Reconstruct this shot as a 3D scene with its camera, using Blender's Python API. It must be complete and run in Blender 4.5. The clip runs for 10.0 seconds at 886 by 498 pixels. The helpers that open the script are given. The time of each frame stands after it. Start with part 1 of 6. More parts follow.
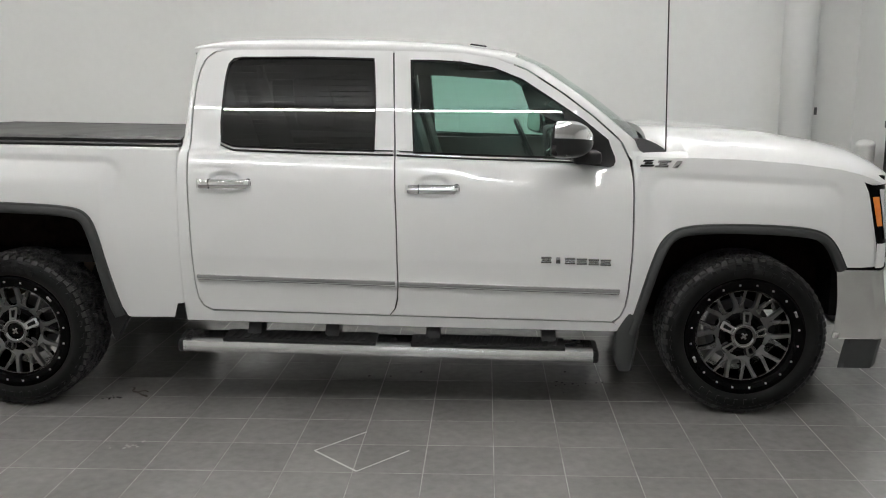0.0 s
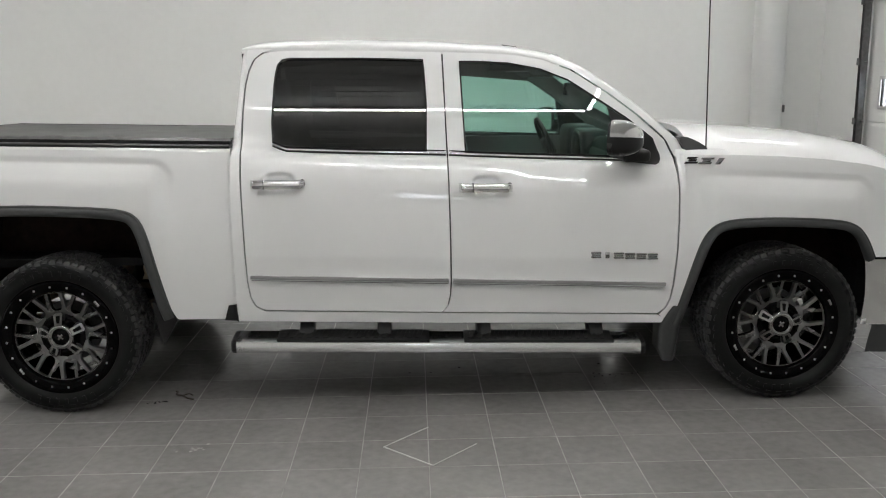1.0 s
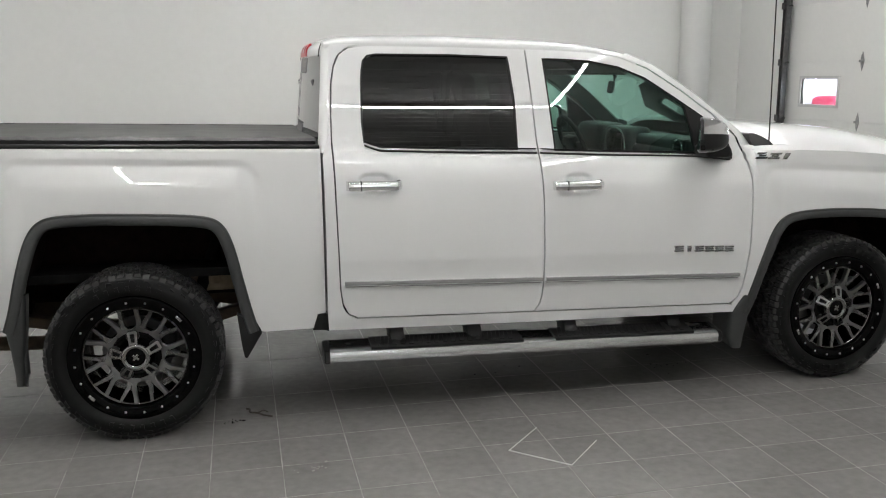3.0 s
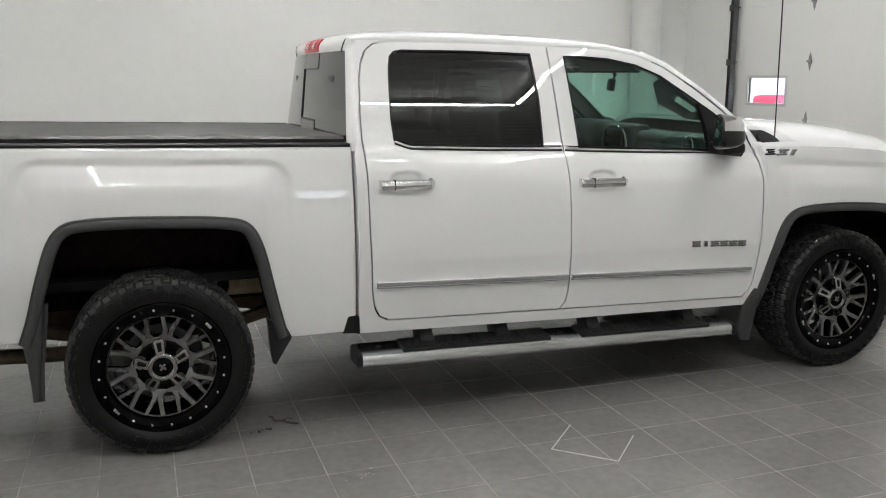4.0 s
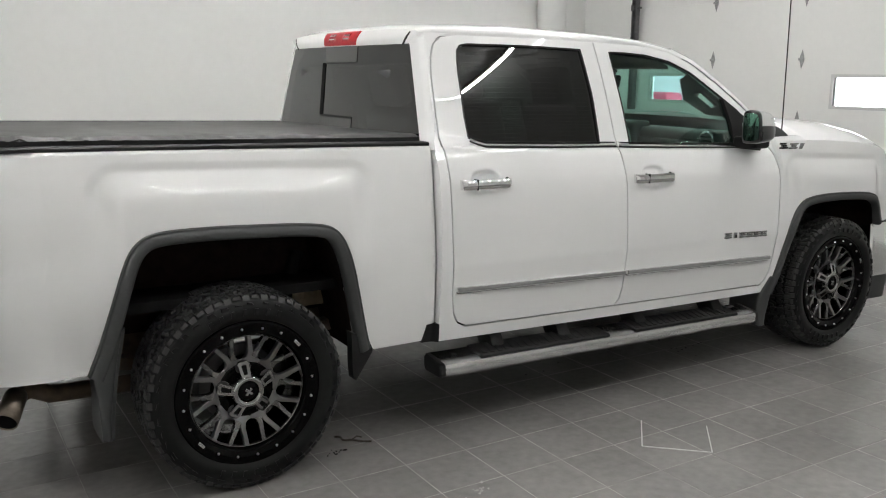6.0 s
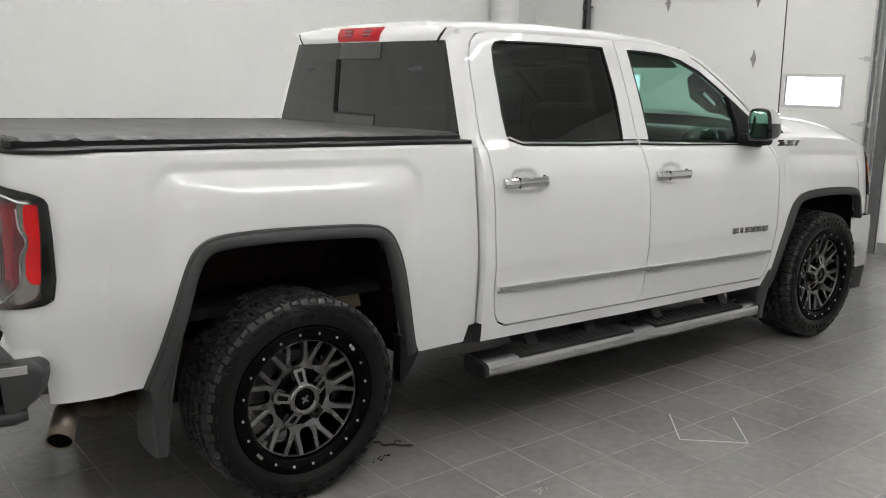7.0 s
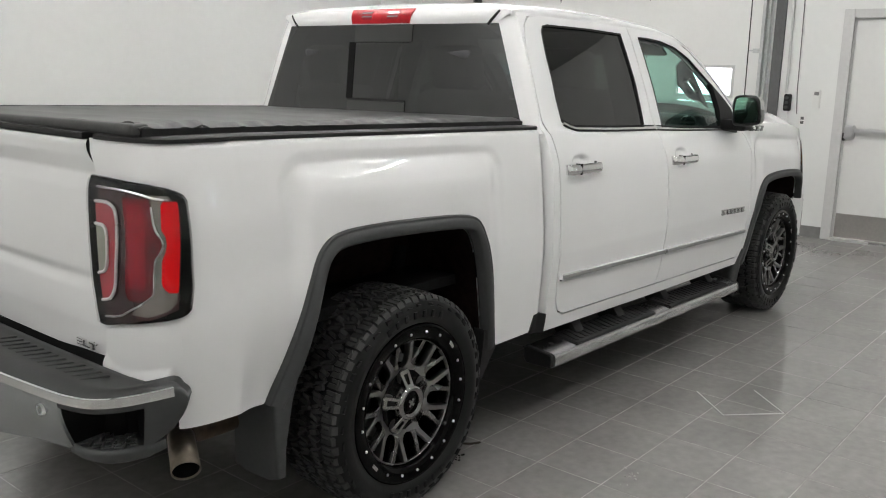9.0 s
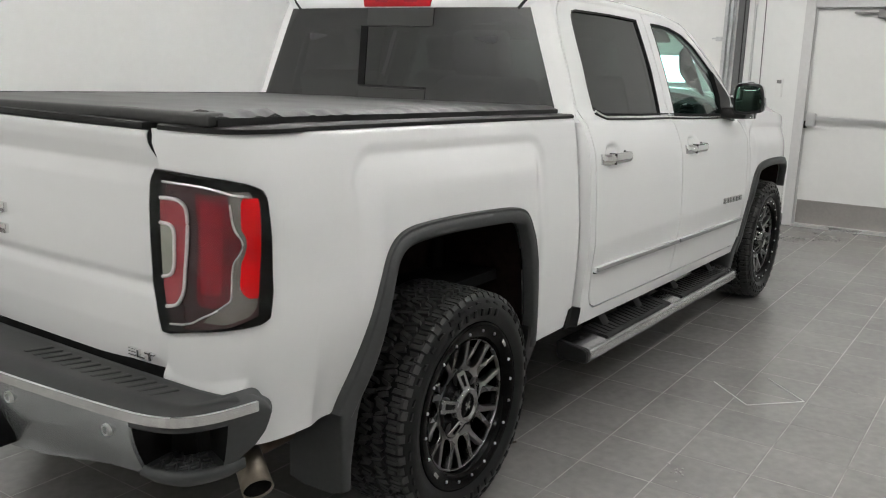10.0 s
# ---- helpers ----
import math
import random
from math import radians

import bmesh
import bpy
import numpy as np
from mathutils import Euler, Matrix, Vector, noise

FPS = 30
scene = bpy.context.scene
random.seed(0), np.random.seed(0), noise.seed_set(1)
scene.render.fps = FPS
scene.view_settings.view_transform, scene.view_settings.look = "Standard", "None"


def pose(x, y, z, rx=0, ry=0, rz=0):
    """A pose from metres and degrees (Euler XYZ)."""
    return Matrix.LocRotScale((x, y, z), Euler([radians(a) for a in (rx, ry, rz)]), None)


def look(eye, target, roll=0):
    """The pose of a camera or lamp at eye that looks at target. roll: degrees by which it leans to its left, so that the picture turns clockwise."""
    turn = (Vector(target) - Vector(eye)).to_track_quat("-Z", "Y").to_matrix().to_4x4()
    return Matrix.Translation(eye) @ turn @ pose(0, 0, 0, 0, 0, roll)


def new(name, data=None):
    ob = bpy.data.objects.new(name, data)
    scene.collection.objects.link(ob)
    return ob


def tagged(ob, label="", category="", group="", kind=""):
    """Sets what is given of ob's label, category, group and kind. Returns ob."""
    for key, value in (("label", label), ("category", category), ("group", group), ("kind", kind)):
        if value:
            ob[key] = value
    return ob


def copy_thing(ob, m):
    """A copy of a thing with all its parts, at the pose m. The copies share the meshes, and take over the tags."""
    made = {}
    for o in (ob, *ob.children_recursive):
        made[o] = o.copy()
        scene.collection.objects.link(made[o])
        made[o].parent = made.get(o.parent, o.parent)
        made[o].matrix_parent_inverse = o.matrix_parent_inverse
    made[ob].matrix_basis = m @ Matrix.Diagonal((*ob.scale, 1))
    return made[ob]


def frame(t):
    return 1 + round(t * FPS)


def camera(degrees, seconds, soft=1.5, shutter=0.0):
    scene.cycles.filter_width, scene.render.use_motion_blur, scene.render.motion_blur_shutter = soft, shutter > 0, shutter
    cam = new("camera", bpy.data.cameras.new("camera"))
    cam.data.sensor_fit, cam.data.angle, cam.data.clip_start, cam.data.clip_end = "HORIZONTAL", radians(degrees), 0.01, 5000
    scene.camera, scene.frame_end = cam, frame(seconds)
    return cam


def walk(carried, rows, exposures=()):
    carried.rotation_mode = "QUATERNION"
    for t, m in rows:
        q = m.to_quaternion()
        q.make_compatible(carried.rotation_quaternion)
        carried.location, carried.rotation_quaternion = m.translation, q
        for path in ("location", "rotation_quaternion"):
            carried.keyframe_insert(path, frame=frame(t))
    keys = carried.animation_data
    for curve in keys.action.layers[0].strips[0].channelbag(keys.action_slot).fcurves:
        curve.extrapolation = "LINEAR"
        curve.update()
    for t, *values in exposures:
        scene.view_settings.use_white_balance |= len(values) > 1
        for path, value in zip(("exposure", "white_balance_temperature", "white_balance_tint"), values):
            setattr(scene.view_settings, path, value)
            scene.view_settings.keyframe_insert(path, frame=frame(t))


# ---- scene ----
cam = camera(53.9, 10.0, 1.1)
METRES, EYE, TILT, LEAN, TURN = 6.4, 1.55, 0.0, 0.0, 5.7
PATH = [
    (0, (0.564, -5.167, 1.627), (0.466, -3.205, 1.25), -0.4),
    (0.5, (0.278, -5.234, 1.625), (0.256, -3.271, 1.245), -0.3),
    (1, (-0.047, -5.256, 1.644), (0.017, -3.294, 1.262), -0.5),
    (1.5, (-0.405, -5.267, 1.654), (-0.246, -3.311, 1.267), -0.5),
    (2, (-0.699, -5.232, 1.656), (-0.456, -3.285, 1.269), -0.4),
    (2.5, (-1.008, -5.12, 1.655), (-0.668, -3.188, 1.267), -0.3),
    (4, (-1.859, -4.801, 1.64), (-1.215, -2.948, 1.248), 0.1),
    (4.5, (-2.103, -4.638, 1.643), (-1.364, -2.822, 1.248), 0.2),
    (5, (-2.378, -4.483, 1.642), (-1.547, -2.708, 1.242), 0.4),
    (5.5, (-2.619, -4.329, 1.631), (-1.69, -2.603, 1.233), 0.4),
    (7, (-3.313, -3.781, 1.618), (-2.116, -2.229, 1.218), 0.8),
    (7.5, (-3.479, -3.604, 1.598), (-2.203, -2.118, 1.196), 0.9),
    (8, (-3.652, -3.374, 1.584), (-2.301, -1.955, 1.184), 0.8),
    (8.5, (-3.839, -3.15, 1.565), (-2.41, -1.81, 1.161), 1.0),
    (9, (-4.0, -2.939, 1.568), (-2.492, -1.692, 1.157), 1.3),
    (9.5, (-4.1, -2.727, 1.566), (-2.529, -1.564, 1.144), 1.3),
    (10, (-4.156, -2.485, 1.553), (-2.544, -1.383, 1.117), 1.7),
]
walk(cam, [(t, look(eye, target, roll)) for t, eye, target, roll in PATH],
     [(0.0, -0.07), (1.0, -0.13), (2.0, -0.12), (4.0, -0.05), (5.5, -0.03), (7.5, 0.04), (10.0, 0.03)])

# ---- world, lamps ----
world = bpy.data.worlds.new("world")
scene.world = world
world.use_nodes = True
world.node_tree.nodes["Background"].inputs[0].default_value = (0.9, 0.95, 1.0, 1)
world.node_tree.nodes["Background"].inputs[1].default_value = 0.6
scene.view_settings.exposure = 0.0
LED_POWER = 115.0          # emission of the ceiling strip lights
CEIL = 3.9


# ---- materials ----
def material(name, color, rough=0.5, metal=0.0, coat=0.0, spec=0.5, vary=0.12, grain=30.0, bump=0.0, stain=0.0, emit=0.0, rvary=0.1):
    """Principled material with variation at two scales, a fine relief and uneven gloss."""
    m = bpy.data.materials.new(name)
    m.use_nodes = True
    nt = m.node_tree
    b = nt.nodes["Principled BSDF"]
    b.inputs["Roughness"].default_value = rough
    b.inputs["Metallic"].default_value = metal
    b.inputs["Coat Weight"].default_value = coat
    b.inputs["Coat Roughness"].default_value = 0.015
    b.inputs["Specular IOR Level"].default_value = spec
    co = nt.nodes.new("ShaderNodeTexCoord")
    n1 = nt.nodes.new("ShaderNodeTexNoise")
    n1.inputs["Scale"].default_value = grain
    n1.inputs["Detail"].default_value = 6
    n2 = nt.nodes.new("ShaderNodeTexNoise")
    n2.inputs["Scale"].default_value = grain / 12
    n2.inputs["Detail"].default_value = 3
    nt.links.new(co.outputs["Object"], n1.inputs["Vector"])
    nt.links.new(co.outputs["Object"], n2.inputs["Vector"])
    add = nt.nodes.new("ShaderNodeMath")
    add.operation = "ADD"
    nt.links.new(n1.outputs["Fac"], add.inputs[0])
    nt.links.new(n2.outputs["Fac"], add.inputs[1])
    ramp = nt.nodes.new("ShaderNodeMapRange")
    ramp.inputs["From Min"].default_value = 0.5
    ramp.inputs["From Max"].default_value = 1.5
    ramp.inputs["To Min"].default_value = 1 - 1.5 * vary
    ramp.inputs["To Max"].default_value = 1 + 1.5 * vary
    nt.links.new(add.outputs[0], ramp.inputs["Value"])
    mul = nt.nodes.new("ShaderNodeVectorMath")
    mul.operation = "SCALE"
    mul.inputs[0].default_value = color
    nt.links.new(ramp.outputs[0], mul.inputs["Scale"])
    nt.links.new(mul.outputs[0], b.inputs["Base Color"])
    if rvary:
        rr = nt.nodes.new("ShaderNodeMapRange")
        rr.inputs["From Min"].default_value = 0.15
        rr.inputs["From Max"].default_value = 0.85
        rr.inputs["To Min"].default_value = max(0.02, rough * (1 - rvary))
        rr.inputs["To Max"].default_value = min(1, rough * (1 + rvary))
        nt.links.new(n2.outputs["Fac"], rr.inputs["Value"])
        nt.links.new(rr.outputs[0], b.inputs["Roughness"])
    if bump:
        bp = nt.nodes.new("ShaderNodeBump")
        bp.inputs["Strength"].default_value = bump
        bp.inputs["Distance"].default_value = 0.002
        nt.links.new(n1.outputs["Fac"], bp.inputs["Height"])
        nt.links.new(bp.outputs[0], b.inputs["Normal"])
    if emit:
        b.inputs["Emission Color"].default_value = (*color, 1)
        b.inputs["Emission Strength"].default_value = emit
    return m


def glass(name, tint, ior=1.5, gloss=(1, 1, 1)):
    """A thin pane: tinted transparency with a Fresnel gloss."""
    m = bpy.data.materials.new(name)
    m.use_nodes = True
    nt = m.node_tree
    nt.nodes.clear()
    out = nt.nodes.new("ShaderNodeOutputMaterial")
    mix = nt.nodes.new("ShaderNodeMixShader")
    tr = nt.nodes.new("ShaderNodeBsdfTransparent")
    gl = nt.nodes.new("ShaderNodeBsdfGlossy")
    lw = nt.nodes.new("ShaderNodeLayerWeight")
    lw.inputs["Blend"].default_value = 0.5
    pw = nt.nodes.new("ShaderNodeMath")
    pw.operation = "POWER"
    pw.inputs[1].default_value = 5.0
    fr = nt.nodes.new("ShaderNodeMapRange")
    fr.inputs["To Min"].default_value = ((ior - 1) / (ior + 1)) ** 2 * 1.6
    nt.links.new(lw.outputs["Facing"], pw.inputs[0])
    nt.links.new(pw.outputs[0], fr.inputs["Value"])
    tr.inputs[0].default_value = (*tint, 1)
    gl.inputs["Color"].default_value = (*gloss, 1)
    gl.inputs["Roughness"].default_value = 0.01
    nt.links.new(fr.outputs[0], mix.inputs[0])
    nt.links.new(tr.outputs[0], mix.inputs[1])
    nt.links.new(gl.outputs[0], mix.inputs[2])
    nt.links.new(mix.outputs[0], out.inputs[0])
    return m


def tile_material(name, color):
    """Matt porcelain: each tile a little different, cloudy, with faint scuffs."""
    m = material(name, color, rough=0.20, spec=1.0, vary=0.16, grain=22, bump=0.03, rvary=0.22)
    nt = m.node_tree
    b = nt.nodes["Principled BSDF"]
    info = nt.nodes.new("ShaderNodeObjectInfo")
    geo = nt.nodes.new("ShaderNodeNewGeometry")
    add = nt.nodes.new("ShaderNodeMath")
    add.operation = "ADD"
    nt.links.new(info.outputs["Random"], add.inputs[0])
    nt.links.new(geo.outputs["Random Per Island"], add.inputs[1])
    frac = nt.nodes.new("ShaderNodeMath")
    frac.operation = "FRACT"
    nt.links.new(add.outputs[0], frac.inputs[0])
    mr = nt.nodes.new("ShaderNodeMapRange")
    mr.inputs["To Min"].default_value = 0.945
    mr.inputs["To Max"].default_value = 1.055
    nt.links.new(frac.outputs[0], mr.inputs["Value"])
    old = b.inputs["Base Color"].links[0].from_socket
    sc = nt.nodes.new("ShaderNodeVectorMath")
    sc.operation = "SCALE"
    nt.links.new(old, sc.inputs[0])
    nt.links.new(mr.outputs[0], sc.inputs["Scale"])
    nt.links.new(sc.outputs[0], b.inputs["Base Color"])
    for n in nt.nodes:
        if n.type == "TEX_COORD":
            pos = geo.outputs["Position"]
            for link in list(n.outputs["Object"].links):
                nt.links.new(pos, link.to_socket)
    return m


PAINT = material("white_paint", (0.775, 0.777, 0.772), rough=0.5, coat=1.0, spec=0.12, vary=0.01, grain=3, rvary=0.05)
WALL = material("wall_paint", (0.735, 0.74, 0.722), rough=0.6, vary=0.02, grain=14, bump=0.08)
DOORWHITE = material("door_paint", (0.73, 0.73, 0.71), rough=0.45, vary=0.02, grain=20, bump=0.1)
CEILING = material("ceiling_paint", (0.60, 0.60, 0.59), rough=0.8, vary=0.05, grain=10)
TILE = tile_material("floor_tile", (0.236, 0.229, 0.218))
GROUT = material("grout", (0.275, 0.266, 0.25), rough=0.9, vary=0.5, grain=7)
BASE = material("baseboard_tile", (0.2, 0.195, 0.19), rough=0.5, vary=0.15, grain=20)
BLACK = material("black_plastic", (0.009, 0.009, 0.009), rough=0.5, spec=0.28, vary=0.2, grain=80, bump=0.15)
FLARE = material("grey_plastic", (0.040, 0.042, 0.042), rough=0.55, vary=0.12, grain=60, bump=0.2)
GLOSSBLACK = material("gloss_black", (0.0015, 0.0015, 0.0015), rough=0.12, spec=0.08, coat=0.0, vary=0.1, grain=20)
# near black for underbody, gaps and crumbs, and for the plate recess's shade
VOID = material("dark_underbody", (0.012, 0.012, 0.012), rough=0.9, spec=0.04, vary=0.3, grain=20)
GLOSSPLASTIC = material("smooth_black_plastic", (0.008, 0.008, 0.008), rough=0.28, spec=0.4, vary=0.2, grain=60)
LINER = material("wheel_liner", (0.013, 0.0078, 0.007), rough=0.9, spec=0.05, vary=0.6, grain=26, bump=0.4)
RUST = material("rusty_steel", (0.07, 0.05, 0.032), rough=0.8, metal=0.2, vary=0.5, grain=25, bump=0.5)
TREAD = material("tread_rubber", (0.026, 0.026, 0.025), rough=0.55, spec=0.45, vary=0.3, grain=60, bump=0.3)
RUBBER = material("tyre_rubber", (0.0042, 0.0044, 0.0043), rough=0.42, spec=0.24, vary=0.25, grain=50, bump=0.2)
CHROME = material("chrome", (0.80, 0.80, 0.80), rough=0.08, metal=1.0, vary=0.02, grain=20, rvary=0.3)
HUBMETAL = material("smoked_chrome", (0.26, 0.257, 0.253), rough=0.18, metal=1.0, vary=0.12, grain=30)
DARKCHROME = material("dark_chrome", (0.36, 0.36, 0.36), rough=0.08, metal=1.0, vary=0.05, grain=20)
SATIN = material("brushed_steel", (0.62, 0.62, 0.62), rough=0.24, metal=1.0, vary=0.05, grain=60, rvary=0.3)
GUNMETAL = material("machined_dark_alloy", (0.17, 0.168, 0.166), rough=0.27, metal=1.0, vary=0.1, grain=40)
VINYL = material("vinyl_cover", (0.031, 0.031, 0.030), rough=0.5, vary=0.2, grain=40, bump=0.4)
GREYTRIM = material("grey_trim_strip", (0.27, 0.27, 0.27), rough=0.4, metal=0.3, vary=0.05, grain=40)
DARKTRACK = material("dark_galvanised_steel", (0.11, 0.11, 0.11), rough=0.45, metal=0.6, vary=0.4, grain=30)
FRAMEGREY = material("window_frame_grey", (0.56, 0.56, 0.55), rough=0.5, vary=0.05, grain=30)
PAD = material("step_pad_rubber", (0.013, 0.0135, 0.0135), rough=0.5, vary=0.15, grain=60, bump=0.2)
GREYCHROME = material("grey_bumper_paint", (0.35, 0.365, 0.37), rough=0.25, metal=0.75, coat=0.0, vary=0.05, grain=15)
DARKLENS = material("dark_lens", (0.034, 0.012, 0.014), rough=0.08, spec=0.3, coat=0.35, vary=0.1, grain=30)
REDLENS = material("red_lens", (0.66, 0.002, 0.004), rough=0.08, spec=0.12, coat=0.12, vary=0.08, grain=40)
COREDRED = material("core_red_lens", (0.21, 0.008, 0.016), rough=0.25, spec=0.2, vary=0.35, grain=12)
LINEWHITE = material("pale_light_guide", (0.66, 0.62, 0.62), rough=0.3, vary=0.06, grain=60)
GREYLENS = material("grey_reversing_lens", (0.30, 0.31, 0.265), rough=0.15, spec=0.4, vary=0.15, grain=25)
PINKRED = material("pink_red_lens", (0.30, 0.035, 0.045), rough=0.1, coat=0.5, vary=0.08, grain=40)
BRAKERED = material("brake_red_lens", (0.36, 0.006, 0.012), rough=0.3, spec=0.3, coat=0.0, vary=0.2, grain=40)
BROWN = material("brown_dusty_steel", (0.34, 0.27, 0.19), rough=0.8, vary=0.5, grain=18, bump=0.5)
DARKRED = material("dark_red_lens", (0.115, 0.004, 0.008), rough=0.06, spec=0.3, coat=0.3, vary=0.45, grain=9)
AMBER = material("amber_lens", (0.75, 0.2, 0.02), rough=0.15, coat=1.0, vary=0.08, grain=40)
LENS = material("clear_lens", (0.55, 0.55, 0.56), rough=0.12, metal=0.6, coat=1.0, vary=0.1, grain=30)
GREYBAND = material("grey_frit", (0.028, 0.028, 0.027), rough=0.3, coat=0.5, vary=0.05, grain=30)
SMOKE = material("smoked_silver", (0.22, 0.20, 0.18), rough=0.25, metal=0.5, coat=1.0, vary=0.15, grain=30)
LEATHER = material("dark_leather", (0.03, 0.03, 0.032), rough=0.5, vary=0.2, grain=60, bump=0.3)
DASH = material("dash_plastic", (0.03, 0.03, 0.031), rough=0.55, vary=0.1, grain=70, bump=0.2)
HEADLINER = material("headliner", (0.20, 0.20, 0.19), rough=0.9, vary=0.05, grain=50)
BEIGE = material("grey_trim", (0.10, 0.10, 0.097), rough=0.6, vary=0.08, grain=50)
EXHAUST = material("heat_stained_steel", (0.19, 0.163, 0.130), rough=0.35, metal=0.8, vary=0.35, grain=30)
TWIG = material("dry_twig_bark", (0.05, 0.04, 0.032), rough=0.85, vary=0.4, grain=60)
TRACK = material("galvanised_track", (0.52, 0.53, 0.53), rough=0.38, metal=0.55, vary=0.2, grain=30)
HINGE = material("worn_hinge_steel", (0.30, 0.30, 0.30), rough=0.42, metal=0.5, vary=0.4, grain=40)
DARKSEAL = material("dark_seal", (0.10, 0.10, 0.10), rough=0.7, vary=0.15, grain=30)
KICK = material("kick_plate", (0.42, 0.40, 0.38), rough=0.35, metal=0.7, vary=0.08, grain=40)
PALE = material("pale_edge", (0.43, 0.42, 0.40), rough=0.5, vary=0.15, grain=60)
ALU = material("aluminium", (0.70, 0.70, 0.70), rough=0.28, metal=0.9, vary=0.05, grain=30)
LED = material("led_strip", (1.0, 0.99, 0.975), rough=0.5, vary=0.0, emit=LED_POWER, rvary=0)
LILAC = material("pale_snow_light", (0.82, 0.80, 0.92), rough=0.5, vary=0.04, emit=0.85, rvary=0)
SKYPANE = material("bright_daylight", (0.90, 0.92, 1.0), rough=0.5, vary=0.0, emit=8.0, rvary=0)
REDCAR = material("red_blur", (0.60, 0.05, 0.12), rough=0.5, vary=0.05, emit=0.38, rvary=0)
MIRROR = material("mirror_glass", (0.47, 0.58, 0.52), rough=0.01, metal=1.0, vary=0.0, rvary=0)
CLEARGLASS = glass("green_tinted_glass", (0.61, 0.85, 0.77), 1.6)
DARKGLASS = glass("privacy_glass", (0.038, 0.041, 0.038), 1.64)
LAMPCOVER = glass("clear_lamp_cover", (0.95, 0.94, 0.94), 1.28)
WINDOWGLASS = glass("window_glass", (0.9, 0.92, 0.92))


# ---- mesh helpers ----
def mesh(name, verts, faces, mat, parent=None, smooth=True, label=""):
    me = bpy.data.meshes.new(name)
    me.from_pydata([tuple(v) for v in verts], [], faces)
    me.materials.append(mat)
    if smooth:
        me.polygons.foreach_set("use_smooth", [True] * len(me.polygons))
    me.update()
    ob = new(name, me)
    if parent:
        ob.parent = parent
    if label:
        ob["label"] = label
    return ob


def part(name, bm, mat, parent=None, label="", smooth=True, angle=40):
    """Links a bmesh as one mesh object under a thing or a part."""
    me = bpy.data.meshes.new(name)
    bmesh.ops.recalc_face_normals(bm, faces=bm.faces)
    for f in bm.faces:
        f.smooth = smooth
    if smooth:
        for e in bm.edges:
            if len(e.link_faces) == 2 and e.calc_face_angle(0) > radians(angle):
                e.smooth = False
    bm.to_mesh(me)
    bm.free()
    me.materials.append(mat)
    ob = new(name, me)
    if parent:
        ob.parent = parent
    if label:
        ob["label"] = label
    return ob


def add_box(bm, lo, hi, bevel=0.0, seg=2):
    c = [(a + b) / 2 for a, b in zip(lo, hi)]
    s = [abs(b - a) for a, b in zip(lo, hi)]
    r = bmesh.ops.create_cube(bm, size=1, matrix=Matrix.LocRotScale(c, None, s))
    if bevel:
        es = {e for v in r["verts"] for e in v.link_edges}
        bmesh.ops.bevel(bm, geom=list(es), offset=bevel, segments=seg, profile=0.6, affect="EDGES", clamp_overlap=True)


def box(name, lo, hi, mat, parent=None, bevel=0.0, seg=2, label=""):
    bm = bmesh.new()
    add_box(bm, lo, hi, bevel, seg)
    return part(name, bm, mat, parent, label)


def resample(pts, n):
    """n points evenly along a polyline of any dimension."""
    p = np.array(pts, float)
    d = np.r_[0, np.cumsum(np.linalg.norm(np.diff(p, axis=0), axis=1))]
    s = np.linspace(0, d[-1], n)
    return np.stack([np.interp(s, d, p[:, i]) for i in range(p.shape[1])], 1)


def rounded(pts, n=4, r=0.35):
    """Chaikin-like softening of the corners of an open polyline."""
    p = np.array(pts, float)
    for _ in range(n):
        q = [p[0]]
        for a, b in zip(p[:-1], p[1:]):
            q += [a * 0.75 + b * 0.25, a * 0.25 + b * 0.75]
        q.append(p[-1])
        p = np.array(q)
    return p


def closed_round(pts, n=2):
    p = np.array(pts, float)
    for _ in range(n):
        q = []
        for a, b in zip(p, np.roll(p, -1, axis=0)):
            q += [a * 0.75 + b * 0.25, a * 0.25 + b * 0.75]
        p = np.array(q)
    return p


def coons(bottom, top, left, right, nu, nv):
    """Grid of 2D points inside four border curves."""
    B, T, L, R = resample(bottom, nu), resample(top, nu), resample(left, nv), resample(right, nv)
    u, v = np.linspace(0, 1, nu)[:, None, None], np.linspace(0, 1, nv)[None, :, None]
    B, T, L, R = B[:, None], T[:, None], L[None], R[None]
    return (1 - v) * B + v * T + (1 - u) * L + u * R - ((1 - u) * (1 - v) * B[0] + u * (1 - v) * B[-1] + (1 - u) * v * T[0] + u * v * T[-1])


def grid_faces(nu, nv, flip=False, base=0):
    f = []
    for i in range(nu - 1):
        for j in range(nv - 1):
            a = base + i * nv + j
            q = (a, a + nv, a + nv + 1, a + 1)
            f.append(q[::-1] if flip else q)
    return f


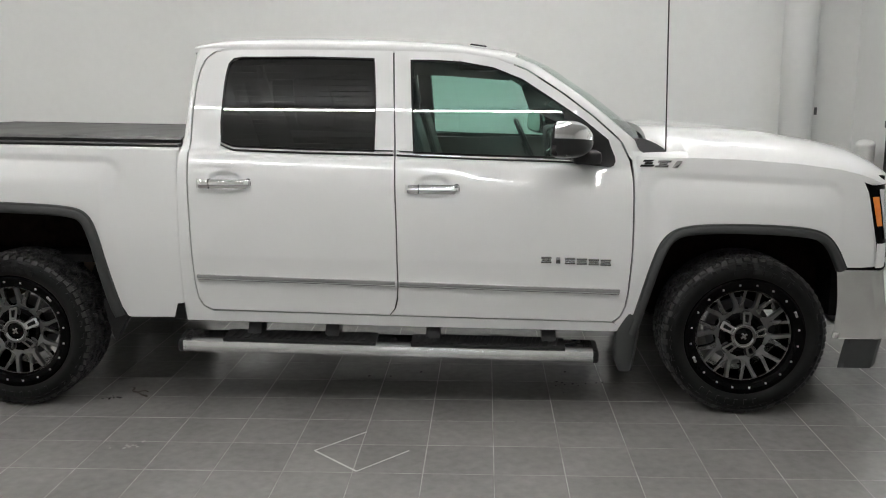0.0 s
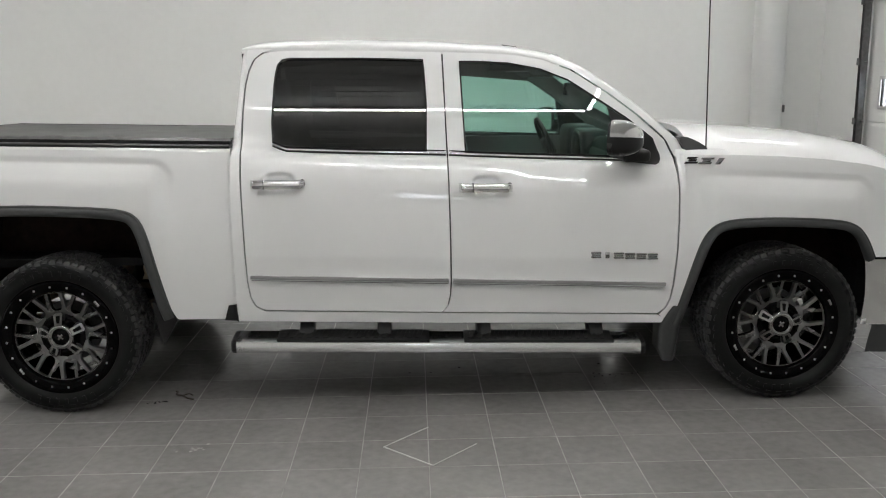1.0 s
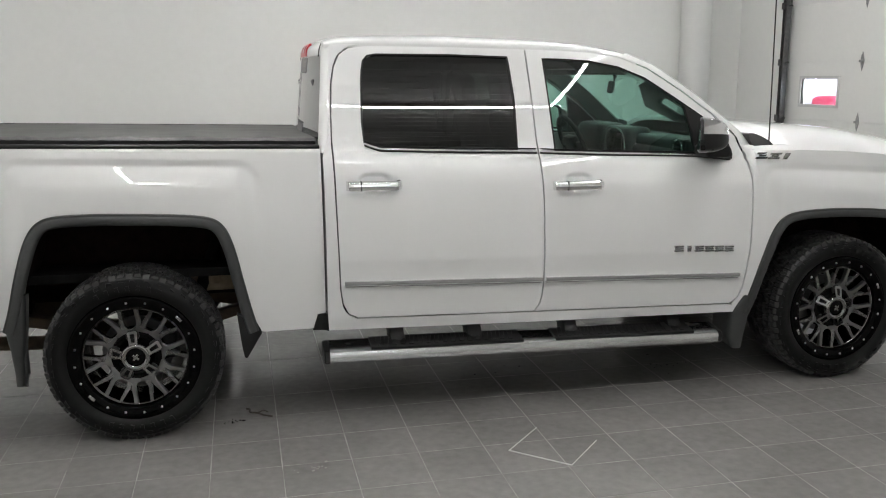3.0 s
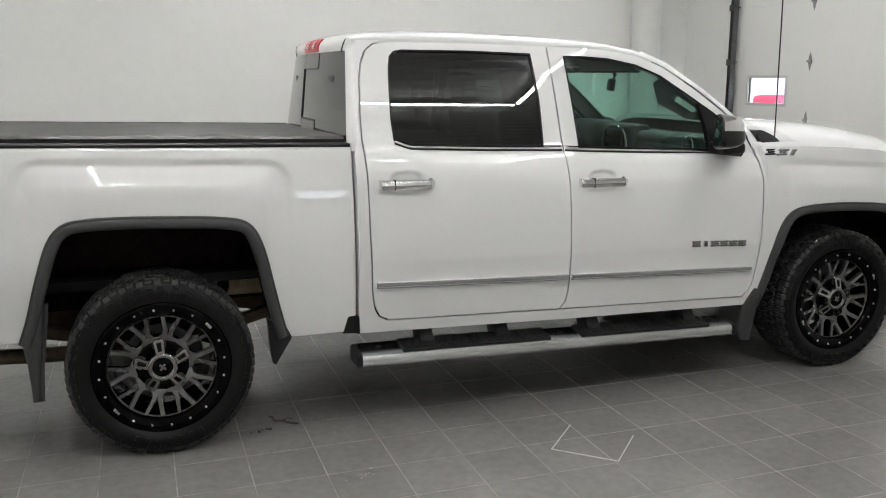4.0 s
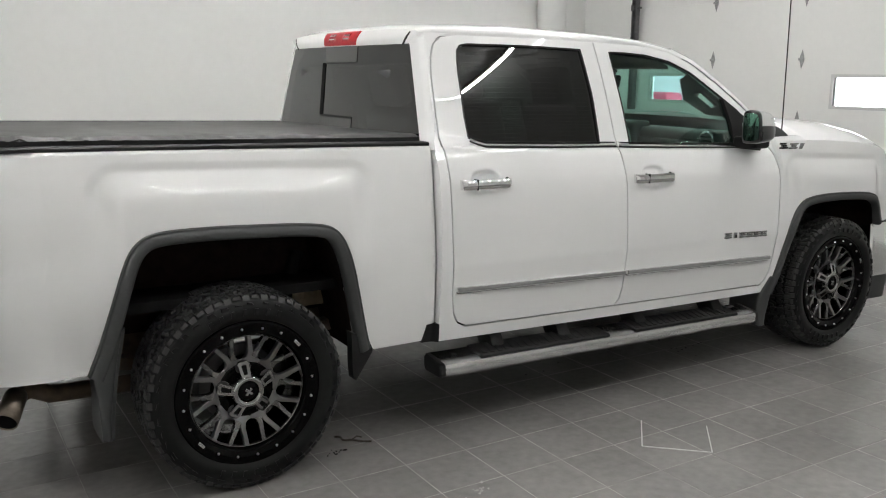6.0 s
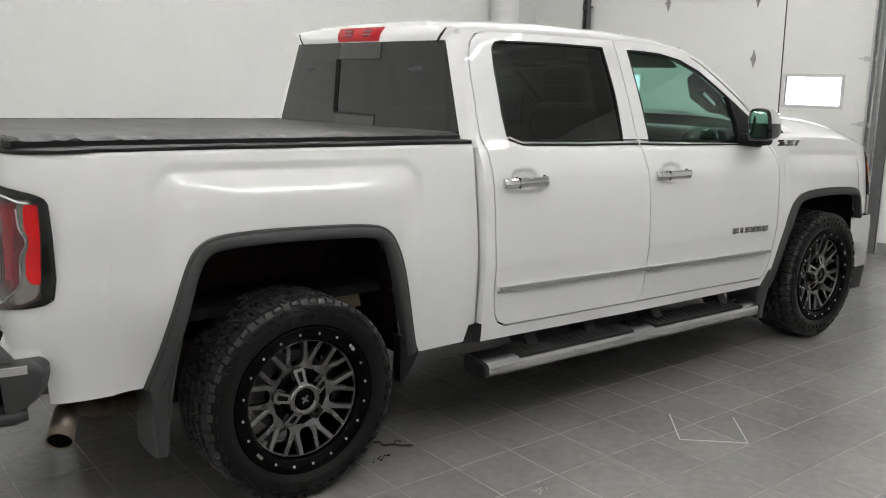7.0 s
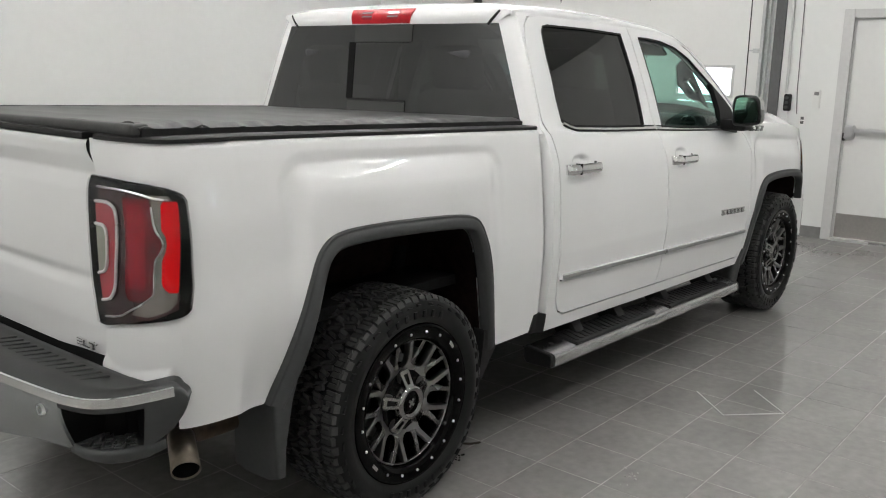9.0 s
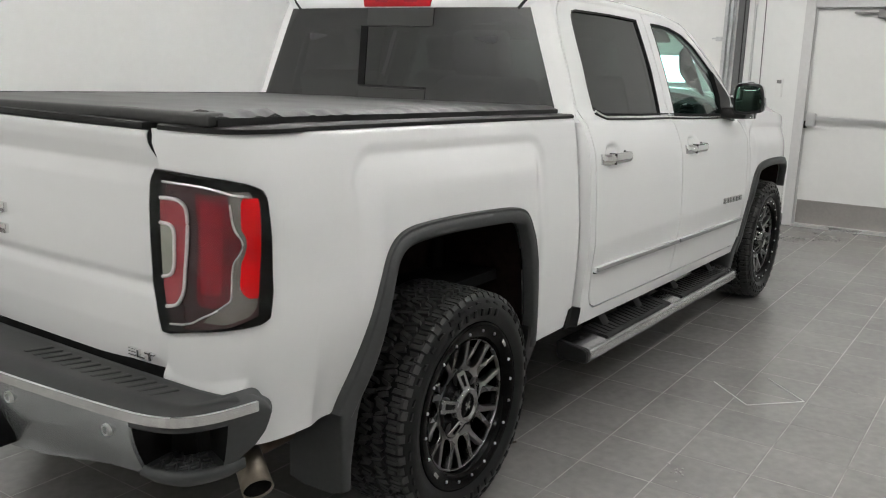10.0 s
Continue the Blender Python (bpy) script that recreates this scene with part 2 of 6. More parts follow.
def sheet(name, P, mat, parent=None, flange=None, label="", flip=False):
    """A curved sheet from a grid of 3D points (nu, nv, 3); flange: a vector by which the border turns inwards."""
    nu, nv, _ = P.shape
    verts = [tuple(p) for p in P.reshape(-1, 3)]
    faces = grid_faces(nu, nv, flip)
    if flange is not None:
        loop = [(i, 0) for i in range(nu)] + [(nu - 1, j) for j in range(1, nv)] + [(i, nv - 1) for i in range(nu - 2, -1, -1)] + [(0, j) for j in range(nv - 2, 0, -1)]
        b = len(verts)
        n = len(loop)
        for i, j in loop:
            verts.append(tuple(P[i, j]))
        for i, j in loop:
            verts.append(tuple(P[i, j] + np.array(flange)))
        for k in range(n):
            k2 = (k + 1) % n
            q = (b + k, b + k2, b + n + k2, b + n + k)
            faces.append(q if flip else q[::-1])
    return mesh(name, verts, faces, mat, parent, True, label)


def sweep(name, path, prof, mat, parent=None, up=(0, 0, 1), closed=False, cap=True, label="", smooth=True):
    """A closed 2D profile (side, up) swept along a 3D path."""
    P = [Vector(p) for p in path]
    n, k = len(P), len(prof)
    verts, faces = [], []
    for i, p in enumerate(P):
        a, b = P[max(i - 1, 0)], P[min(i + 1, n - 1)]
        if closed:
            a, b = P[i - 1], P[(i + 1) % n]
        t = (b - a).normalized()
        s = t.cross(Vector(up)).normalized()
        w = s.cross(t).normalized()
        for x, z in prof:
            verts.append(tuple(p + s * x + w * z))
    for i in range(n if closed else n - 1):
        for j in range(k):
            a, b, j2 = i * k, ((i + 1) % n) * k, (j + 1) % k
            faces.append((a + j, b + j, b + j2, a + j2))
    if cap and not closed:
        faces += [tuple(range(k))[::-1], tuple((n - 1) * k + j for j in range(k))]
    bm = bmesh.new()
    vs = [bm.verts.new(v) for v in verts]
    for f in faces:
        bm.faces.new([vs[i] for i in f])
    return part(name, bm, mat, parent, label, smooth)


def circle(r, n=10):
    return [(r * math.cos(2 * math.pi * i / n), r * math.sin(2 * math.pi * i / n)) for i in range(n)]


def tube(name, path, r, mat, parent=None, n=10, label="", closed=False, up=(0, 0, 1)):
    return sweep(name, path, circle(r, n), mat, parent, up, closed, True, label)


def lathe_mesh(prof, n=72):
    """Verts and faces of a profile (r, y) turned round the y axis."""
    k = len(prof)
    v = [(r * math.cos(2 * math.pi * i / n), y, r * math.sin(2 * math.pi * i / n)) for i in range(n) for r, y in prof]
    f = [(i * k + j, i * k + j + 1, ((i + 1) % n) * k + j + 1, ((i + 1) % n) * k + j) for i in range(n) for j in range(k - 1)]
    return v, f


def lathe(name, prof, mat, parent=None, n=72, label=""):
    v, f = lathe_mesh(prof, n)
    return mesh(name, v, f, mat, parent, True, label)


def thing(name, label, category, at=(0, 0, 0), kind="", group=""):
    ob = new(name)
    ob.empty_display_size = 0.1
    ob.location = at
    return tagged(ob, label, category, group, kind)


# ---- the room ----
XE, XW, YN, YS = 4.72, -6.3, 4.55, -6.8
SKEW = 0.055               # the east wall leans this much off square in plan


def east(y):
    return XE + 0.06 - SKEW * y


slab = box("floor", (XW - 0.2, YS - 0.2, -0.2), (6.3, YN + 3.2, -0.0007), GROUT)
tagged(slab, "grey porcelain tile floor with pale grout lines", "floor", kind="structure")
tagged(box("wall_north", (XW - 0.2, YN, -0.2), (4.78, YN + 0.2, CEIL), WALL), "plain white painted wall", "wall", kind="structure")
WX0, WX1, WZ0, WZ1 = -0.20, 0.37, 1.44, 1.76      # small window in the south wall
bm = bmesh.new()
for lo, hi in (((XW - 0.2, -0.2), (WX0, CEIL)), ((WX1, -0.2), (6.0, CEIL)), ((WX0, -0.2), (WX1, WZ0)), ((WX0, WZ1), (WX1, CEIL))):
    add_box(bm, (lo[0], YS - 0.2, lo[1]), (hi[0], YS, hi[1]))
tagged(part("wall_south", bm, WALL, smooth=False), "plain white painted wall with one small window", "wall", kind="structure")
tagged(box("wall_west", (XW - 0.2, YS, -0.2), (XW, YN, CEIL), WALL), "plain white painted wall", "wall", kind="structure")
bm = bmesh.new()
add_box(bm, (XW - 0.2, YS - 0.2, CEIL), (6.0, YN + 0.2, CEIL + 0.15))
for k in range(73):
    add_box(bm, (XW, YS + 0.1 + 0.153 * k, CEIL - 0.005), (4.6, YS + 0.17 + 0.153 * k, CEIL - 0.001))
tagged(part("ceiling", bm, CEILING), "grey ribbed steel deck ceiling with strip lights", "ceiling", kind="structure")

GY0, GY1, GZ = 0.20, 3.73, 3.2       # garage opening along y, its height
DY0, DY1, DZ = -1.46, -0.525, 2.09    # steel door opening


def slab_along_east(bm, y0, y1, z0, z1, d0, d1):
    """A box on the skewed east wall: along y, from d0 to d1 behind its face."""
    v = [bm.verts.new((east(y) + d, y, z)) for z in (z0, z1) for y, d in ((y0, d0), (y1, d0), (y1, d1), (y0, d1))]
    for f in ((0, 1, 2, 3), (7, 6, 5, 4), (0, 4, 5, 1), (1, 5, 6, 2), (2, 6, 7, 3), (3, 7, 4, 0)):
        bm.faces.new([v[i] for i in f])


def east_part(name, spans, mat, parent=None, label="", bevel=0.0):
    bm = bmesh.new()
    for s in spans:
        slab_along_east(bm, *s)
    if bevel:
        bmesh.ops.bevel(bm, geom=bm.edges[:], offset=bevel, segments=2, affect="EDGES")
    return part(name, bm, mat, parent, label)


tagged(east_part("wall_east", [(YS, DY0, 0, CEIL, 0, 0.25), (DY0, DY1, DZ, CEIL, 0, 0.25), (DY1, GY0, 0, CEIL, 0, 0.25),
                               (GY0, GY1, GZ, CEIL, 0, 0.25), (GY1, YN, 0, CEIL, 0, 0.25)], WALL),
       "white painted wall with an overhead door and a steel door", "wall", kind="structure")
tagged(east_part("baseboard", [(DY1 + 0.090, GY0 - 0.13, 0, 0.11, -0.012, -0.002)], BASE), "grey tile baseboard", "baseboard", kind="structure")

# ---- LED strips under the ceiling ----


def strip_light(name, a, b, label="long white strip light hung under the ceiling"):
    t = thing(name, label, "ceiling light", group="strip lights")
    d = Vector(b) - Vector(a)
    along = abs(d.x) > abs(d.y)
    w = 0.014
    if along:
        lo, hi = (min(a[0], b[0]), a[1] - w, a[2]), (max(a[0], b[0]), a[1] + w, a[2] + 0.014)
    else:
        lo, hi = (a[0] - w, min(a[1], b[1]), a[2]), (a[0] + w, max(a[1], b[1]), a[2] + 0.014)
    box("diffuser", lo, hi, LED, t, 0.004)
    box("housing", (lo[0] - 0.01, lo[1] - 0.01, hi[2] + 0.002), (hi[0] + 0.01, hi[1] + 0.01, CEIL - 0.040), ALU, t)
    return t


ZL = CEIL - 0.10

strip_light("strip_light", (-2.13, -3.87, ZL), (1.62, -3.87, ZL))
strip_light("strip_light", (1.65, -3.83, ZL), (1.65, 1.87, ZL))
strip_light("strip_light", (-2.13, 1.9, ZL), (1.62, 1.9, ZL))
strip_light("strip_light", (2.2, 1.9, ZL), (3.8, 1.9, ZL))
strip_light("strip_light", (-2.16, -3.83, ZL), (-2.16, 1.87, ZL))
strip_light("strip_light", (-5.7, -3.83, ZL), (-5.7, 1.87, ZL))
strip_light("strip_light", (-5.67, 1.9, ZL), (-4.3, 1.9, ZL))

# ---- overhead garage door ----
door = thing("garage_door", "white insulated sectional overhead door with small window lights", "garage door", kind="structure")
DEPTH = 0.06
SECTION = 0.598
WINS = ((0.594, 1.162), (2.92, 3.472))
z = -0.01
for k in range(5):
    z1 = z + SECTION - 0.006
    if k == 2:
        spans, last = [], GY0 + 0.01
        for a, b in WINS:
            spans += [(last, a, z, z1, DEPTH, DEPTH + 0.05), (a, b, z, 1.342, DEPTH, DEPTH + 0.05), (a, b, 1.610, z1, DEPTH, DEPTH + 0.05)]
            last = b
        spans.append((last, GY1 - 0.01, z, z1, DEPTH, DEPTH + 0.05))
    else:
        spans = [(GY0 + 0.01, GY1 - 0.01, z, z1, DEPTH, DEPTH + 0.05)]
    spans.append((GY0 + 0.01, GY1 - 0.01, z1 - 0.02, z1 + 0.016, DEPTH + 0.014, DEPTH + 0.045))
    east_part("panel", spans, DOORWHITE, door)
    z += SECTION
for a, b in WINS:
    fr = east_part("window_frame", [(a - 0.03, a, 1.312, 1.640, DEPTH - 0.008, DEPTH + 0.03), (b, b + 0.03, 1.312, 1.640, DEPTH - 0.008, DEPTH + 0.03),
                                    (a, b, 1.312, 1.342, DEPTH - 0.008, DEPTH + 0.03), (a, b, 1.610, 1.640, DEPTH - 0.008, DEPTH + 0.03)], FRAMEGREY, door)
    east_part("pane", [(a, b, 1.342, 1.610, DEPTH + 0.02, DEPTH + 0.024)], WINDOWGLASS, fr).visible_shadow = False


def hinge(y, z):
    """Diamond plate with a barrel, over a joint between two sections."""
    bm = bmesh.new()
    pts = [(0, 0.095), (0.022, 0.03), (0.03, 0), (0.022, -0.03), (0, -0.095), (-0.022, -0.03), (-0.03, 0), (-0.022, 0.03)]
    x = east(y) + DEPTH
    f = [bm.verts.new((x - 0.001, y + a, z + b)) for a, b in pts]
    g = [bm.verts.new((x - 0.006, y + a * 0.9, z + b * 0.95)) for a, b in pts]
    bm.faces.new(g)
    for i in range(8):
        bm.faces.new((f[i], f[(i + 1) % 8], g[(i + 1) % 8], g[i]))
    add_box(bm, (x - 0.022, y - 0.03, z - 0.012), (x - 0.004, y + 0.03, z + 0.012), 0.005)
    add_box(bm, (x - 0.014, y - 0.007, z + 0.045), (x - 0.004, y + 0.007, z + 0.06), 0.003)
    add_box(bm, (x - 0.014, y - 0.007, z - 0.06), (x - 0.004, y + 0.007, z - 0.045), 0.003)
    return part("hinge", bm, HINGE, door, "galvanised diamond hinge")


for zj in (0.588, 1.186, 1.784, 2.382):
    for yj in (1.525, 2.60):
        hinge(yj, zj)
# the north track's darker steel carries the shade of its edge-on gaps
for yj, s in ((0.235, 1), (3.665, -1)):
    tr = east_part("track", [(yj - 0.03, yj + 0.03, 0.02, 3.3, -0.012, -0.006), (yj + s * 0.026, yj + s * 0.032, 0.02, 3.3, -0.075, -0.012),
                             (yj - s * 0.02, yj - s * 0.014, 0.02, 3.3, -0.075, -0.012)], TRACK if s > 0 else DARKTRACK, door, "galvanised steel guide track")
    for zj in (0.05, 0.588, 1.186, 1.784, 2.382):
        bits = [(yj + s * 0.0, yj + s * 0.17, zj - 0.008, zj + 0.008, -0.05, -0.034), (yj - 0.012, yj + 0.012, zj - 0.025, zj + 0.025, -0.068, -0.02)]
        if s > 0:
            bits.append((yj + 0.05, yj + 0.16, zj - 0.022, zj + 0.022, 0.035, 0.055))
        else:
            bits = [(yj - 0.03, yj + 0.03, zj - 0.035, zj + 0.035, -0.09, -0.076), (yj - 0.09, yj - 0.03, zj - 0.009, zj + 0.009, -0.05, -0.034)]
        east_part("roller", bits, TRACK if s > 0 else DARKTRACK, door, "track roller and bracket", 0.002)
    if s > 0:
        east_part("seal", [(yj - 0.15, yj - 0.055, 0, 3.3, -0.03, -0.004)], DARKSEAL, door, "dark rubber door seal")
        east_part("angle_iron", [(yj + 0.034, yj + 0.075, 0.02, 3.3, -0.02, -0.008)], TRACK, door)
    else:
        east_part("seal", [(yj + 0.045, yj + 0.075, 0, 3.3, -0.03, -0.004)], DARKSEAL, door, "dark rubber door seal")

# ---- daylight behind the garage windows ----
east_part("backdrop", [(-3.0, 9.0, -0.2, 3.4, 1.6, 1.62)], SKYPANE)
# wall and red vehicle glow by themselves in place of daylight on them
snow = east_part("snow_wall", [(3.55, 5.02, -0.2, 3.0, 1.45, 1.5), (5.03, 5.5, -0.2, 3.0, 1.42, 1.5), (5.51, 8.5, -0.2, 3.0, 1.45, 1.5)], LILAC)
tagged(snow, "pale lilac snow lit wall outside the window", "backdrop", kind="structure")
tagged(bpy.data.objects["backdrop"], "bright overexposed snowy daylight outside", "backdrop", kind="structure")
bm = bmesh.new()
add_box(bm, (east(3.9) + 0.92, 4.02, 0.0), (east(3.9) + 1.25, 4.50, 1.402), 0.10, 3)
tagged(part("red_object", bm, REDCAR), "blurred red vehicle outside the window", "parked vehicle")

# ---- small daylight window in the south wall ----
win = thing("window_1", "small white framed window full of daylight", "window", kind="structure")
bm = bmesh.new()
for lo, hi in (((WX0 - 0.03, WZ0 - 0.03), (WX0 + 0.004, WZ1 + 0.03)), ((WX1 - 0.004, WZ0 - 0.03), (WX1 + 0.03, WZ1 + 0.03)), ((WX0 + 0.005, WZ0 - 0.03), (WX1 - 0.005, WZ0 + 0.004)), ((WX0 + 0.005, WZ1 - 0.004), (WX1 - 0.005, WZ1 + 0.03))):
    add_box(bm, (lo[0], YS - 0.10, lo[1]), (hi[0], YS + 0.014, hi[1]))
part("window_frame", bm, FRAMEGREY, win, smooth=False)
box("pane", (WX0 + 0.004, YS - 0.06, WZ0 + 0.004), (WX1 - 0.004, YS - 0.055, WZ1 - 0.004), WINDOWGLASS, win).visible_shadow = False
tagged(box("backdrop", (WX0 - 0.5, YS - 0.50, WZ0 - 0.5), (WX1 + 0.5, YS - 0.48, WZ1 + 0.5), SKYPANE), "bright overexposed daylight outside the small window", "backdrop", kind="structure")

# ---- steel exit door ----
d1 = thing("door_1", "white steel exit door with push bar and kick plate", "door", kind="structure")
leaf = east_part("door_leaf", [(DY0 + 0.007, DY1 - 0.007, 0.012, DZ - 0.004, 0.045, 0.09)], DOORWHITE, d1)
east_part("door_frame", [(DY1 - 0.004, DY1 + 0.088, 0, DZ + 0.075, -0.016, 0.12), (DY0 - 0.088, DY0 + 0.004, 0, DZ + 0.075, -0.016, 0.12), (DY0 + 0.005, DY1 - 0.005, DZ - 0.004, DZ + 0.075, -0.016, 0.12), (DY1 - 0.016, DY1 - 0.0045, 0, DZ - 0.005, 0.02, 0.044), (DY0 + 0.005, DY1 - 0.017, DZ - 0.016, DZ - 0.0045, 0.02, 0.044)], FRAMEGREY, d1, bevel=0.003)
east_part("kick_plate", [(DY0 + 0.02, DY1 - 0.02, 0.03, 0.26, 0.041, 0.0448)], KICK, d1, "brushed kick plate")
east_part("threshold", [(DY0, DY1, 0.0, 0.022, -0.03, 0.1)], ALU, d1, "aluminium threshold")
pb = east_part("push_bar", [(DY0 + 0.08, DY1 - 0.11, 1.042, 1.078, -0.03, 0.0)], ALU, d1, "aluminium panic bar", 0.006)
east_part("latch_case", [(DY1 - 0.11, DY1 - 0.03, 0.976, 1.105, -0.045, 0.044)], ALU, d1, "chrome latch case", 0.008)
east_part("end_case", [(DY0 + 0.03, DY0 + 0.09, 1.0, 1.1, -0.035, 0.044)], CHROME, d1, "chrome end case", 0.006)
cl = east_part("door_closer", [(-1.12, -0.86, DZ - 0.062, DZ - 0.044, -0.02, 0.044), (-1.3, -1.06, DZ - 0.10, DZ - 0.03, -0.02, 0.044)], BASE, d1, "grey door closer", 0.004)
east_part("strike", [(DY1 - 0.028, DY1 - 0.006, 0.96, 1.03, 0.0, 0.044)], BLACK, d1)

# ---- fittings on the east wall ----
cb = thing("door_control", "black push button station beside the overhead door", "wall control")
east_part("case", [(-0.04, 0.022, 1.215, 1.375, -0.05, -0.001)], BLACK, cb, bevel=0.006)
for zb in (1.25, 1.295, 1.34):
    east_part("button", [(-0.025, 0.007, zb - 0.015, zb + 0.015, -0.06, -0.052)], FLARE, cb, bevel=0.004)
rm = thing("remote_holder", "white wall remote with small grey display", "remote control")
east_part("case", [(-0.305, -0.238, 1.242, 1.42, -0.025, -0.001)], DOORWHITE, rm, bevel=0.006)
east_part("display", [(-0.293, -0.25, 1.372, 1.405, -0.028, -0.0255)], BASE, rm, "dark grey display")
sw = thing("outlet", "white wall outlet plate", "outlet")
east_part("plate", [(-0.193, -0.12, 1.073, 1.187, -0.008, -0.001)], DOORWHITE, sw, bevel=0.002)
for zb in (1.11, 1.15):
    east_part("socket", [(-0.172, -0.142, zb - 0.014, zb + 0.014, -0.0105, -0.0085)], BEIGE, sw)
jb = thing("junction_plate", "small blank white cover plate low on the wall", "outlet")
east_part("plate", [(-0.23, -0.158, 0.42, 0.54, -0.008, -0.001)], DOORWHITE, jb, bevel=0.002)
cd = thing("conduit", "thin grey conduit down to the door control", "conduit")
tube("pipe", [(east(0.03) - 0.02, 0.035, 3.7), (east(0.03) - 0.02, 0.012, 1.385)], 0.013, FRAMEGREY, cd)
tube("cable", [(east(-0.01) - 0.015, -0.012, 1.2), (east(-0.01) - 0.015, -0.02, 1.0), (east(-0.01) - 0.015, -0.01, 0.7)], 0.006, DOORWHITE, cd)
cd2 = thing("conduit", "thin grey conduit running down to the outlet", "conduit")
tube("pipe", [(east(-0.05) - 0.010, -0.045, 3.7), (east(-0.08) - 0.010, -0.085, 1.40), (east(-0.1) - 0.010, -0.10, 1.19)], 0.004, DARKTRACK, cd2)

# ---- round column in the corner, bollard ----
col = thing("column", "round white painted column wrapped in two sleeves", "column", (3.846, 4.36, 0))
v, f = lathe_mesh([(0.165, 0), (0.165, 1.58), (0.172, 1.585), (0.172, CEIL)], 48)
mesh("shaft", [(a, -c, b) for a, b, c in v], f, WALL, col)
oc = thing("outlet", "grey electrical box beside the column", "outlet")
box("plate", (4.06, 4.50, 1.22), (4.14, 4.545, 1.36), DOORWHITE, oc, 0.004)
box("socket", (4.085, 4.494, 1.25), (4.115, 4.4995, 1.33), DARKSEAL, oc)

bo = thing("bollard", "white painted steel bollard with a domed top", "bollard", (4.36, 3.80, 0))
v, f = lathe_mesh([(0.088, 0), (0.088, 0.96), (0.092, 0.965), (0.092, 0.99), (0.085, 1.005), (0.06, 1.02), (0.03, 1.028), (0.0005, 1.03)], 36)
mesh("post", [(a, -c, b) for a, b, c in v], f, DOORWHITE, bo)

# ---- the pickup truck: nose towards +x, its right side towards the camera ----
truck = thing("pickup_truck", "white crew cab pickup truck parked on grey tiles", "pickup truck")

_z = np.array([0.30, 0.42, 0.50, 0.60, 0.69, 0.78, 0.88, 1.00, 1.05, 1.08, 1.10, 1.12, 1.14, 1.16, 1.19, 1.22, 1.245, 1.265, 1.280, 1.297, 1.50, 1.65, 1.75, 1.80, 1.9])
_w = np.array([0.955, 0.97, 0.985, 0.995, 1.003, 1.013, 1.010, 1.0051, 1.0016, 0.9989, 0.9967, 0.9940, 0.9904, 0.9854, 0.9752, 0.9632, 0.9522, 0.9418, 0.929, 0.907, 0.841, 0.783, 0.742, 0.715, 0.66])
_wb = np.array([0.955, 0.97, 0.985, 0.995, 1.003, 1.013, 1.012, 1.000, 0.9955, 0.9925, 0.9895, 0.9870, 0.9845, 0.9815, 0.9755, 0.971, 0.967, 0.963, 0.960, 0.955, 0.90, 0.80, 0.742, 0.715, 0.66])
_zr = np.array([0.30, 0.42, 0.50, 0.60, 0.69, 0.78, 0.88, 1.00, 1.10, 1.20, 1.25, 1.297, 1.33, 1.9])
_wr = np.array([0.935, 0.947, 0.957, 0.964, 0.969, 0.972, 0.970, 0.959, 0.949, 0.937, 0.929, 0.918, 0.910, 0.90])
_zz = np.linspace(0.30, 1.9, 641)


def _soft(w, z=_z):
    return np.convolve(np.pad(np.interp(_zz, z, w), 4, mode="edge"), np.ones(9) / 9, "valid")


_ww, _wbb, _wrr = _soft(_w), _soft(_wb), _soft(_wr, _zr)
# profile of the pressed shoulders: how far they stand out at a depth below their top edge
_bd = np.linspace(0, 0.36, 181)
# the shallow groove that runs round their edge, and the swell inside it
_bc = np.cumsum(np.interp(_bd, [0, 0.014, 0.034, 0.048, 0.36], [0, -0.27, -0.27, 0.0, 0.0])) * 0.002
_bs = np.cumsum(np.interp(_bd, [0, 0.030, 0.046, 0.07, 0.09, 0.115, 0.135, 0.155, 0.18, 0.34, 0.36], [0, 0.0, 0.50, 0.46, 0.39, 0.325, 0.12, 0.0, -0.06, -0.06, 0.0])) * 0.002
CUPS = ((-0.709, 1.153), (0.309, 1.124))     # dished cups behind the door handles


def sstep(a, b, x):
    t = np.clip((x - a) / (b - a), 0, 1)
    return t * t * (3 - 2 * t)


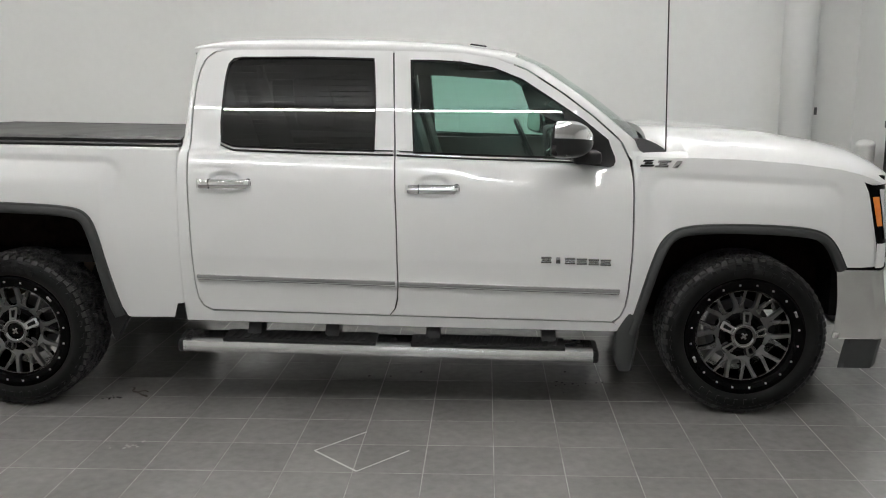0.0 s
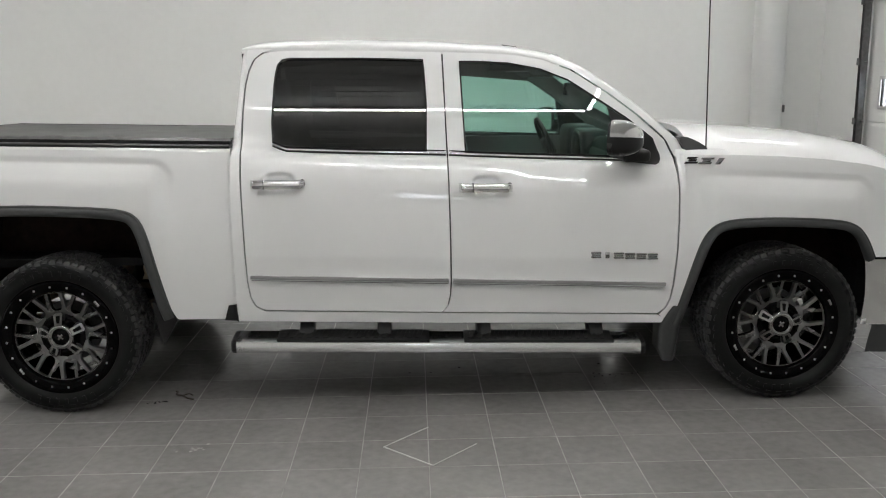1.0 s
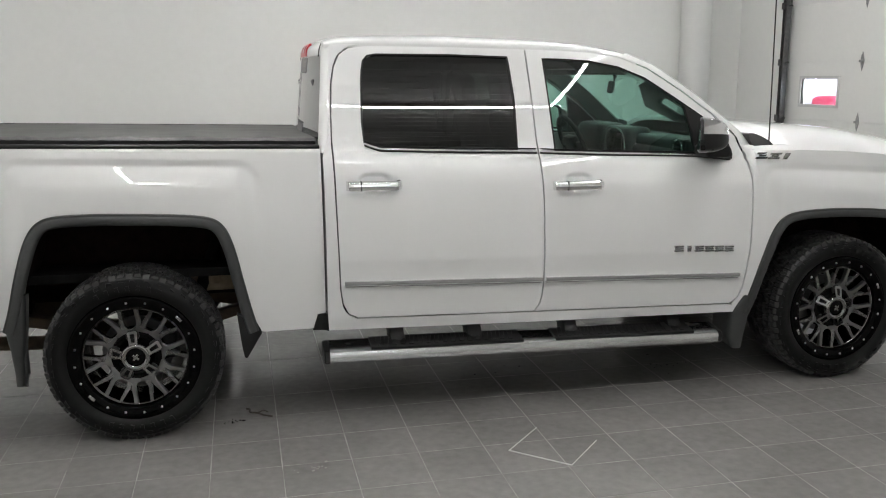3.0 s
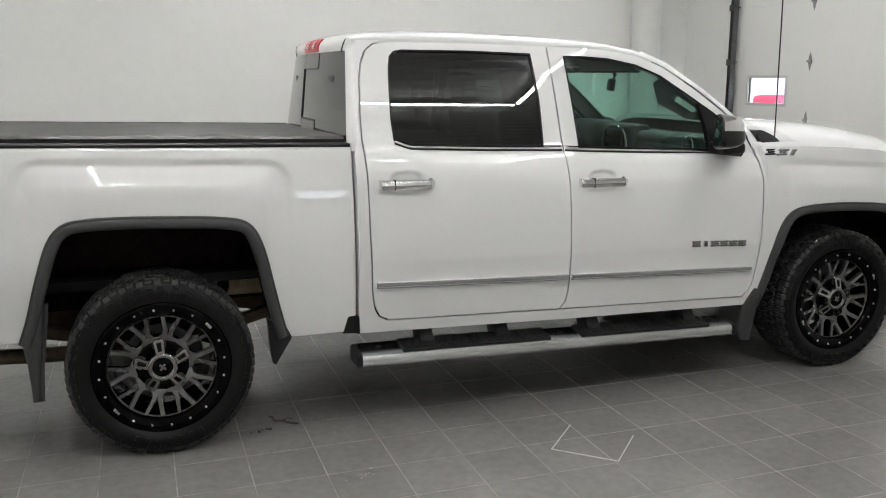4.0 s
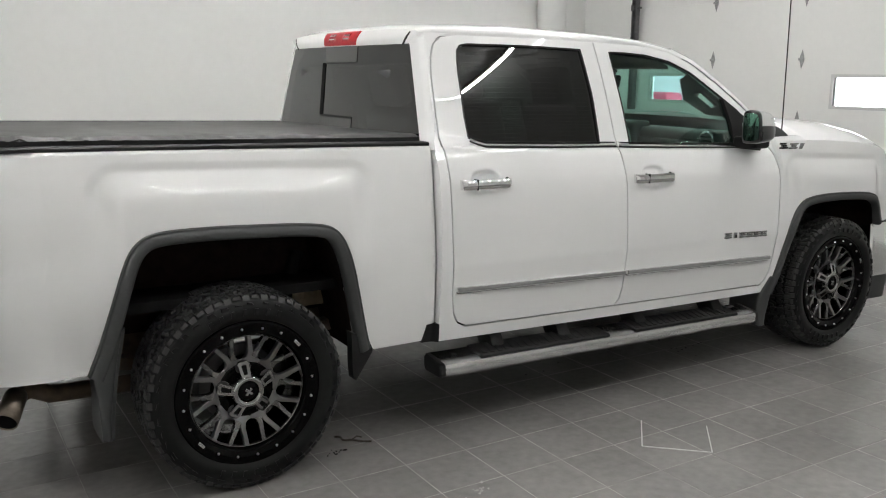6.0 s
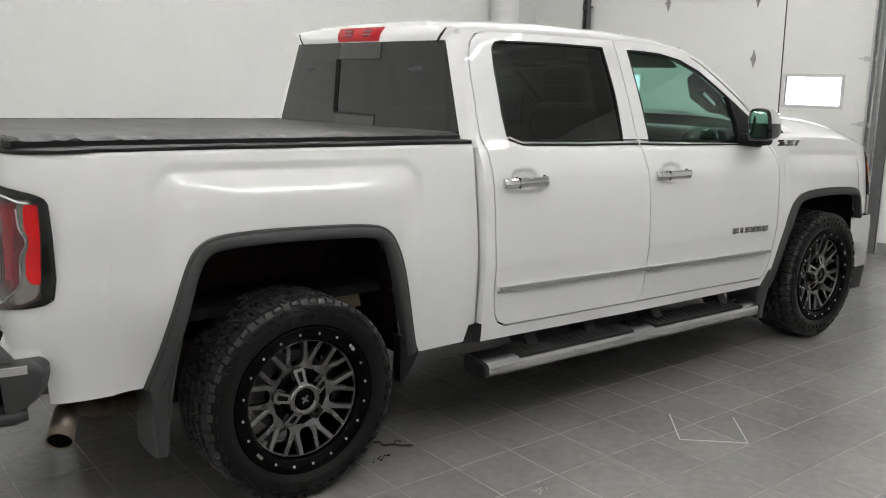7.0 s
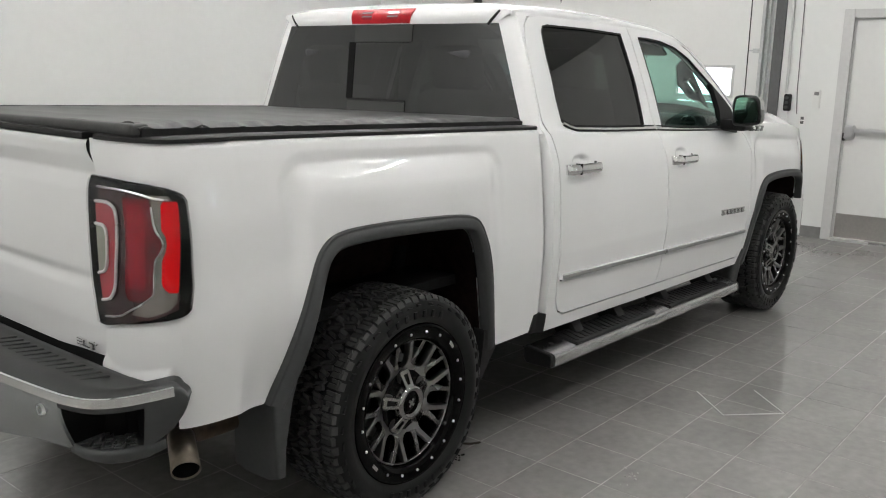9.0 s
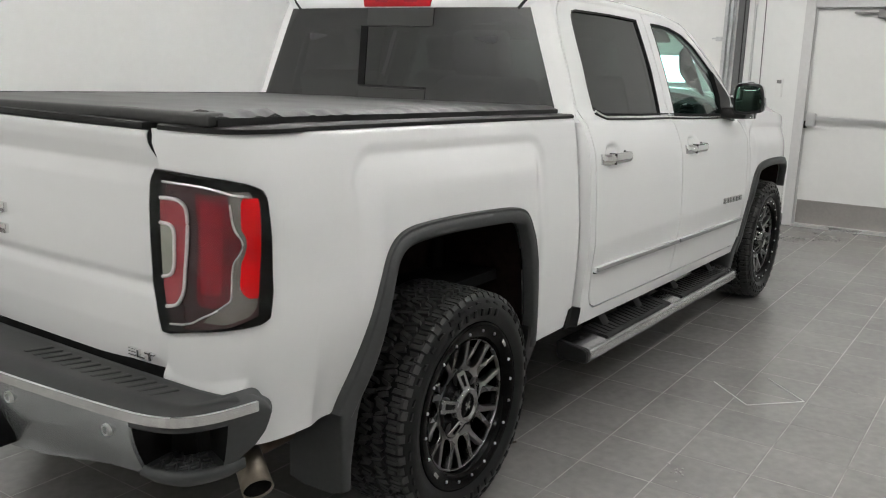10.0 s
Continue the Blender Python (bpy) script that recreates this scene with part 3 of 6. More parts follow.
def wide(x, z, cups=True):
    """Half width of the body at x along the truck and height z."""
    h = z + (0.02 + 0.03 * sstep(1.05, 1.20, z) * (1 - sstep(1.29, 1.36, z)) * (x > -0.945) * (x < 1.3)) * (x + 0.2)
    end = np.where(x < -0.945, 1.0, sstep(1.255, 1.42, x))
    w = np.interp(h, _zz, _ww) * (1 - end) + np.where(x < -0.945, np.interp(h, _zz, _wrr), np.interp(h, _zz, _wbb)) * end
    # squared shoulders pressed out above the wheel arches
    for xc, zc, half, g, fall in ((-1.795, 1.298, 0.56, 1.0, 0.03), (1.806, 1.184, 0.473, 0.9, 0.055)):
        depth = zc - fall * (x - xc) - z
        dx = half + 0.02 - abs(x - xc)
        qx, qz = np.clip(0.13 - dx, 0, None), np.clip(0.13 - depth, 0, None)
        dist = np.where((qx > 0) & (qz > 0), 0.13 - np.hypot(qx, qz), np.minimum(dx, depth))
        lean = np.clip(zc - 0.10 - z, 0, 0.3)
        ledge = np.interp(dist / (1 + 14 * lean), _bd, _bc)
        full = np.interp(depth, _bd, _bs) * (0.65 * sstep(0.035, 0.14, dx) + 0.35 * sstep(0.06, 0.36, dx))
        w = w + g * (ledge + full) * sstep(0.30, 0.55, z)
    if cups:
        for cx, cz in CUPS:
            r = (abs(x - cx) / 0.078) ** 3 + (abs(z - cz - 0.004) / 0.047) ** 3
            w = w - 0.019 * sstep(1.0, 0.45, r) * (1 - end)
    w = w - 0.085 * np.clip((x - 2.0) / 0.45, 0, 2) ** 2
    w = w - 0.012 * np.clip((-2.2 - x) / 0.4, 0, 2) ** 2 + 0.016 * sstep(-2.1, -2.5, x) * sstep(0.95, 1.15, z)
    # rounded top edge of the bed side
    w = w - 0.009 * np.clip((z - 1.284 + 0.021 * x) / 0.016, 0, 1) ** 2 * (x < -0.945)
    # the foot of the bed side behind the rear wheel is drawn in
    w = w - 0.050 * sstep(-2.24, -2.40, x) * (1 - sstep(-2.41, -2.58, x)) * sstep(0.88, 0.55, z)
    return w


def skin(P, side, off=0.0):
    """Lifts plan points (x, z) onto the body's side."""
    P = np.asarray(P, float)
    x, z = P[..., 0], P[..., 1]
    return np.stack([x, side * (wide(x, z) + off), z], -1)


def panel(name, bottom, top, left, right, nu, nv, side, mat, parent, off=0.0, depth=0.03, label=""):
    G = skin(coons(bottom, top, left, right, nu, nv), side, off)
    return sheet(name, G, mat, parent, (0, -side * depth, 0), label, flip=side > 0)


def ring(name, outer, inner, n, side, mat, parent, off=0.0, depth=0.03, rows=4, label=""):
    """A frame between two closed outlines with the same number of corners."""
    def dense(c):
        c = np.array(c, float)
        return np.concatenate([np.linspace(a, b, n, endpoint=False) for a, b in zip(c, np.roll(c, -1, axis=0))])
    O, I = dense(outer), dense(inner)
    G = np.stack([O * (1 - k) + I * k for k in np.linspace(0, 1, rows)], 1)
    S = skin(G, side, off)
    N = len(O)
    verts = [tuple(p) for p in S.reshape(-1, 3)]
    faces = []
    for i in range(N):
        for j in range(rows - 1):
            a, b = i * rows + j, ((i + 1) % N) * rows + j
            q = (a, b, b + 1, a + 1)
            faces.append(q if side < 0 else q[::-1])
    for col in (0, rows - 1):
        base = len(verts)
        for i in range(N):
            verts.append(tuple(S[i, col]))
            verts.append(tuple(S[i, col] + np.array((0, -side * depth, 0))))
        for i in range(N):
            a, b = base + 2 * i, base + 2 * ((i + 1) % N)
            faces.append((a, b, b + 1, a + 1))
    return mesh(name, verts, faces, mat, parent, True, label)


def fill(name, outline, side, mat, parent, off=0.0, label="", nu=14, nv=8):
    """A pane inside an outline given as four border runs (bottom, top, left, right)."""
    P = coons(*outline, nu, nv)
    h = P[..., 1] + 0.02 * (P[..., 0] + 0.2)
    y = 0.8405 - 0.358 * (h - 1.5) - 0.16 * (h - 1.5) ** 2 + off     # one smooth curved pane
    return sheet(name, np.stack([P[..., 0], side * y, P[..., 1]], -1), mat, parent, (0, -side * 0.004, 0), label, flip=side > 0)


GAP = 0.0035
ARCH_R = [(-2.390, 0.532), (-2.353, 0.63), (-2.322, 0.74), (-2.301, 0.81), (-2.252, 0.961), (-2.202, 1.031), (-2.127, 1.058), (-1.95, 1.060), (-1.80, 1.055),
          (-1.513, 1.040), (-1.413, 1.009), (-1.363, 0.905), (-1.325, 0.72), (-1.290, 0.56), (-1.266, 0.475)]
ARCH_F = [(1.258, 0.402), (1.285, 0.49), (1.317, 0.607), (1.371, 0.809), (1.423, 0.907), (1.513, 0.949), (1.74, 0.959), (2.055, 0.944), (2.178, 0.915), (2.247, 0.845), (2.300, 0.735)]
ARCH_R = [tuple(p) for p in resample(rounded(ARCH_R, 3), 90)]
ARCH_F = [tuple(p) for p in resample(rounded(ARCH_F, 3), 90)]
RAIL = 0.021     # fall of the bed rail per metre forwards


def rail_z(x):
    return 1.300 - RAIL * x


def belt(x):
    return 1.293 - 0.043 * (x + 0.2) - 0.012


DOOR_R_L = [(-0.80, 0.513), (-0.845, 0.535), (-0.868, 0.58), (-0.879, 0.66), (-0.887, 0.95), (-0.893, belt(-0.89))]
DOOR_R_R = [(0.085, 0.488), (0.112, 0.52), (0.124, 0.57), (0.129, 0.65), (0.126, 0.93), (0.117, belt(0.117))]
DOOR_F_R = [(1.185, 0.461), (1.222, 0.49), (1.243, 0.54), (1.255, 0.62), (1.266, 0.80), (1.268, 0.92), (1.268, 1.15), (1.260, belt(1.26) + 0.022)]
UP_R = [(-0.893, belt(-0.89)), (-0.889, 1.47), (-0.878, 1.62), (-0.862, 1.695), (-0.835, 1.752), (-0.79, 1.782), (-0.70, 1.793), (-0.30, 1.790), (0.099, 1.780), (0.108, 1.53), (0.117, belt(0.117)), (-0.3, belt(-0.3)), (-0.68, belt(-0.68))]
WIN_R = [(-0.742, 1.342), (-0.748, 1.44), (-0.739, 1.62), (-0.732, 1.68), (-0.722, 1.724), (-0.70, 1.747), (-0.66, 1.754), (-0.30, 1.752), (0.006, 1.742), (0.019, 1.53), (0.015, 1.292), (-0.3, 1.301), (-0.68, 1.317)]
UP_F = [(0.124, belt(0.124)), (0.115, 1.53), (0.107, 1.780), (0.30, 1.774), (0.458, 1.764), (0.614, 1.738), (0.76, 1.681), (0.93, 1.571), (1.082, 1.456), (1.215, 1.336), (1.260, belt(1.26) + 0.022), (0.9, belt(0.9)), (0.5, belt(0.5))]
WIN_F = [(0.212, 1.283), (0.200, 1.53), (0.191, 1.733), (0.30, 1.731), (0.44, 1.722), (0.60, 1.692), (0.740, 1.636), (0.872, 1.550), (1.035, 1.440), (1.155, 1.343), (1.184, 1.250), (0.9, 1.256), (0.5, 1.270)]


XR = -2.765


def gate_y(z):
    """Half width of the tailgate opening, with the S-shaped seam at its top."""
    return np.interp(z, [0.68, 0.81, 0.86, 0.95, 1.07, 1.16, 1.22, 1.25, 1.263, 1.286, 1.315, 1.345], [0.655, 0.663, 0.648, 0.631, 0.627, 0.628, 0.636, 0.653, 0.658, 0.647, 0.631, 0.633])


def corner(u, z, side, off=0.0):
    """The bed's rear corner: u 0 on the side, 1 at the tailgate's edge."""
    w = wide(-2.5, z)
    p0, p1, p2 = np.array([-2.5, w]), np.array([XR + 0.002, w + 0.004]), np.array([XR, gate_y(z) + 0.006])
    k = 1.7
    b0, b1, b2 = (1 - u) ** 2, 2 * u * (1 - u) * k, u ** 2
    p = (b0 * p0 + b1 * p1 + b2 * p2) / (b0 + b1 + b2)
    e = 1e-3
    q = None
    if off:
        b0, b1, b2 = (1 - u - e) ** 2, 2 * (u + e) * (1 - u - e) * k, (u + e) ** 2
        q = (b0 * p0 + b1 * p1 + b2 * p2) / (b0 + b1 + b2)
        t = (q - p) / np.linalg.norm(q - p)
        p = p + off * np.array([t[1], -t[0]])
    return p[0], side * p[1], z


def inset(pts, dx, dz=0.0):
    return [(x + dx, z + dz) for x, z in pts]


def build_side(side):
    right = side < 0
    # bed side: front edge to the start of the rear corner
    bottom = [(-0.964, 0.463), (-1.245, 0.462)] + ARCH_R[::-1] + [(-2.50, 0.538)]
    bot = resample(bottom, 260)[::-1]
    nv = 100
    G = skin(coons(bot, [(-2.50, rail_z(-2.5)), (-0.964, rail_z(-0.964))], [(-2.50, 0.538), (-2.50, rail_z(-2.5))], [(-0.964, 0.463), (-0.964, rail_z(-0.964))], 220, nv), side)
    us = np.linspace(1, 0, 66)[:-1]
    low = np.interp(us, [0, 0.385, 0.41, 0.47, 0.6, 0.77, 0.91, 0.98, 1], [0.538, 0.543, 0.652, 0.684, 0.680, 0.664, 0.655, 0.664, 0.69])
    lip = 0.013 * sstep(0.40, 0.50, us)
    C = np.array([[corner(u, l + (rail_z(-2.5) - l) * v, side, 1e-5 + q * float(sstep(0.055, 0.012, (rail_z(-2.5) - l) * v))) for v in np.linspace(0, 1, nv) ** 1.25] for u, l, q in zip(us, low, lip)])
    sheet("bed_side", np.concatenate([C, G]), PAINT, truck, (0.012, -side * 0.003, 0), "white bed side with squared wheel arch", flip=side > 0)
    # cab corner strip behind the rear door
    lx = [(-0.944, 0.455), (-0.944, 1.29), (-0.912, 1.36), (-0.903, 1.52), (-0.891, 1.68), (-0.875, 1.80)]
    rx = [(-0.803, 0.505), (-0.852, 0.530), (-0.874, 0.575), (-0.885, 0.66), (-0.893, 0.95), (-0.900, 1.29), (-0.896, 1.47), (-0.885, 1.625), (-0.868, 1.70), (-0.842, 1.758), (-0.797, 1.789), (-0.76, 1.798), (-0.72, 1.803)]
    panel("cab_corner", [lx[0], rx[0]], [lx[-1], rx[-1]], lx, rx, 8, 60, side, PAINT, truck)
    # painted rear face of the cab corner, inside the gap to the bed
    zs = np.linspace(0.47, 1.30, 20)
    G = np.array([[(-0.9435, side * (float(wide(-0.944, z)) - 0.004 - 0.145 * k), z) for z in zs] for k in np.linspace(0, 1, 4)])
    sheet("cab_return", G, PAINT, truck, None, flip=side > 0)
    # rocker
    panel("rocker_panel", [(-0.944, 0.455), (0.1, 0.428), (1.25, 0.408)], [(-0.803, 0.505), (0.09, 0.481), (1.19, 0.454)], [(-0.944, 0.455), (-0.803, 0.505)], [(1.25, 0.408), (1.19, 0.454)], 30, 4, side, PAINT, truck)
    # rear door
    dr = panel("rear_door", [DOOR_R_L[0], DOOR_R_R[0]], [DOOR_R_L[-1], DOOR_R_R[-1]], DOOR_R_L, DOOR_R_R, 90, 90, side, PAINT, truck, label="white rear cab door")
    ring("window_frame", UP_R, WIN_R, 4, side, PAINT, dr)
    fill("window_glass", ([WIN_R[0], WIN_R[12], WIN_R[11], WIN_R[10]], WIN_R[6:9], WIN_R[0:7], [WIN_R[10], WIN_R[9], WIN_R[8]]), side, DARKGLASS, dr, -0.008, "dark privacy glass")
    # front door
    DOOR_F_L = inset(DOOR_R_R, 0.0065)
    df = panel("front_door", [DOOR_F_L[0], DOOR_F_R[0]], [DOOR_F_L[-1], (0.7, belt(0.7)), DOOR_F_R[-1]], DOOR_F_L, DOOR_F_R, 96, 90, side, PAINT, truck, label="white front cab door")
    ring("window_frame", UP_F, WIN_F, 4, side, PAINT, df)
    fill("window_glass", ([WIN_F[0], WIN_F[12], WIN_F[11], WIN_F[10]], WIN_F[2:8], WIN_F[0:3], [WIN_F[10], WIN_F[9], WIN_F[8], WIN_F[7]]), side, CLEARGLASS, df, -0.008, "green tinted glass", 24, 10)
    # black seals round the glass
    for d, W in ((dr, WIN_R), (df, WIN_F)):
        c = np.concatenate([np.linspace(a, b, 5, endpoint=False) for a, b in zip(np.array(W), np.roll(np.array(W), -1, axis=0))])
        p = skin(c, side, -0.003)
        sweep("window_seal", p, [(-0.004, -0.004), (0.004, -0.004), (0.004, 0.004), (-0.004, 0.004)], BLACK, d, (0, side, 0), True)
    # bright strips under the windows
    for d, W in ((dr, [WIN_R[0], WIN_R[12], WIN_R[11], WIN_R[10], (0.112, 1.2885)]), (df, [(0.128, 1.288), WIN_F[0], WIN_F[12], WIN_F[11], (1.16, 1.2445)])):
        q = skin(resample(W, 24) + np.array([0, -0.005]), side, 0.007)
        sweep("belt_moulding", q, [(-0.004, -0.006), (0.004, -0.006), (0.006, 0.0), (0.004, 0.006), (-0.004, 0.006), (-0.006, 0.0)], CHROME, d, (0, 0, 1), label="chrome belt moulding")
        for dz, nm in ((0.0075, "upper_seal"), (-0.0135, "lower_seal")):
            q = skin(resample(W, 24) + np.array([0, dz]), side, 0.004)
            sweep(nm, q, [(-0.004, -0.003), (0.004, -0.003), (0.004, 0.003), (-0.004, 0.003)], BLACK, d, (0, 0, 1))
    # door mouldings
    for d, x0, x1 in ((dr, -0.862, 0.119), (df, 0.142, 1.213)):
        q = [skin((x, 0.655 - 0.033 * (x - 0.13)), side, 0.008) for x in np.linspace(x0, x1, 20)]
        m = sweep("side_moulding", q, [(-0.010, -0.012), (0.007, -0.010), (0.010, 0.0), (0.007, 0.010), (-0.010, 0.012)] if not right else [(0.010, -0.012), (-0.007, -0.010), (-0.010, 0.0), (-0.007, 0.010), (0.010, 0.012)], PAINT, d, label="white side moulding with chrome strip")
        q = [skin((x, 0.657 - 0.033 * (x - 0.13)), side, 0.0185) for x in np.linspace(x0 - 0.001, x1 + 0.001, 20)]
        # thin black strip paints the shadow line under the moulding
        sweep("lower_lip", [skin((x, 0.641 - 0.033 * (x - 0.13)), side, 0.004) for x in np.linspace(x0, x1, 20)], [(-0.004, -0.003), (0.004, -0.003), (0.004, 0.003), (-0.004, 0.003)], BLACK, m)
        sweep("chrome_strip", q, [(-0.004, -0.009), (0.003, -0.009), (0.0045, 0.0), (0.003, 0.009), (-0.004, 0.009)], GREYTRIM, m, label="grey chrome strip")
    # handles
    for d, x0, z0 in ((dr, -0.844, 1.153), (df, 0.174, 1.124)):
        handle(d, x0, z0, side)
    # fender
    ff = inset(DOOR_F_R[:-1], 0.0075) + [(1.275, 1.268)]
    bottom = [(1.195, 0.455), (1.22, 0.425), (1.255, 0.408)] + ARCH_F[1:] + [(2.38, 0.73), (2.46, 0.73)]
    fe = panel("front_fender", resample(bottom, 240), [(1.275, 1.268), (1.5, 1.262), (1.8, 1.250), (2.05, 1.230), (2.25, 1.201), (2.36, 1.173)], [bottom[0]] + ff[1:], [(2.46, 0.73), (2.45, 0.85), (2.40, 1.09), (2.36, 1.173)], 170, 80, side, PAINT, truck, label="white front fender with squared wheel arch")
    # flares round the arches
    for A, nm, xe in ((ARCH_R, "rear", None), (ARCH_F, "front", None)):
        c = resample(A, 110)
        mid = c.mean(0)
        inn = []
        for k, (x, z) in enumerate(c):
            a, b = c[max(k - 1, 0)], c[min(k + 1, 109)]
            t = (b - a) / np.linalg.norm(b - a)
            nrm = np.array([t[1], -t[0]])
            band = 0.054 if nm == "rear" else 0.048
            inn.append((x + nrm[0] * band, z + nrm[1] * band))
        inn = np.array(inn)
        w = [-0.002, 0.012, 0.014, 0.010, 0.015, 0.020, 0.020, 0.012, -0.03]
        s = [0.0, 0.03, 0.11, 0.16, 0.24, 0.40, 0.78, 0.97, 1.0]
        # the rear end of the rear flare stands further out towards its foot
        proud = 0.012 * sstep(0.98, 0.50, c[:, 1]) * (c[:, 0] < -2.2)
        G = np.stack([skin(c * (1 - k) + inn * k, side, o) for k, o in zip(s, w)], 1)
        for q in range(1, 9):
            G[:, q, 1] += side * proud
        sheet("wheel_flare", G, FLARE, truck, None, "dark grey plastic wheel arch flare", flip=side < 0)
        # inner liner of the wheel house
        L = []
        for y in (-0.035, -0.12, -0.28, -0.42):
            L.append(skin(inn + (0.0 if y > -0.1 else 0.02) * np.sign(inn - mid), side, y))
        sheet("wheel_liner", np.stack(L, 1), LINER, truck, None, "black wheel house liner")
    return dr, df, fe


def handle(d, x0, z0, side):
    """Chrome pull handle with a dished cup behind."""
    x1 = x0 + 0.262
    zc = z0 - 0.003
    n = 34
    P = []
    for k in range(n):
        u = k / (n - 1)
        x = x0 + (x1 - x0) * u
        lift = 0.006 + 0.024 * float(sstep(0.0, 0.07, u) * sstep(1.0, 0.90, u))
        h = 0.0225 - 0.004 * float(sstep(0.93, 1.0, u))
        P.append((x, lift, h, zc - 0.003 * u))
    bm = bmesh.new()
    rows = []
    for x, lift, h, z in P:
        y = side * (wide(x, z, False) + lift)
        t = 0.012
        rows.append([bm.verts.new((x, y + side * a * t, z + b * h)) for a, b in ((-1, -0.92), (0.3, -0.98), (0.8, -0.72), (1, -0.25), (1, 0.2), (0.8, 0.68), (0.3, 0.98), (-1, 0.92))])
    for a, b in zip(rows[:-1], rows[1:]):
        for j in range(8):
            bm.faces.new((a[j], b[j], b[(j + 1) % 8], a[(j + 1) % 8]))
    bm.faces.new(rows[0])
    bm.faces.new(rows[-1])
    h = part("door_handle", bm, CHROME, d, "chrome pull handle", angle=62)
    xs = x0 + 0.067
    y = wide(xs, zc, False) + 0.030
    bm = bmesh.new()
    add_box(bm, (xs - 0.0022, min(side * (y - 0.022), side * (y + 0.0125)), zc - 0.0235), (xs + 0.0022, max(side * (y - 0.022), side * (y + 0.0125)), zc + 0.0235), 0.001, 1)
    part("handle_seam", bm, BLACK, h)
    for u0, u1 in ((0.238, 0.264),):
        pts = closed_round([(x0 + u0, zc - 0.022), (x0 + u1, zc - 0.024), (x0 + u1, zc + 0.020), (x0 + u0, zc + 0.022)], 2)
        vs = [(x, side * (wide(x, z, False) + 0.0025), z) for x, z in pts] + [(x, side * (wide(x, z, False) - 0.004), z) for x, z in pts]
        n = len(pts)
        mesh("handle_gasket", vs, [tuple(range(n))] + [(i, (i + 1) % n, n + (i + 1) % n, n + i) for i in range(n)], BLACK, h, False)

for sd in (-1, 1):
    build_side(sd)

# ---- rear corners of the bed, tail lamps ----
def lamp_u(u):
    """Evens out the spacing of the lamp's inner parts round the corner."""
    return np.interp(u, [0.30, 0.38, 0.50, 0.56, 0.60, 0.70, 0.80, 0.86, 0.89, 0.93, 0.98], [0.297, 0.362, 0.485, 0.55, 0.578, 0.682, 0.777, 0.832, 0.868, 0.905, 0.952])


def lamp_band(name, zs, za, ua, ub, side, mat, parent, off, label="", ncol=10):
    """A band on the rear corner between two curves u(z), each given at the heights za."""
    P = []
    for z in zs:
        a, b = np.interp(z, za, ua), np.interp(z, za, ub)
        P.append([corner(u, z, side, off) for u in np.linspace(a, b, ncol)])
    return sheet(name, np.array(P), mat, parent, (0.015, -side * 0.015, 0), label, flip=side > 0)


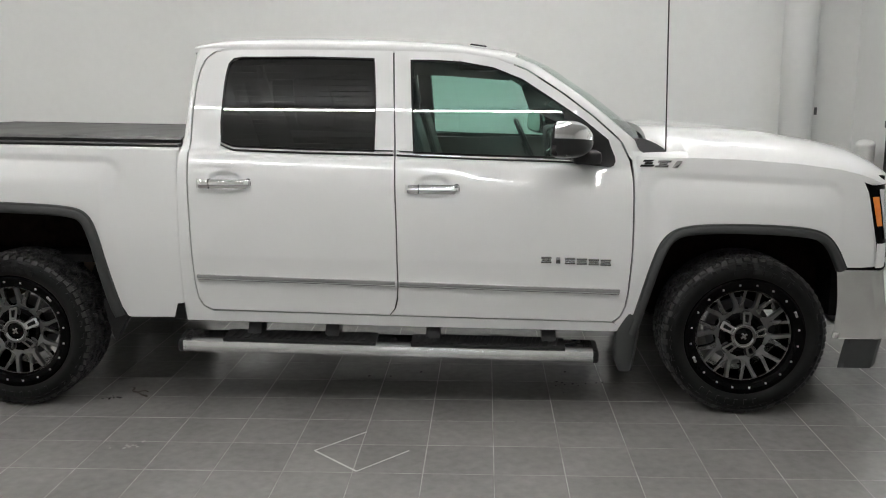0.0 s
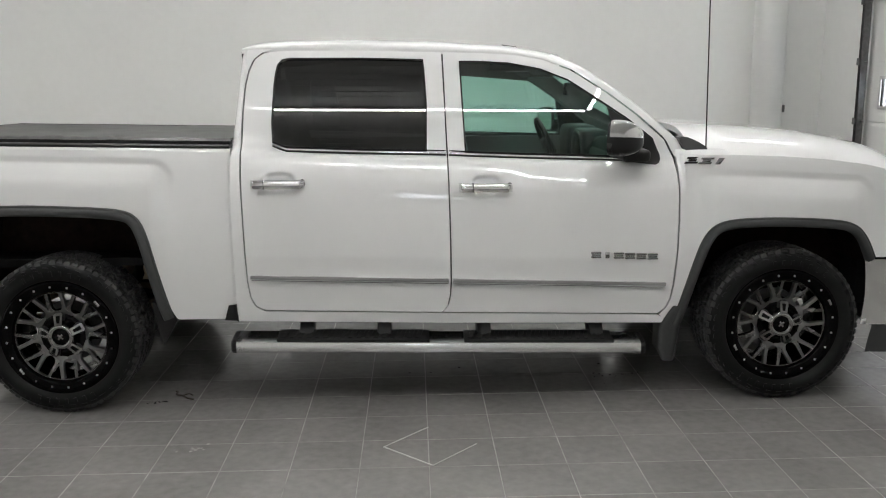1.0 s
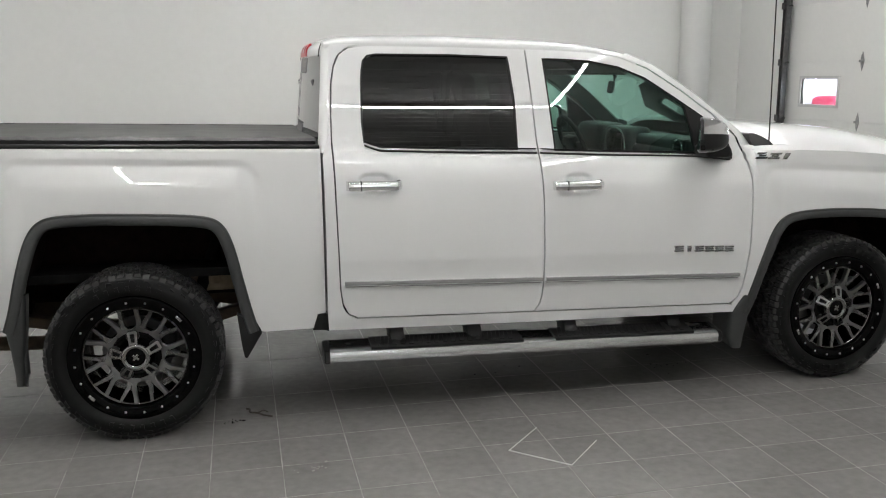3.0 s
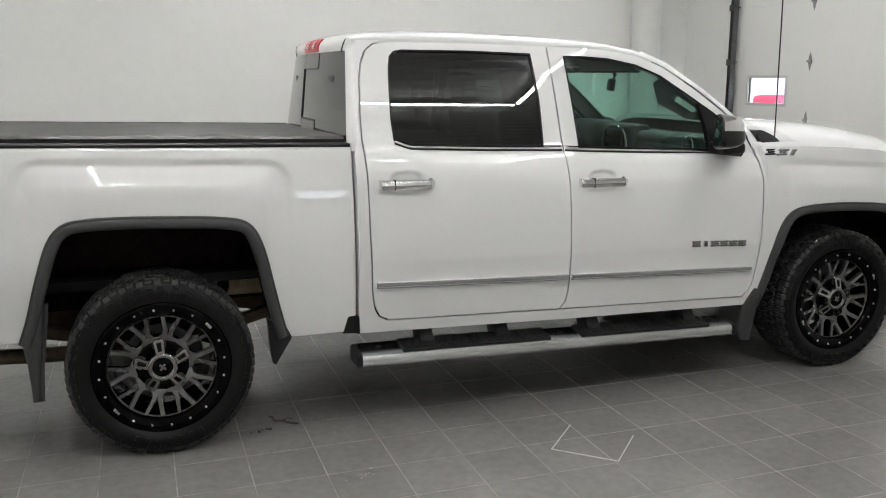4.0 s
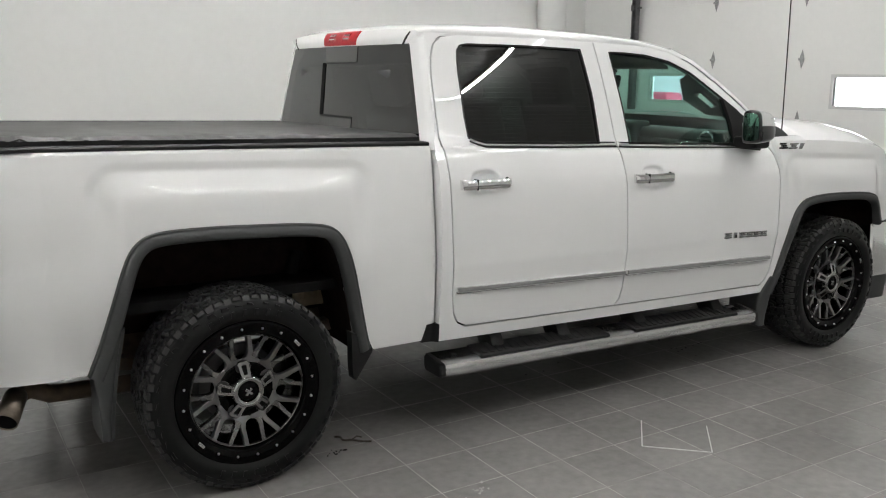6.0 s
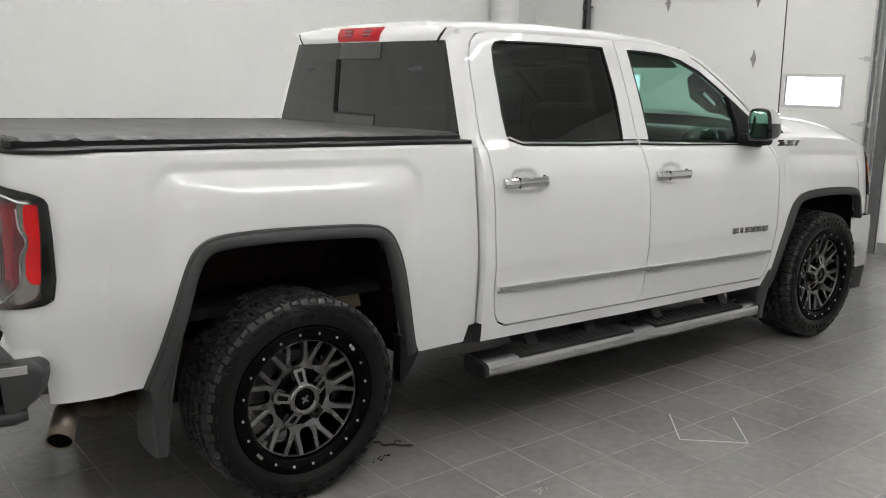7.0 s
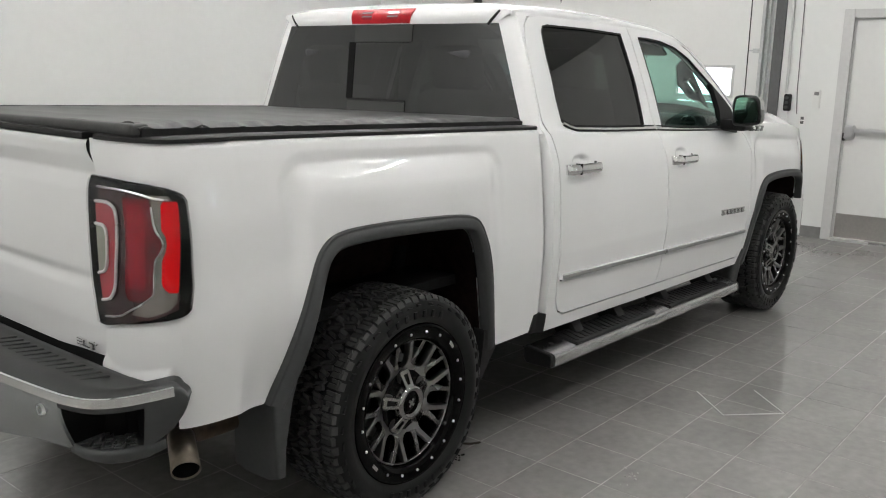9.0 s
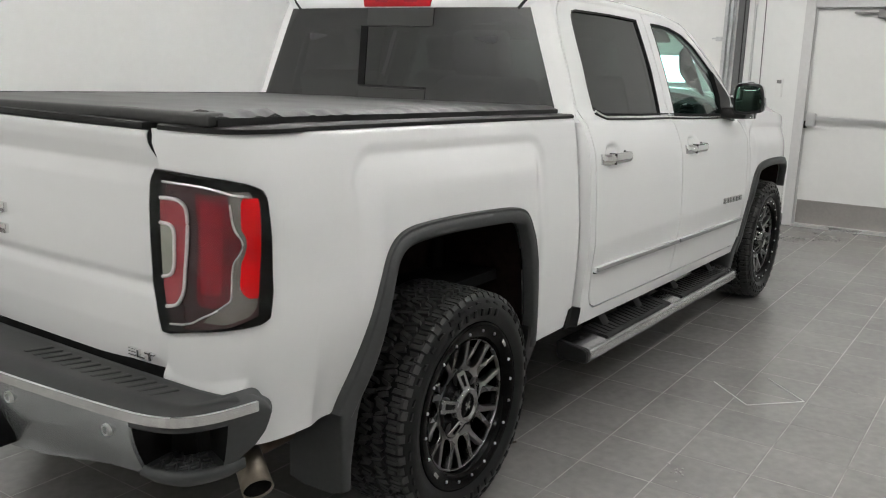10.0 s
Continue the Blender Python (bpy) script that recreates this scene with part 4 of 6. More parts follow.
for sd in (-1, 1):
    za = [0.828, 0.845, 0.862, 0.880, 0.895, 0.965, 1.09, 1.20, 1.220, 1.240, 1.252]
    lamp = lamp_band("tail_lamp", np.linspace(0.828, 1.252, 48), za, [0.965, 0.87, 0.68, 0.39, 0.31, 0.28, 0.285, 0.297, 0.33, 0.49, 0.93], [0.998] * 11, sd, GLOSSBLACK, truck, 0.014, "red and clear tail lamp in a gloss black surround", 30)
    lamp_band("lamp_lens", np.linspace(0.852, 1.226, 36), [0.852, 0.875, 0.905, 1.02, 1.165, 1.195, 1.212, 1.226], lamp_u([0.90, 0.62, 0.415, 0.38, 0.362, 0.375, 0.47, 0.78]), lamp_u([0.978] * 8), sd, DARKLENS, lamp, 0.0155, "smoked dark inner housing", 24)
    # silver web between the side lens and the brake lens, with its kink
    za = [0.880, 0.905, 0.925, 0.945, 0.97, 1.04, 1.06, 1.08, 1.10, 1.125, 1.185, 1.215]
    lamp_band("silver_band", np.linspace(0.880, 1.215, 44), za, lamp_u([0.66, 0.47, 0.425, 0.415, 0.40, 0.40, 0.40, 0.40, 0.40, 0.40, 0.395, 0.44]), lamp_u([0.80, 0.74, 0.67, 0.60, 0.585, 0.562, 0.52, 0.498, 0.505, 0.555, 0.572, 0.58]), sd, SMOKE, lamp, 0.0168, "smoked silver web", 14)
    za = [0.952, 0.958, 0.975, 1.04, 1.06, 1.085, 1.105, 1.125, 1.19, 1.20]
    lamp_band("side_lens", np.linspace(0.952, 1.20, 30), za, lamp_u([0.41, 0.402, 0.398, 0.388, 0.384, 0.382, 0.381, 0.38, 0.376, 0.386]), lamp_u([0.47, 0.495, 0.522, 0.512, 0.488, 0.472, 0.478, 0.508, 0.500, 0.48]), sd, REDLENS, lamp, 0.0195, "bright red side lens", 8)
    za = [0.920, 0.930, 0.945, 0.965, 1.04, 1.06, 1.08, 1.10, 1.125, 1.185, 1.205]
    bl = lamp_band("brake_lens", np.linspace(0.920, 1.205, 36), za, lamp_u([0.72, 0.66, 0.605, 0.597, 0.572, 0.532, 0.51, 0.516, 0.566, 0.582, 0.60]), lamp_u([0.80, 0.818, 0.82, 0.815, 0.80, 0.798, 0.796, 0.795, 0.793, 0.80, 0.80]), sd, DARKRED, lamp, 0.0190, "dark red brake lens", 12)
    lamp_band("lens_core", np.linspace(0.955, 1.19, 16), [0.955, 0.975, 1.17, 1.19], lamp_u([0.67, 0.65, 0.63, 0.66]), lamp_u([0.79, 0.785, 0.77, 0.765]), sd, COREDRED, bl, 0.0200, "brighter red core of the lens", 8)
    lamp_band("turn_lens", np.linspace(0.906, 1.184, 24), [0.906, 0.93, 0.95, 1.05, 1.16, 1.175, 1.184], lamp_u([0.955, 0.915, 0.885, 0.866, 0.855, 0.872, 0.90]), lamp_u([0.979] * 7), sd, PINKRED, lamp, 0.0190, "pinkish red lens in a bright outline", 8)
    lamp_band("reverse_lens", np.linspace(0.984, 1.119, 16), [0.984, 1.0, 1.09, 1.108, 1.119], lamp_u([0.955, 0.925, 0.914, 0.922, 0.945]), lamp_u([0.979] * 5), sd, GREYLENS, lamp, 0.0205, "clear grey reversing lens", 6)
    for r, o, w, nm in (([(0.978, 1.184), (0.93, 1.186), (0.885, 1.184), (0.852, 1.165), (0.852, 1.11), (0.862, 1.055), (0.872, 1.0), (0.882, 0.95), (0.905, 0.928), (0.93, 0.912), (0.978, 0.904)], 0.0205, 0.0048, "bright_outline"),
                        ([(0.978, 1.121), (0.93, 1.121), (0.912, 1.104), (0.915, 1.06), (0.92, 1.012), (0.938, 0.99), (0.978, 0.981)], 0.0225, 0.0048, "bright_outline"),
                        ([(0.572, 1.185), (0.556, 1.125), (0.506, 1.10), (0.498, 1.08), (0.52, 1.06), (0.562, 1.04), (0.578, 0.99), (0.590, 0.948), (0.63, 0.935), (0.71, 0.912), (0.80, 0.893), (0.89, 0.866), (0.975, 0.858)], 0.0200, 0.0028, "bright_edge"),
                        ([(0.975, 1.225), (0.82, 1.225), (0.68, 1.219), (0.57, 1.208), (0.44, 1.204)], 0.0180, 0.0030, "bright_edge")):
        q = [corner(float(lamp_u(u)), z, sd, o) for u, z in resample(rounded(r, 1), 60)]
        tube(nm, q, w, LINEWHITE if nm == "bright_outline" else ALU, lamp, 6)
    cv = lamp_band("lamp_cover", np.linspace(0.836, 1.246, 40), [0.836, 0.862, 0.880, 0.897, 0.965, 1.09, 1.20, 1.218, 1.238, 1.246], [0.95, 0.69, 0.41, 0.325, 0.292, 0.297, 0.308, 0.34, 0.50, 0.85], [0.986] * 10, sd, LAMPCOVER, lamp, 0.0265, "clear outer cover", 30)
    cv.visible_shadow = False

# ---- tailgate ----
tg_z = np.linspace(0.700, 1.345, 90)
prof = np.interp(tg_z, [0.700, 0.80, 0.90, 0.935, 0.96, 1.2, 1.25, 1.30, 1.335, 1.345], [0.012, 0.004, 0.006, 0.014, 0.004, 0.0, 0.006, -0.012, -0.018, -0.012])
P = np.array([[(XR + prof[j] + 0.012 * abs(v) ** 4, v * (gate_y(z) - 0.007), z) for j, z in enumerate(tg_z)] for v in np.linspace(-1, 1, 40)])
gate = sheet("tailgate", P, PAINT, truck, (0.003, 0, 0), "white tailgate", flip=True)
box("tailgate_cap", (XR - 0.010, -0.615, 1.346), (XR + 0.05, 0.615, 1.3665), BLACK, gate, 0.006)
for k in range(3):
    y = -0.504 - 0.037 * k
    bm = bmesh.new()
    if k == 0:
        for a, b in ((0.0, 0.004), (0.012, 0.016), (0.024, 0.028)):
            add_box(bm, (XR - 0.006, y - 0.03, 0.728 + a * 0.75), (XR + 0.004, y, 0.728 + b * 0.75), 0.001)
    elif k == 1:
        add_box(bm, (XR - 0.006, y - 0.007, 0.728), (XR + 0.004, y, 0.749), 0.001)
        add_box(bm, (XR - 0.006, y - 0.03, 0.728), (XR + 0.004, y, 0.733), 0.001)
    else:
        add_box(bm, (XR - 0.006, y - 0.02, 0.728), (XR + 0.004, y - 0.013, 0.749), 0.001)
        add_box(bm, (XR - 0.006, y - 0.036, 0.744), (XR + 0.004, y + 0.004, 0.749), 0.001)
    part("badge_bar", bm, CHROME, gate, "small chrome badge shape")
for sd in (-1, 1):
    tube("gate_gap_seal", [(XR + p + 0.0175, sd * (gate_y(z) + 0.0005), z) for z, p in zip(tg_z, prof)], 0.0072, VOID, gate, 8, up=(1, 0, 0))
    box("gate_seal", (XR + 0.024, min(sd * 0.585, sd * 0.70), 0.68), (XR + 0.03, max(sd * 0.585, sd * 0.70), 1.345), VOID, gate)
for zb in (0.985, 1.05):
    box("badge_bar", (XR - 0.012, 0.065, zb), (XR + 0.002, 0.40, zb + 0.03), CHROME, gate, 0.003, label="chrome emblem bar")

# ---- bed rails and soft cover ----
for sd in (-1, 1):
    q = []
    for u in np.linspace(0.97, 0, 16)[:-1]:
        p = corner(u, rail_z(-2.5) - 0.01, sd, -0.038)
        q.append((p[0], p[1], rail_z(-2.5) + 0.004 - 0.004 * (sd > 0)))
    q += [(x, sd * (wide(x, rail_z(x)) - 0.038), rail_z(x) + 0.004 - 0.004 * (sd > 0)) for x in np.linspace(-2.5, -0.955, 30)]
    sweep("bed_rail_cap", q, [(-0.044, -0.006), (0.044, -0.006), (0.044, 0.005), (0.036, 0.010), (-0.036, 0.010), (-0.044, 0.005)], BLACK, truck, label="black plastic bed rail cap")
cover = thing("bed_cover", "black vinyl roll up cover over the truck bed", "truck bed cover")
nx, ny = 110, 60
P = np.zeros((nx, ny, 3))
for i, x in enumerate(np.linspace(-2.735, -0.965, nx)):
    for j, v in enumerate(np.linspace(-1, 1, ny)):
        edge = abs(v)
        y = v * 0.845
        z = rail_z(x) + 0.043 - 0.016 * (y + 0.85)
        z += 0.003 * noise.noise((x * 5, y * 5, 0)) + (0.014 if y < 0 else 0.004) * sstep(0.82, 0.97, edge) * noise.noise((x * 24 + y * 6, y * 9, 3.1)) * sstep(-0.95, -2.5, x)
        z -= 0.016 * sstep(0.95, 1.0, edge)
        z += 0.004 * math.sin(x * 9.2) ** 8
        P[i, j] = (x, y, z)
sheet("fabric", P, VINYL, cover, (0, 0, -0.006), "black vinyl fabric")
for sd in (-1, 1):
    q = [(x, sd * 0.828, rail_z(x) + 0.018 - 0.012 * (sd > 0)) for x in (-2.73, -0.967)]
    sweep("side_rail", q, [(-0.018, -0.010), (0.018, -0.010), (0.018, 0.012), (-0.018, 0.012)], BLACK, cover)
bar = box("rear_bar", (-2.755, -0.84, rail_z(-2.7) + 0.010), (-2.70, 0.84, rail_z(-2.7) + 0.044), VINYL, cover, 0.012, 3)
for v in bar.data.vertices:
    v.co.z -= 0.016 * (v.co.y + 0.84)
box("bed_floor", (-2.74, -0.83, 0.72), (-0.97, 0.83, 0.76), VOID, truck)
box("bed_front", (-0.990, -0.78, 0.5), (-0.972, 0.78, 1.32), PAINT, truck)

# ---- cab: roof, pillars, rear glass, windscreen ----
def roof_edge(x):
    return np.interp(x, [-0.90, -0.83, -0.70, -0.30, 0.10, 0.30, 0.46, 0.614, 0.756], [1.80, 1.806, 1.806, 1.802, 1.791, 1.784, 1.774, 1.745, 1.684])


def roof_top(x):
    return np.interp(x, [-0.93, -0.88, -0.80, -0.6, -0.3, 0.1, 0.4, 0.6, 0.72], [1.810, 1.840, 1.855, 1.864, 1.866, 1.852, 1.830, 1.800, 1.775])


nx, ny = 50, 41
P = np.zeros((nx, ny, 3))
for i, x in enumerate(np.linspace(-0.905, 0.70, nx)):
    ze, zt = roof_edge(x), roof_top(x)
    we = wide(x, ze) + 0.001
    for j, v in enumerate(np.linspace(-1, 1, ny)):
        a = abs(v)
        s = math.copysign(math.sin(a * math.pi / 2) ** 0.9, v)
        h = (1 - abs(s) ** 3.2) ** 0.42
        P[i, j] = (x + 0.05 * (1 - s * s) * sstep(0.2, 0.7, x) - 0.01 * (1 - s * s) * sstep(-0.6, -0.9, x), s * we, ze + (zt - ze) * h)
sheet("roof", P, PAINT, truck, (0, 0, -0.02), "white cab roof", flip=True)
bm = bmesh.new()
add_box(bm, (0.47, -0.05, 1.805), (0.57, 0.01, 1.842), 0.012)
for v in bm.verts:
    v.co.z -= 0.2 * max(0, v.co.x - 0.50)
part("roof_aerial", bm, BLACK, truck, "small black roof aerial")
# A pillars and windscreen
WS_T, WS_B = 0.74, 1.40
for sd in (-1, 1):
    lo = [(0.62, 1.743), (0.766, 1.687), (0.937, 1.577), (1.089, 1.462), (1.222, 1.342), (1.267, 1.248), (1.285, 1.235)]
    D = skin(resample(lo, 24), sd, 0.0)
    up = resample([(0.69, sd * 0.625, 1.752), (0.835, sd * 0.655, 1.688), (1.065, sd * 0.71, 1.525), (1.265, sd * 0.76, 1.36), (1.385, sd * 0.79, 1.275)], 24)
    mid = (D + up) / 2 + np.array([0.012, sd * 0.02, 0.018])
    sheet("a_pillar", np.stack([D, D * 0.6 + mid * 0.4 + np.array([0.003, sd * 0.006, 0.005]), mid, mid * 0.5 + up * 0.5 + np.array([0.002, 0, 0.003]), up], 1), PAINT, truck, None, "white windscreen pillar", flip=sd > 0)
P = np.zeros((20, 25, 3))
for i, u in enumerate(np.linspace(0, 1, 20)):
    xx = np.interp(u, [0, 0.25, 0.6, 0.88, 1], [0.69, 0.835, 1.065, 1.265, 1.385])
    zz = np.interp(u, [0, 0.25, 0.6, 0.88, 1], [1.750, 1.686, 1.522, 1.357, 1.272])
    hw = np.interp(u, [0, 0.25, 0.6, 0.88, 1], [0.625, 0.655, 0.71, 0.76, 0.79])
    for j, v in enumerate(np.linspace(-1, 1, 25)):
        P[i, j] = (xx + (0.06 + 0.08 * u) * (1 - v * v), hw * v, zz + (0.012 + 0.02 * (1 - u)) * (1 - v * v))
sheet("windscreen", P, CLEARGLASS, truck, None, "green tinted windscreen", flip=True)
# back of the cab with the rear glass
for sd in (-1, 1):
    Lw = np.array([(-0.938, wide(-0.938, z), z) for z in np.linspace(1.30, 1.80, 16)])
    Lw[:, 0] = np.interp(Lw[:, 2], [1.29, 1.36, 1.52, 1.68, 1.80], [-0.938, -0.912, -0.903, -0.891, -0.875])
    Lw[:, 1] = [wide(a, c) for a, _, c in Lw]
    R = np.array([(np.interp(z, [1.30, 1.80], [-0.957, -0.910]), np.interp(z, [1.30, 1.335, 1.752, 1.80], [0.843, 0.830, 0.668, 0.63]), z) for z in np.linspace(1.30, 1.80, 16)])
    M = (Lw + R) / 2 + np.array([-0.008, 0.006, 0])
    G = np.stack([Lw, Lw * 0.5 + M * 0.5 + np.array([-0.003, 0.003, 0]), M, R], 1) * np.array([1, sd, 1])
    sheet("rear_pillar", G, PAINT, truck, None, "white rear cab pillar", flip=sd < 0)


def header_at(s, k, off=0.0):
    """Panel over the rear glass: s across (-1 to 1), k from the glass (0) to the roof's rear edge (1)."""
    ze, zt = roof_edge(-0.905), roof_top(-0.905)
    top = np.array([-0.905 - 0.01 * (1 - s * s), s * (wide(-0.905, ze) + 0.001), ze + (zt - ze) * (1 - abs(s) ** 3.2) ** 0.42])
    low = np.array([-0.915 - 0.03 * (1 - s * s), s * 0.66, 1.752])
    p = low * (1 - k) + top * k
    return (p[0] - 0.012 * math.sin(k * math.pi) * (1 - s ** 8) - off, p[1], p[2] + 0.6 * off)


P = np.array([[header_at(math.copysign(math.sin(abs(v) * math.pi / 2) ** 0.9, v), k) for v in np.linspace(-1, 1, 41)] for k in np.linspace(0, 1, 9)])
sheet("roof_header", P, PAINT, truck, None, "white panel over the rear glass", flip=True)
for sd in (-1, 1):
    tube("roof_moulding", [header_at(sd * 0.93, k, -0.005) for k in np.linspace(-0.02, 0.90, 10)], 0.0085, BLACK, truck, 8, "black roof joint moulding")


def rear_glass(v, z, off=0.0):
    hw = np.interp(z, [1.30, 1.335, 1.752], [0.843, 0.830, 0.668])
    y = v
    return (np.interp(z, [1.30, 1.752], [-0.957, -0.915]) - 0.03 * (1 - min(1, abs(y) / hw) ** 2) - off, y, z)


P = np.array([[rear_glass(v * np.interp(z, [1.335, 1.752], [0.830, 0.668]), z) for v in np.linspace(-1, 1, 30)] for z in np.linspace(1.30, 1.752, 12)])
rg = sheet("rear_glass", P, DARKGLASS, truck, None, "dark rear glass with a sliding pane", flip=True)
for (y0, y1, z0, z1, m, nm, lb) in ((-0.19, 0.19, 1.668, 1.672, BLACK, "slider_trim", ""), (0.160, 0.200, 1.405, 1.672, VOID, "slider_trim", ""), (-0.19, 0.19, 1.398, 1.408, BLACK, "slider_trim", ""),
                                     (-0.205, 0.165, 1.674, 1.750, GREYBAND, "slider_header", "grey band above the sliding pane"), (-0.19, 0.19, 1.335, 1.396, GREYBAND, "slider_sill", "grey band below the sliding pane")):
    G = np.array([[rear_glass(y, z, 0.003) for z in np.linspace(z0, z1, 4)] for y in np.linspace(y0, y1, 12)])
    sheet(nm, G, m, rg, None, lb)
G = np.array([[header_at(y / 0.70, k, 0.006) for k in np.linspace(0.02, 0.93, 8)] for y in np.linspace(-0.195, 0.195, 16)])
hl = sheet("high_brake_lamp", G, BRAKERED, truck, (0.02, 0, -0.004), "red high mounted brake lamp with two pale lens squares")
for y in (-0.085, 0.085):
    G = np.array([[header_at((y + d) / 0.70, k, 0.0085) for k in np.linspace(0.25, 0.78, 6)] for d in np.linspace(-0.036, 0.036, 6)])
    sheet("lamp_lens", G, PINKRED, hl, (0.006, 0, 0), "pale pink lens square")
    for k0 in (0.38, 0.62):
        G = np.array([[header_at((y + d) / 0.70, k, 0.0100) for k in (k0, k0 + 0.07)] for d in np.linspace(-0.034, 0.034, 6)])
        sheet("lens_line", G, LENS, hl)
box("cab_back", (-0.950, -0.80, 0.46), (-0.93, 0.80, 1.31), PAINT, truck)

# ---- hood, cowl, front end ----
def seam(x):
    return np.interp(x, [1.275, 1.5, 1.8, 2.05, 2.25, 2.36, 2.45, 2.56], [1.270, 1.264, 1.252, 1.232, 1.203, 1.176, 1.145, 1.09])


nx, ny = 40, 41
P = np.zeros((nx, ny, 3))
for i, x in enumerate(np.linspace(1.36, 2.56, nx)):
    w = wide(min(x, 2.36), seam(x)) - 0.006 - 0.5 * max(0, x - 2.36) - 0.085 * sstep(1.52, 1.488, x)
    for j, v in enumerate(np.linspace(-1, 1, ny)):
        d = 0.125 * (1 - abs(v) ** 5) * np.interp(x, [1.3, 2.0, 2.4, 2.56], [1, 0.98, 0.92, 0.75])
        P[i, j] = (x + 0.02 * (1 - v * v) * sstep(1.7, 1.36, x) + 0.08 * (1 - v * v) * sstep(2.2, 2.56, x), w * v, seam(x) + d)
sheet("hood", P, PAINT, truck, (0, 0, -0.03), "white hood", flip=True)
box("cowl", (1.26, -0.80, 1.20), (1.62, 0.80, 1.262), BLACK, truck, 0.01, label="black cowl panel")
for sd in (-1, 1):
    pts = closed_round([(1.315, 1.280), (1.36, 1.283), (1.435, 1.281), (1.428, 1.300), (1.38, 1.330), (1.32, 1.354), (1.288, 1.345)], 1)
    bm = bmesh.new()
    f = [bm.verts.new((x, sd * (0.905 - 0.35 * (z - 1.28)), z)) for x, z in pts]
    g = [bm.verts.new((x, sd * 0.76, z - 0.004)) for x, z in pts]
    bm.faces.new(f)
    bm.faces.new(g[::-1])
    for i in range(len(pts)):
        bm.faces.new((f[i], f[(i + 1) % len(pts)], g[(i + 1) % len(pts)], g[i]))
    cc = part("cowl_cover", bm, DASH, truck, "dark grey plastic cowl end cover", angle=50)
    # painted shelf between the fender and the cowl end
    xs = np.linspace(1.270, 1.53, 12)
    zf = np.interp(xs, [1.275, 1.5, 1.8], [1.268, 1.262, 1.250])
    G = np.array([[(x, sd * (wide(x, z) * (1 - k) + 0.885 * k), z + (1.289 - z) * math.sin(k * math.pi / 2)) for k in np.linspace(0, 1, 8)] for x, z in zip(xs, zf)])
    sheet("fender_shelf", G, PAINT, truck, None, flip=sd < 0)
at = (1.44, -0.852, 1.28)
tube("antenna", [at, (at[0] - 0.015, at[1], at[2] + 0.82)], 0.0035, BLACK, truck, 8, "thin black whip antenna")
box("nose", (2.30, -0.80, 0.45), (2.52, 0.80, 1.16), VOID, truck)
for sd in (-1, 1):
    # head lamp that wraps round the corner
    def hlamp(u, z, off=0.0):
        x = np.interp(u, [0, 1], [np.interp(z, [0.85, 1.10], [2.452, 2.402]), 2.56])
        y = wide(2.42, z) + 0.002 + off - 0.16 * u ** 2.2
        return (x + off * 0.5, sd * y, z)
    G = np.array([[hlamp(u, z) for z in np.linspace(0.845, 1.125, 12)] for u in np.linspace(0, 1, 16)])
    hd = sheet("head_lamp", G, GLOSSBLACK, truck, None, "black framed head lamp with amber side marker", flip=sd > 0)
    G = np.array([[hlamp(u, z, 0.005) for z in np.linspace(0.93, 1.07, 8)] for u in np.linspace(0.05, 0.28, 6)])
    sheet("side_marker", G, AMBER, hd, None, "amber side marker", flip=sd > 0)
    G = np.array([[hlamp(u, z, 0.006) for z in np.linspace(0.865, 1.105, 8)] for u in np.linspace(0.32, 0.95, 10)])
    sheet("lens", G, LENS, hd, None, "clear lens", flip=sd > 0)
    G = np.array([[hlamp(u, z, -0.004) for z in np.linspace(0.725, 0.845, 6)] for u in np.linspace(0, 1, 12)])
    sheet("fascia", G, PAINT, truck, None, "white trim under the head lamp", flip=sd > 0)
bm = bmesh.new()
add_box(bm, (2.53, -0.62, 0.73), (2.60, 0.62, 1.12), 0.03)
gr = part("grille", bm, CHROME, truck, "chrome framed grille")
for k in range(5):
    box("grille_bar", (2.585, -0.56, 0.78 + 0.062 * k), (2.615, 0.56, 0.81 + 0.062 * k), GLOSSBLACK, gr, 0.008)
# front bumper: chrome skin round the corner, dark valance below
def bump(u, z, off=0.0):
    """u from -1 (right end) to 1 (left end)."""
    a = abs(u)
    y = math.copysign(min(a / 0.86, 1.0) ** 0.8 * 0.945, u) if a < 0.86 else math.copysign(0.945, u)
    x = 2.66 - 0.16 * min(1, a / 0.86) ** 4 - (max(0, a - 0.86) / 0.14) * 0.20
    x += 0.015 * math.sin((z - 0.36) / 0.36 * math.pi)
    return (x + off, y - math.copysign(0.012, u) * (max(0, a - 0.9) / 0.1), z)


US = np.r_[np.linspace(-1, -0.86, 12), np.linspace(-0.84, 0.84, 60), np.linspace(0.86, 1, 12)]
P = np.array([[bump(u, z) for z in np.linspace(0.37, 0.715, 12)] for u in US])
sheet("front_bumper", P, CHROME, truck, (-0.03, 0, 0), "chrome front bumper", flip=False)
P = np.array([[bump(u, z, -0.01 - 0.08 * (0.37 - z)) for z in np.linspace(0.22, 0.368, 6)] for u in US[4:-4]])
sheet("valance", P, FLARE, truck, (-0.03, 0, 0), "dark plastic front valance")

# ---- rear bumper ----
HALF = resample(rounded([(-3.030, 0.0), (-3.024, 0.30), (-2.999, 0.60), (-2.975, 0.80), (-2.952, 0.905), (-2.890, 0.962), (-2.80, 0.994), (-2.728, 1.010)], 2), 120)


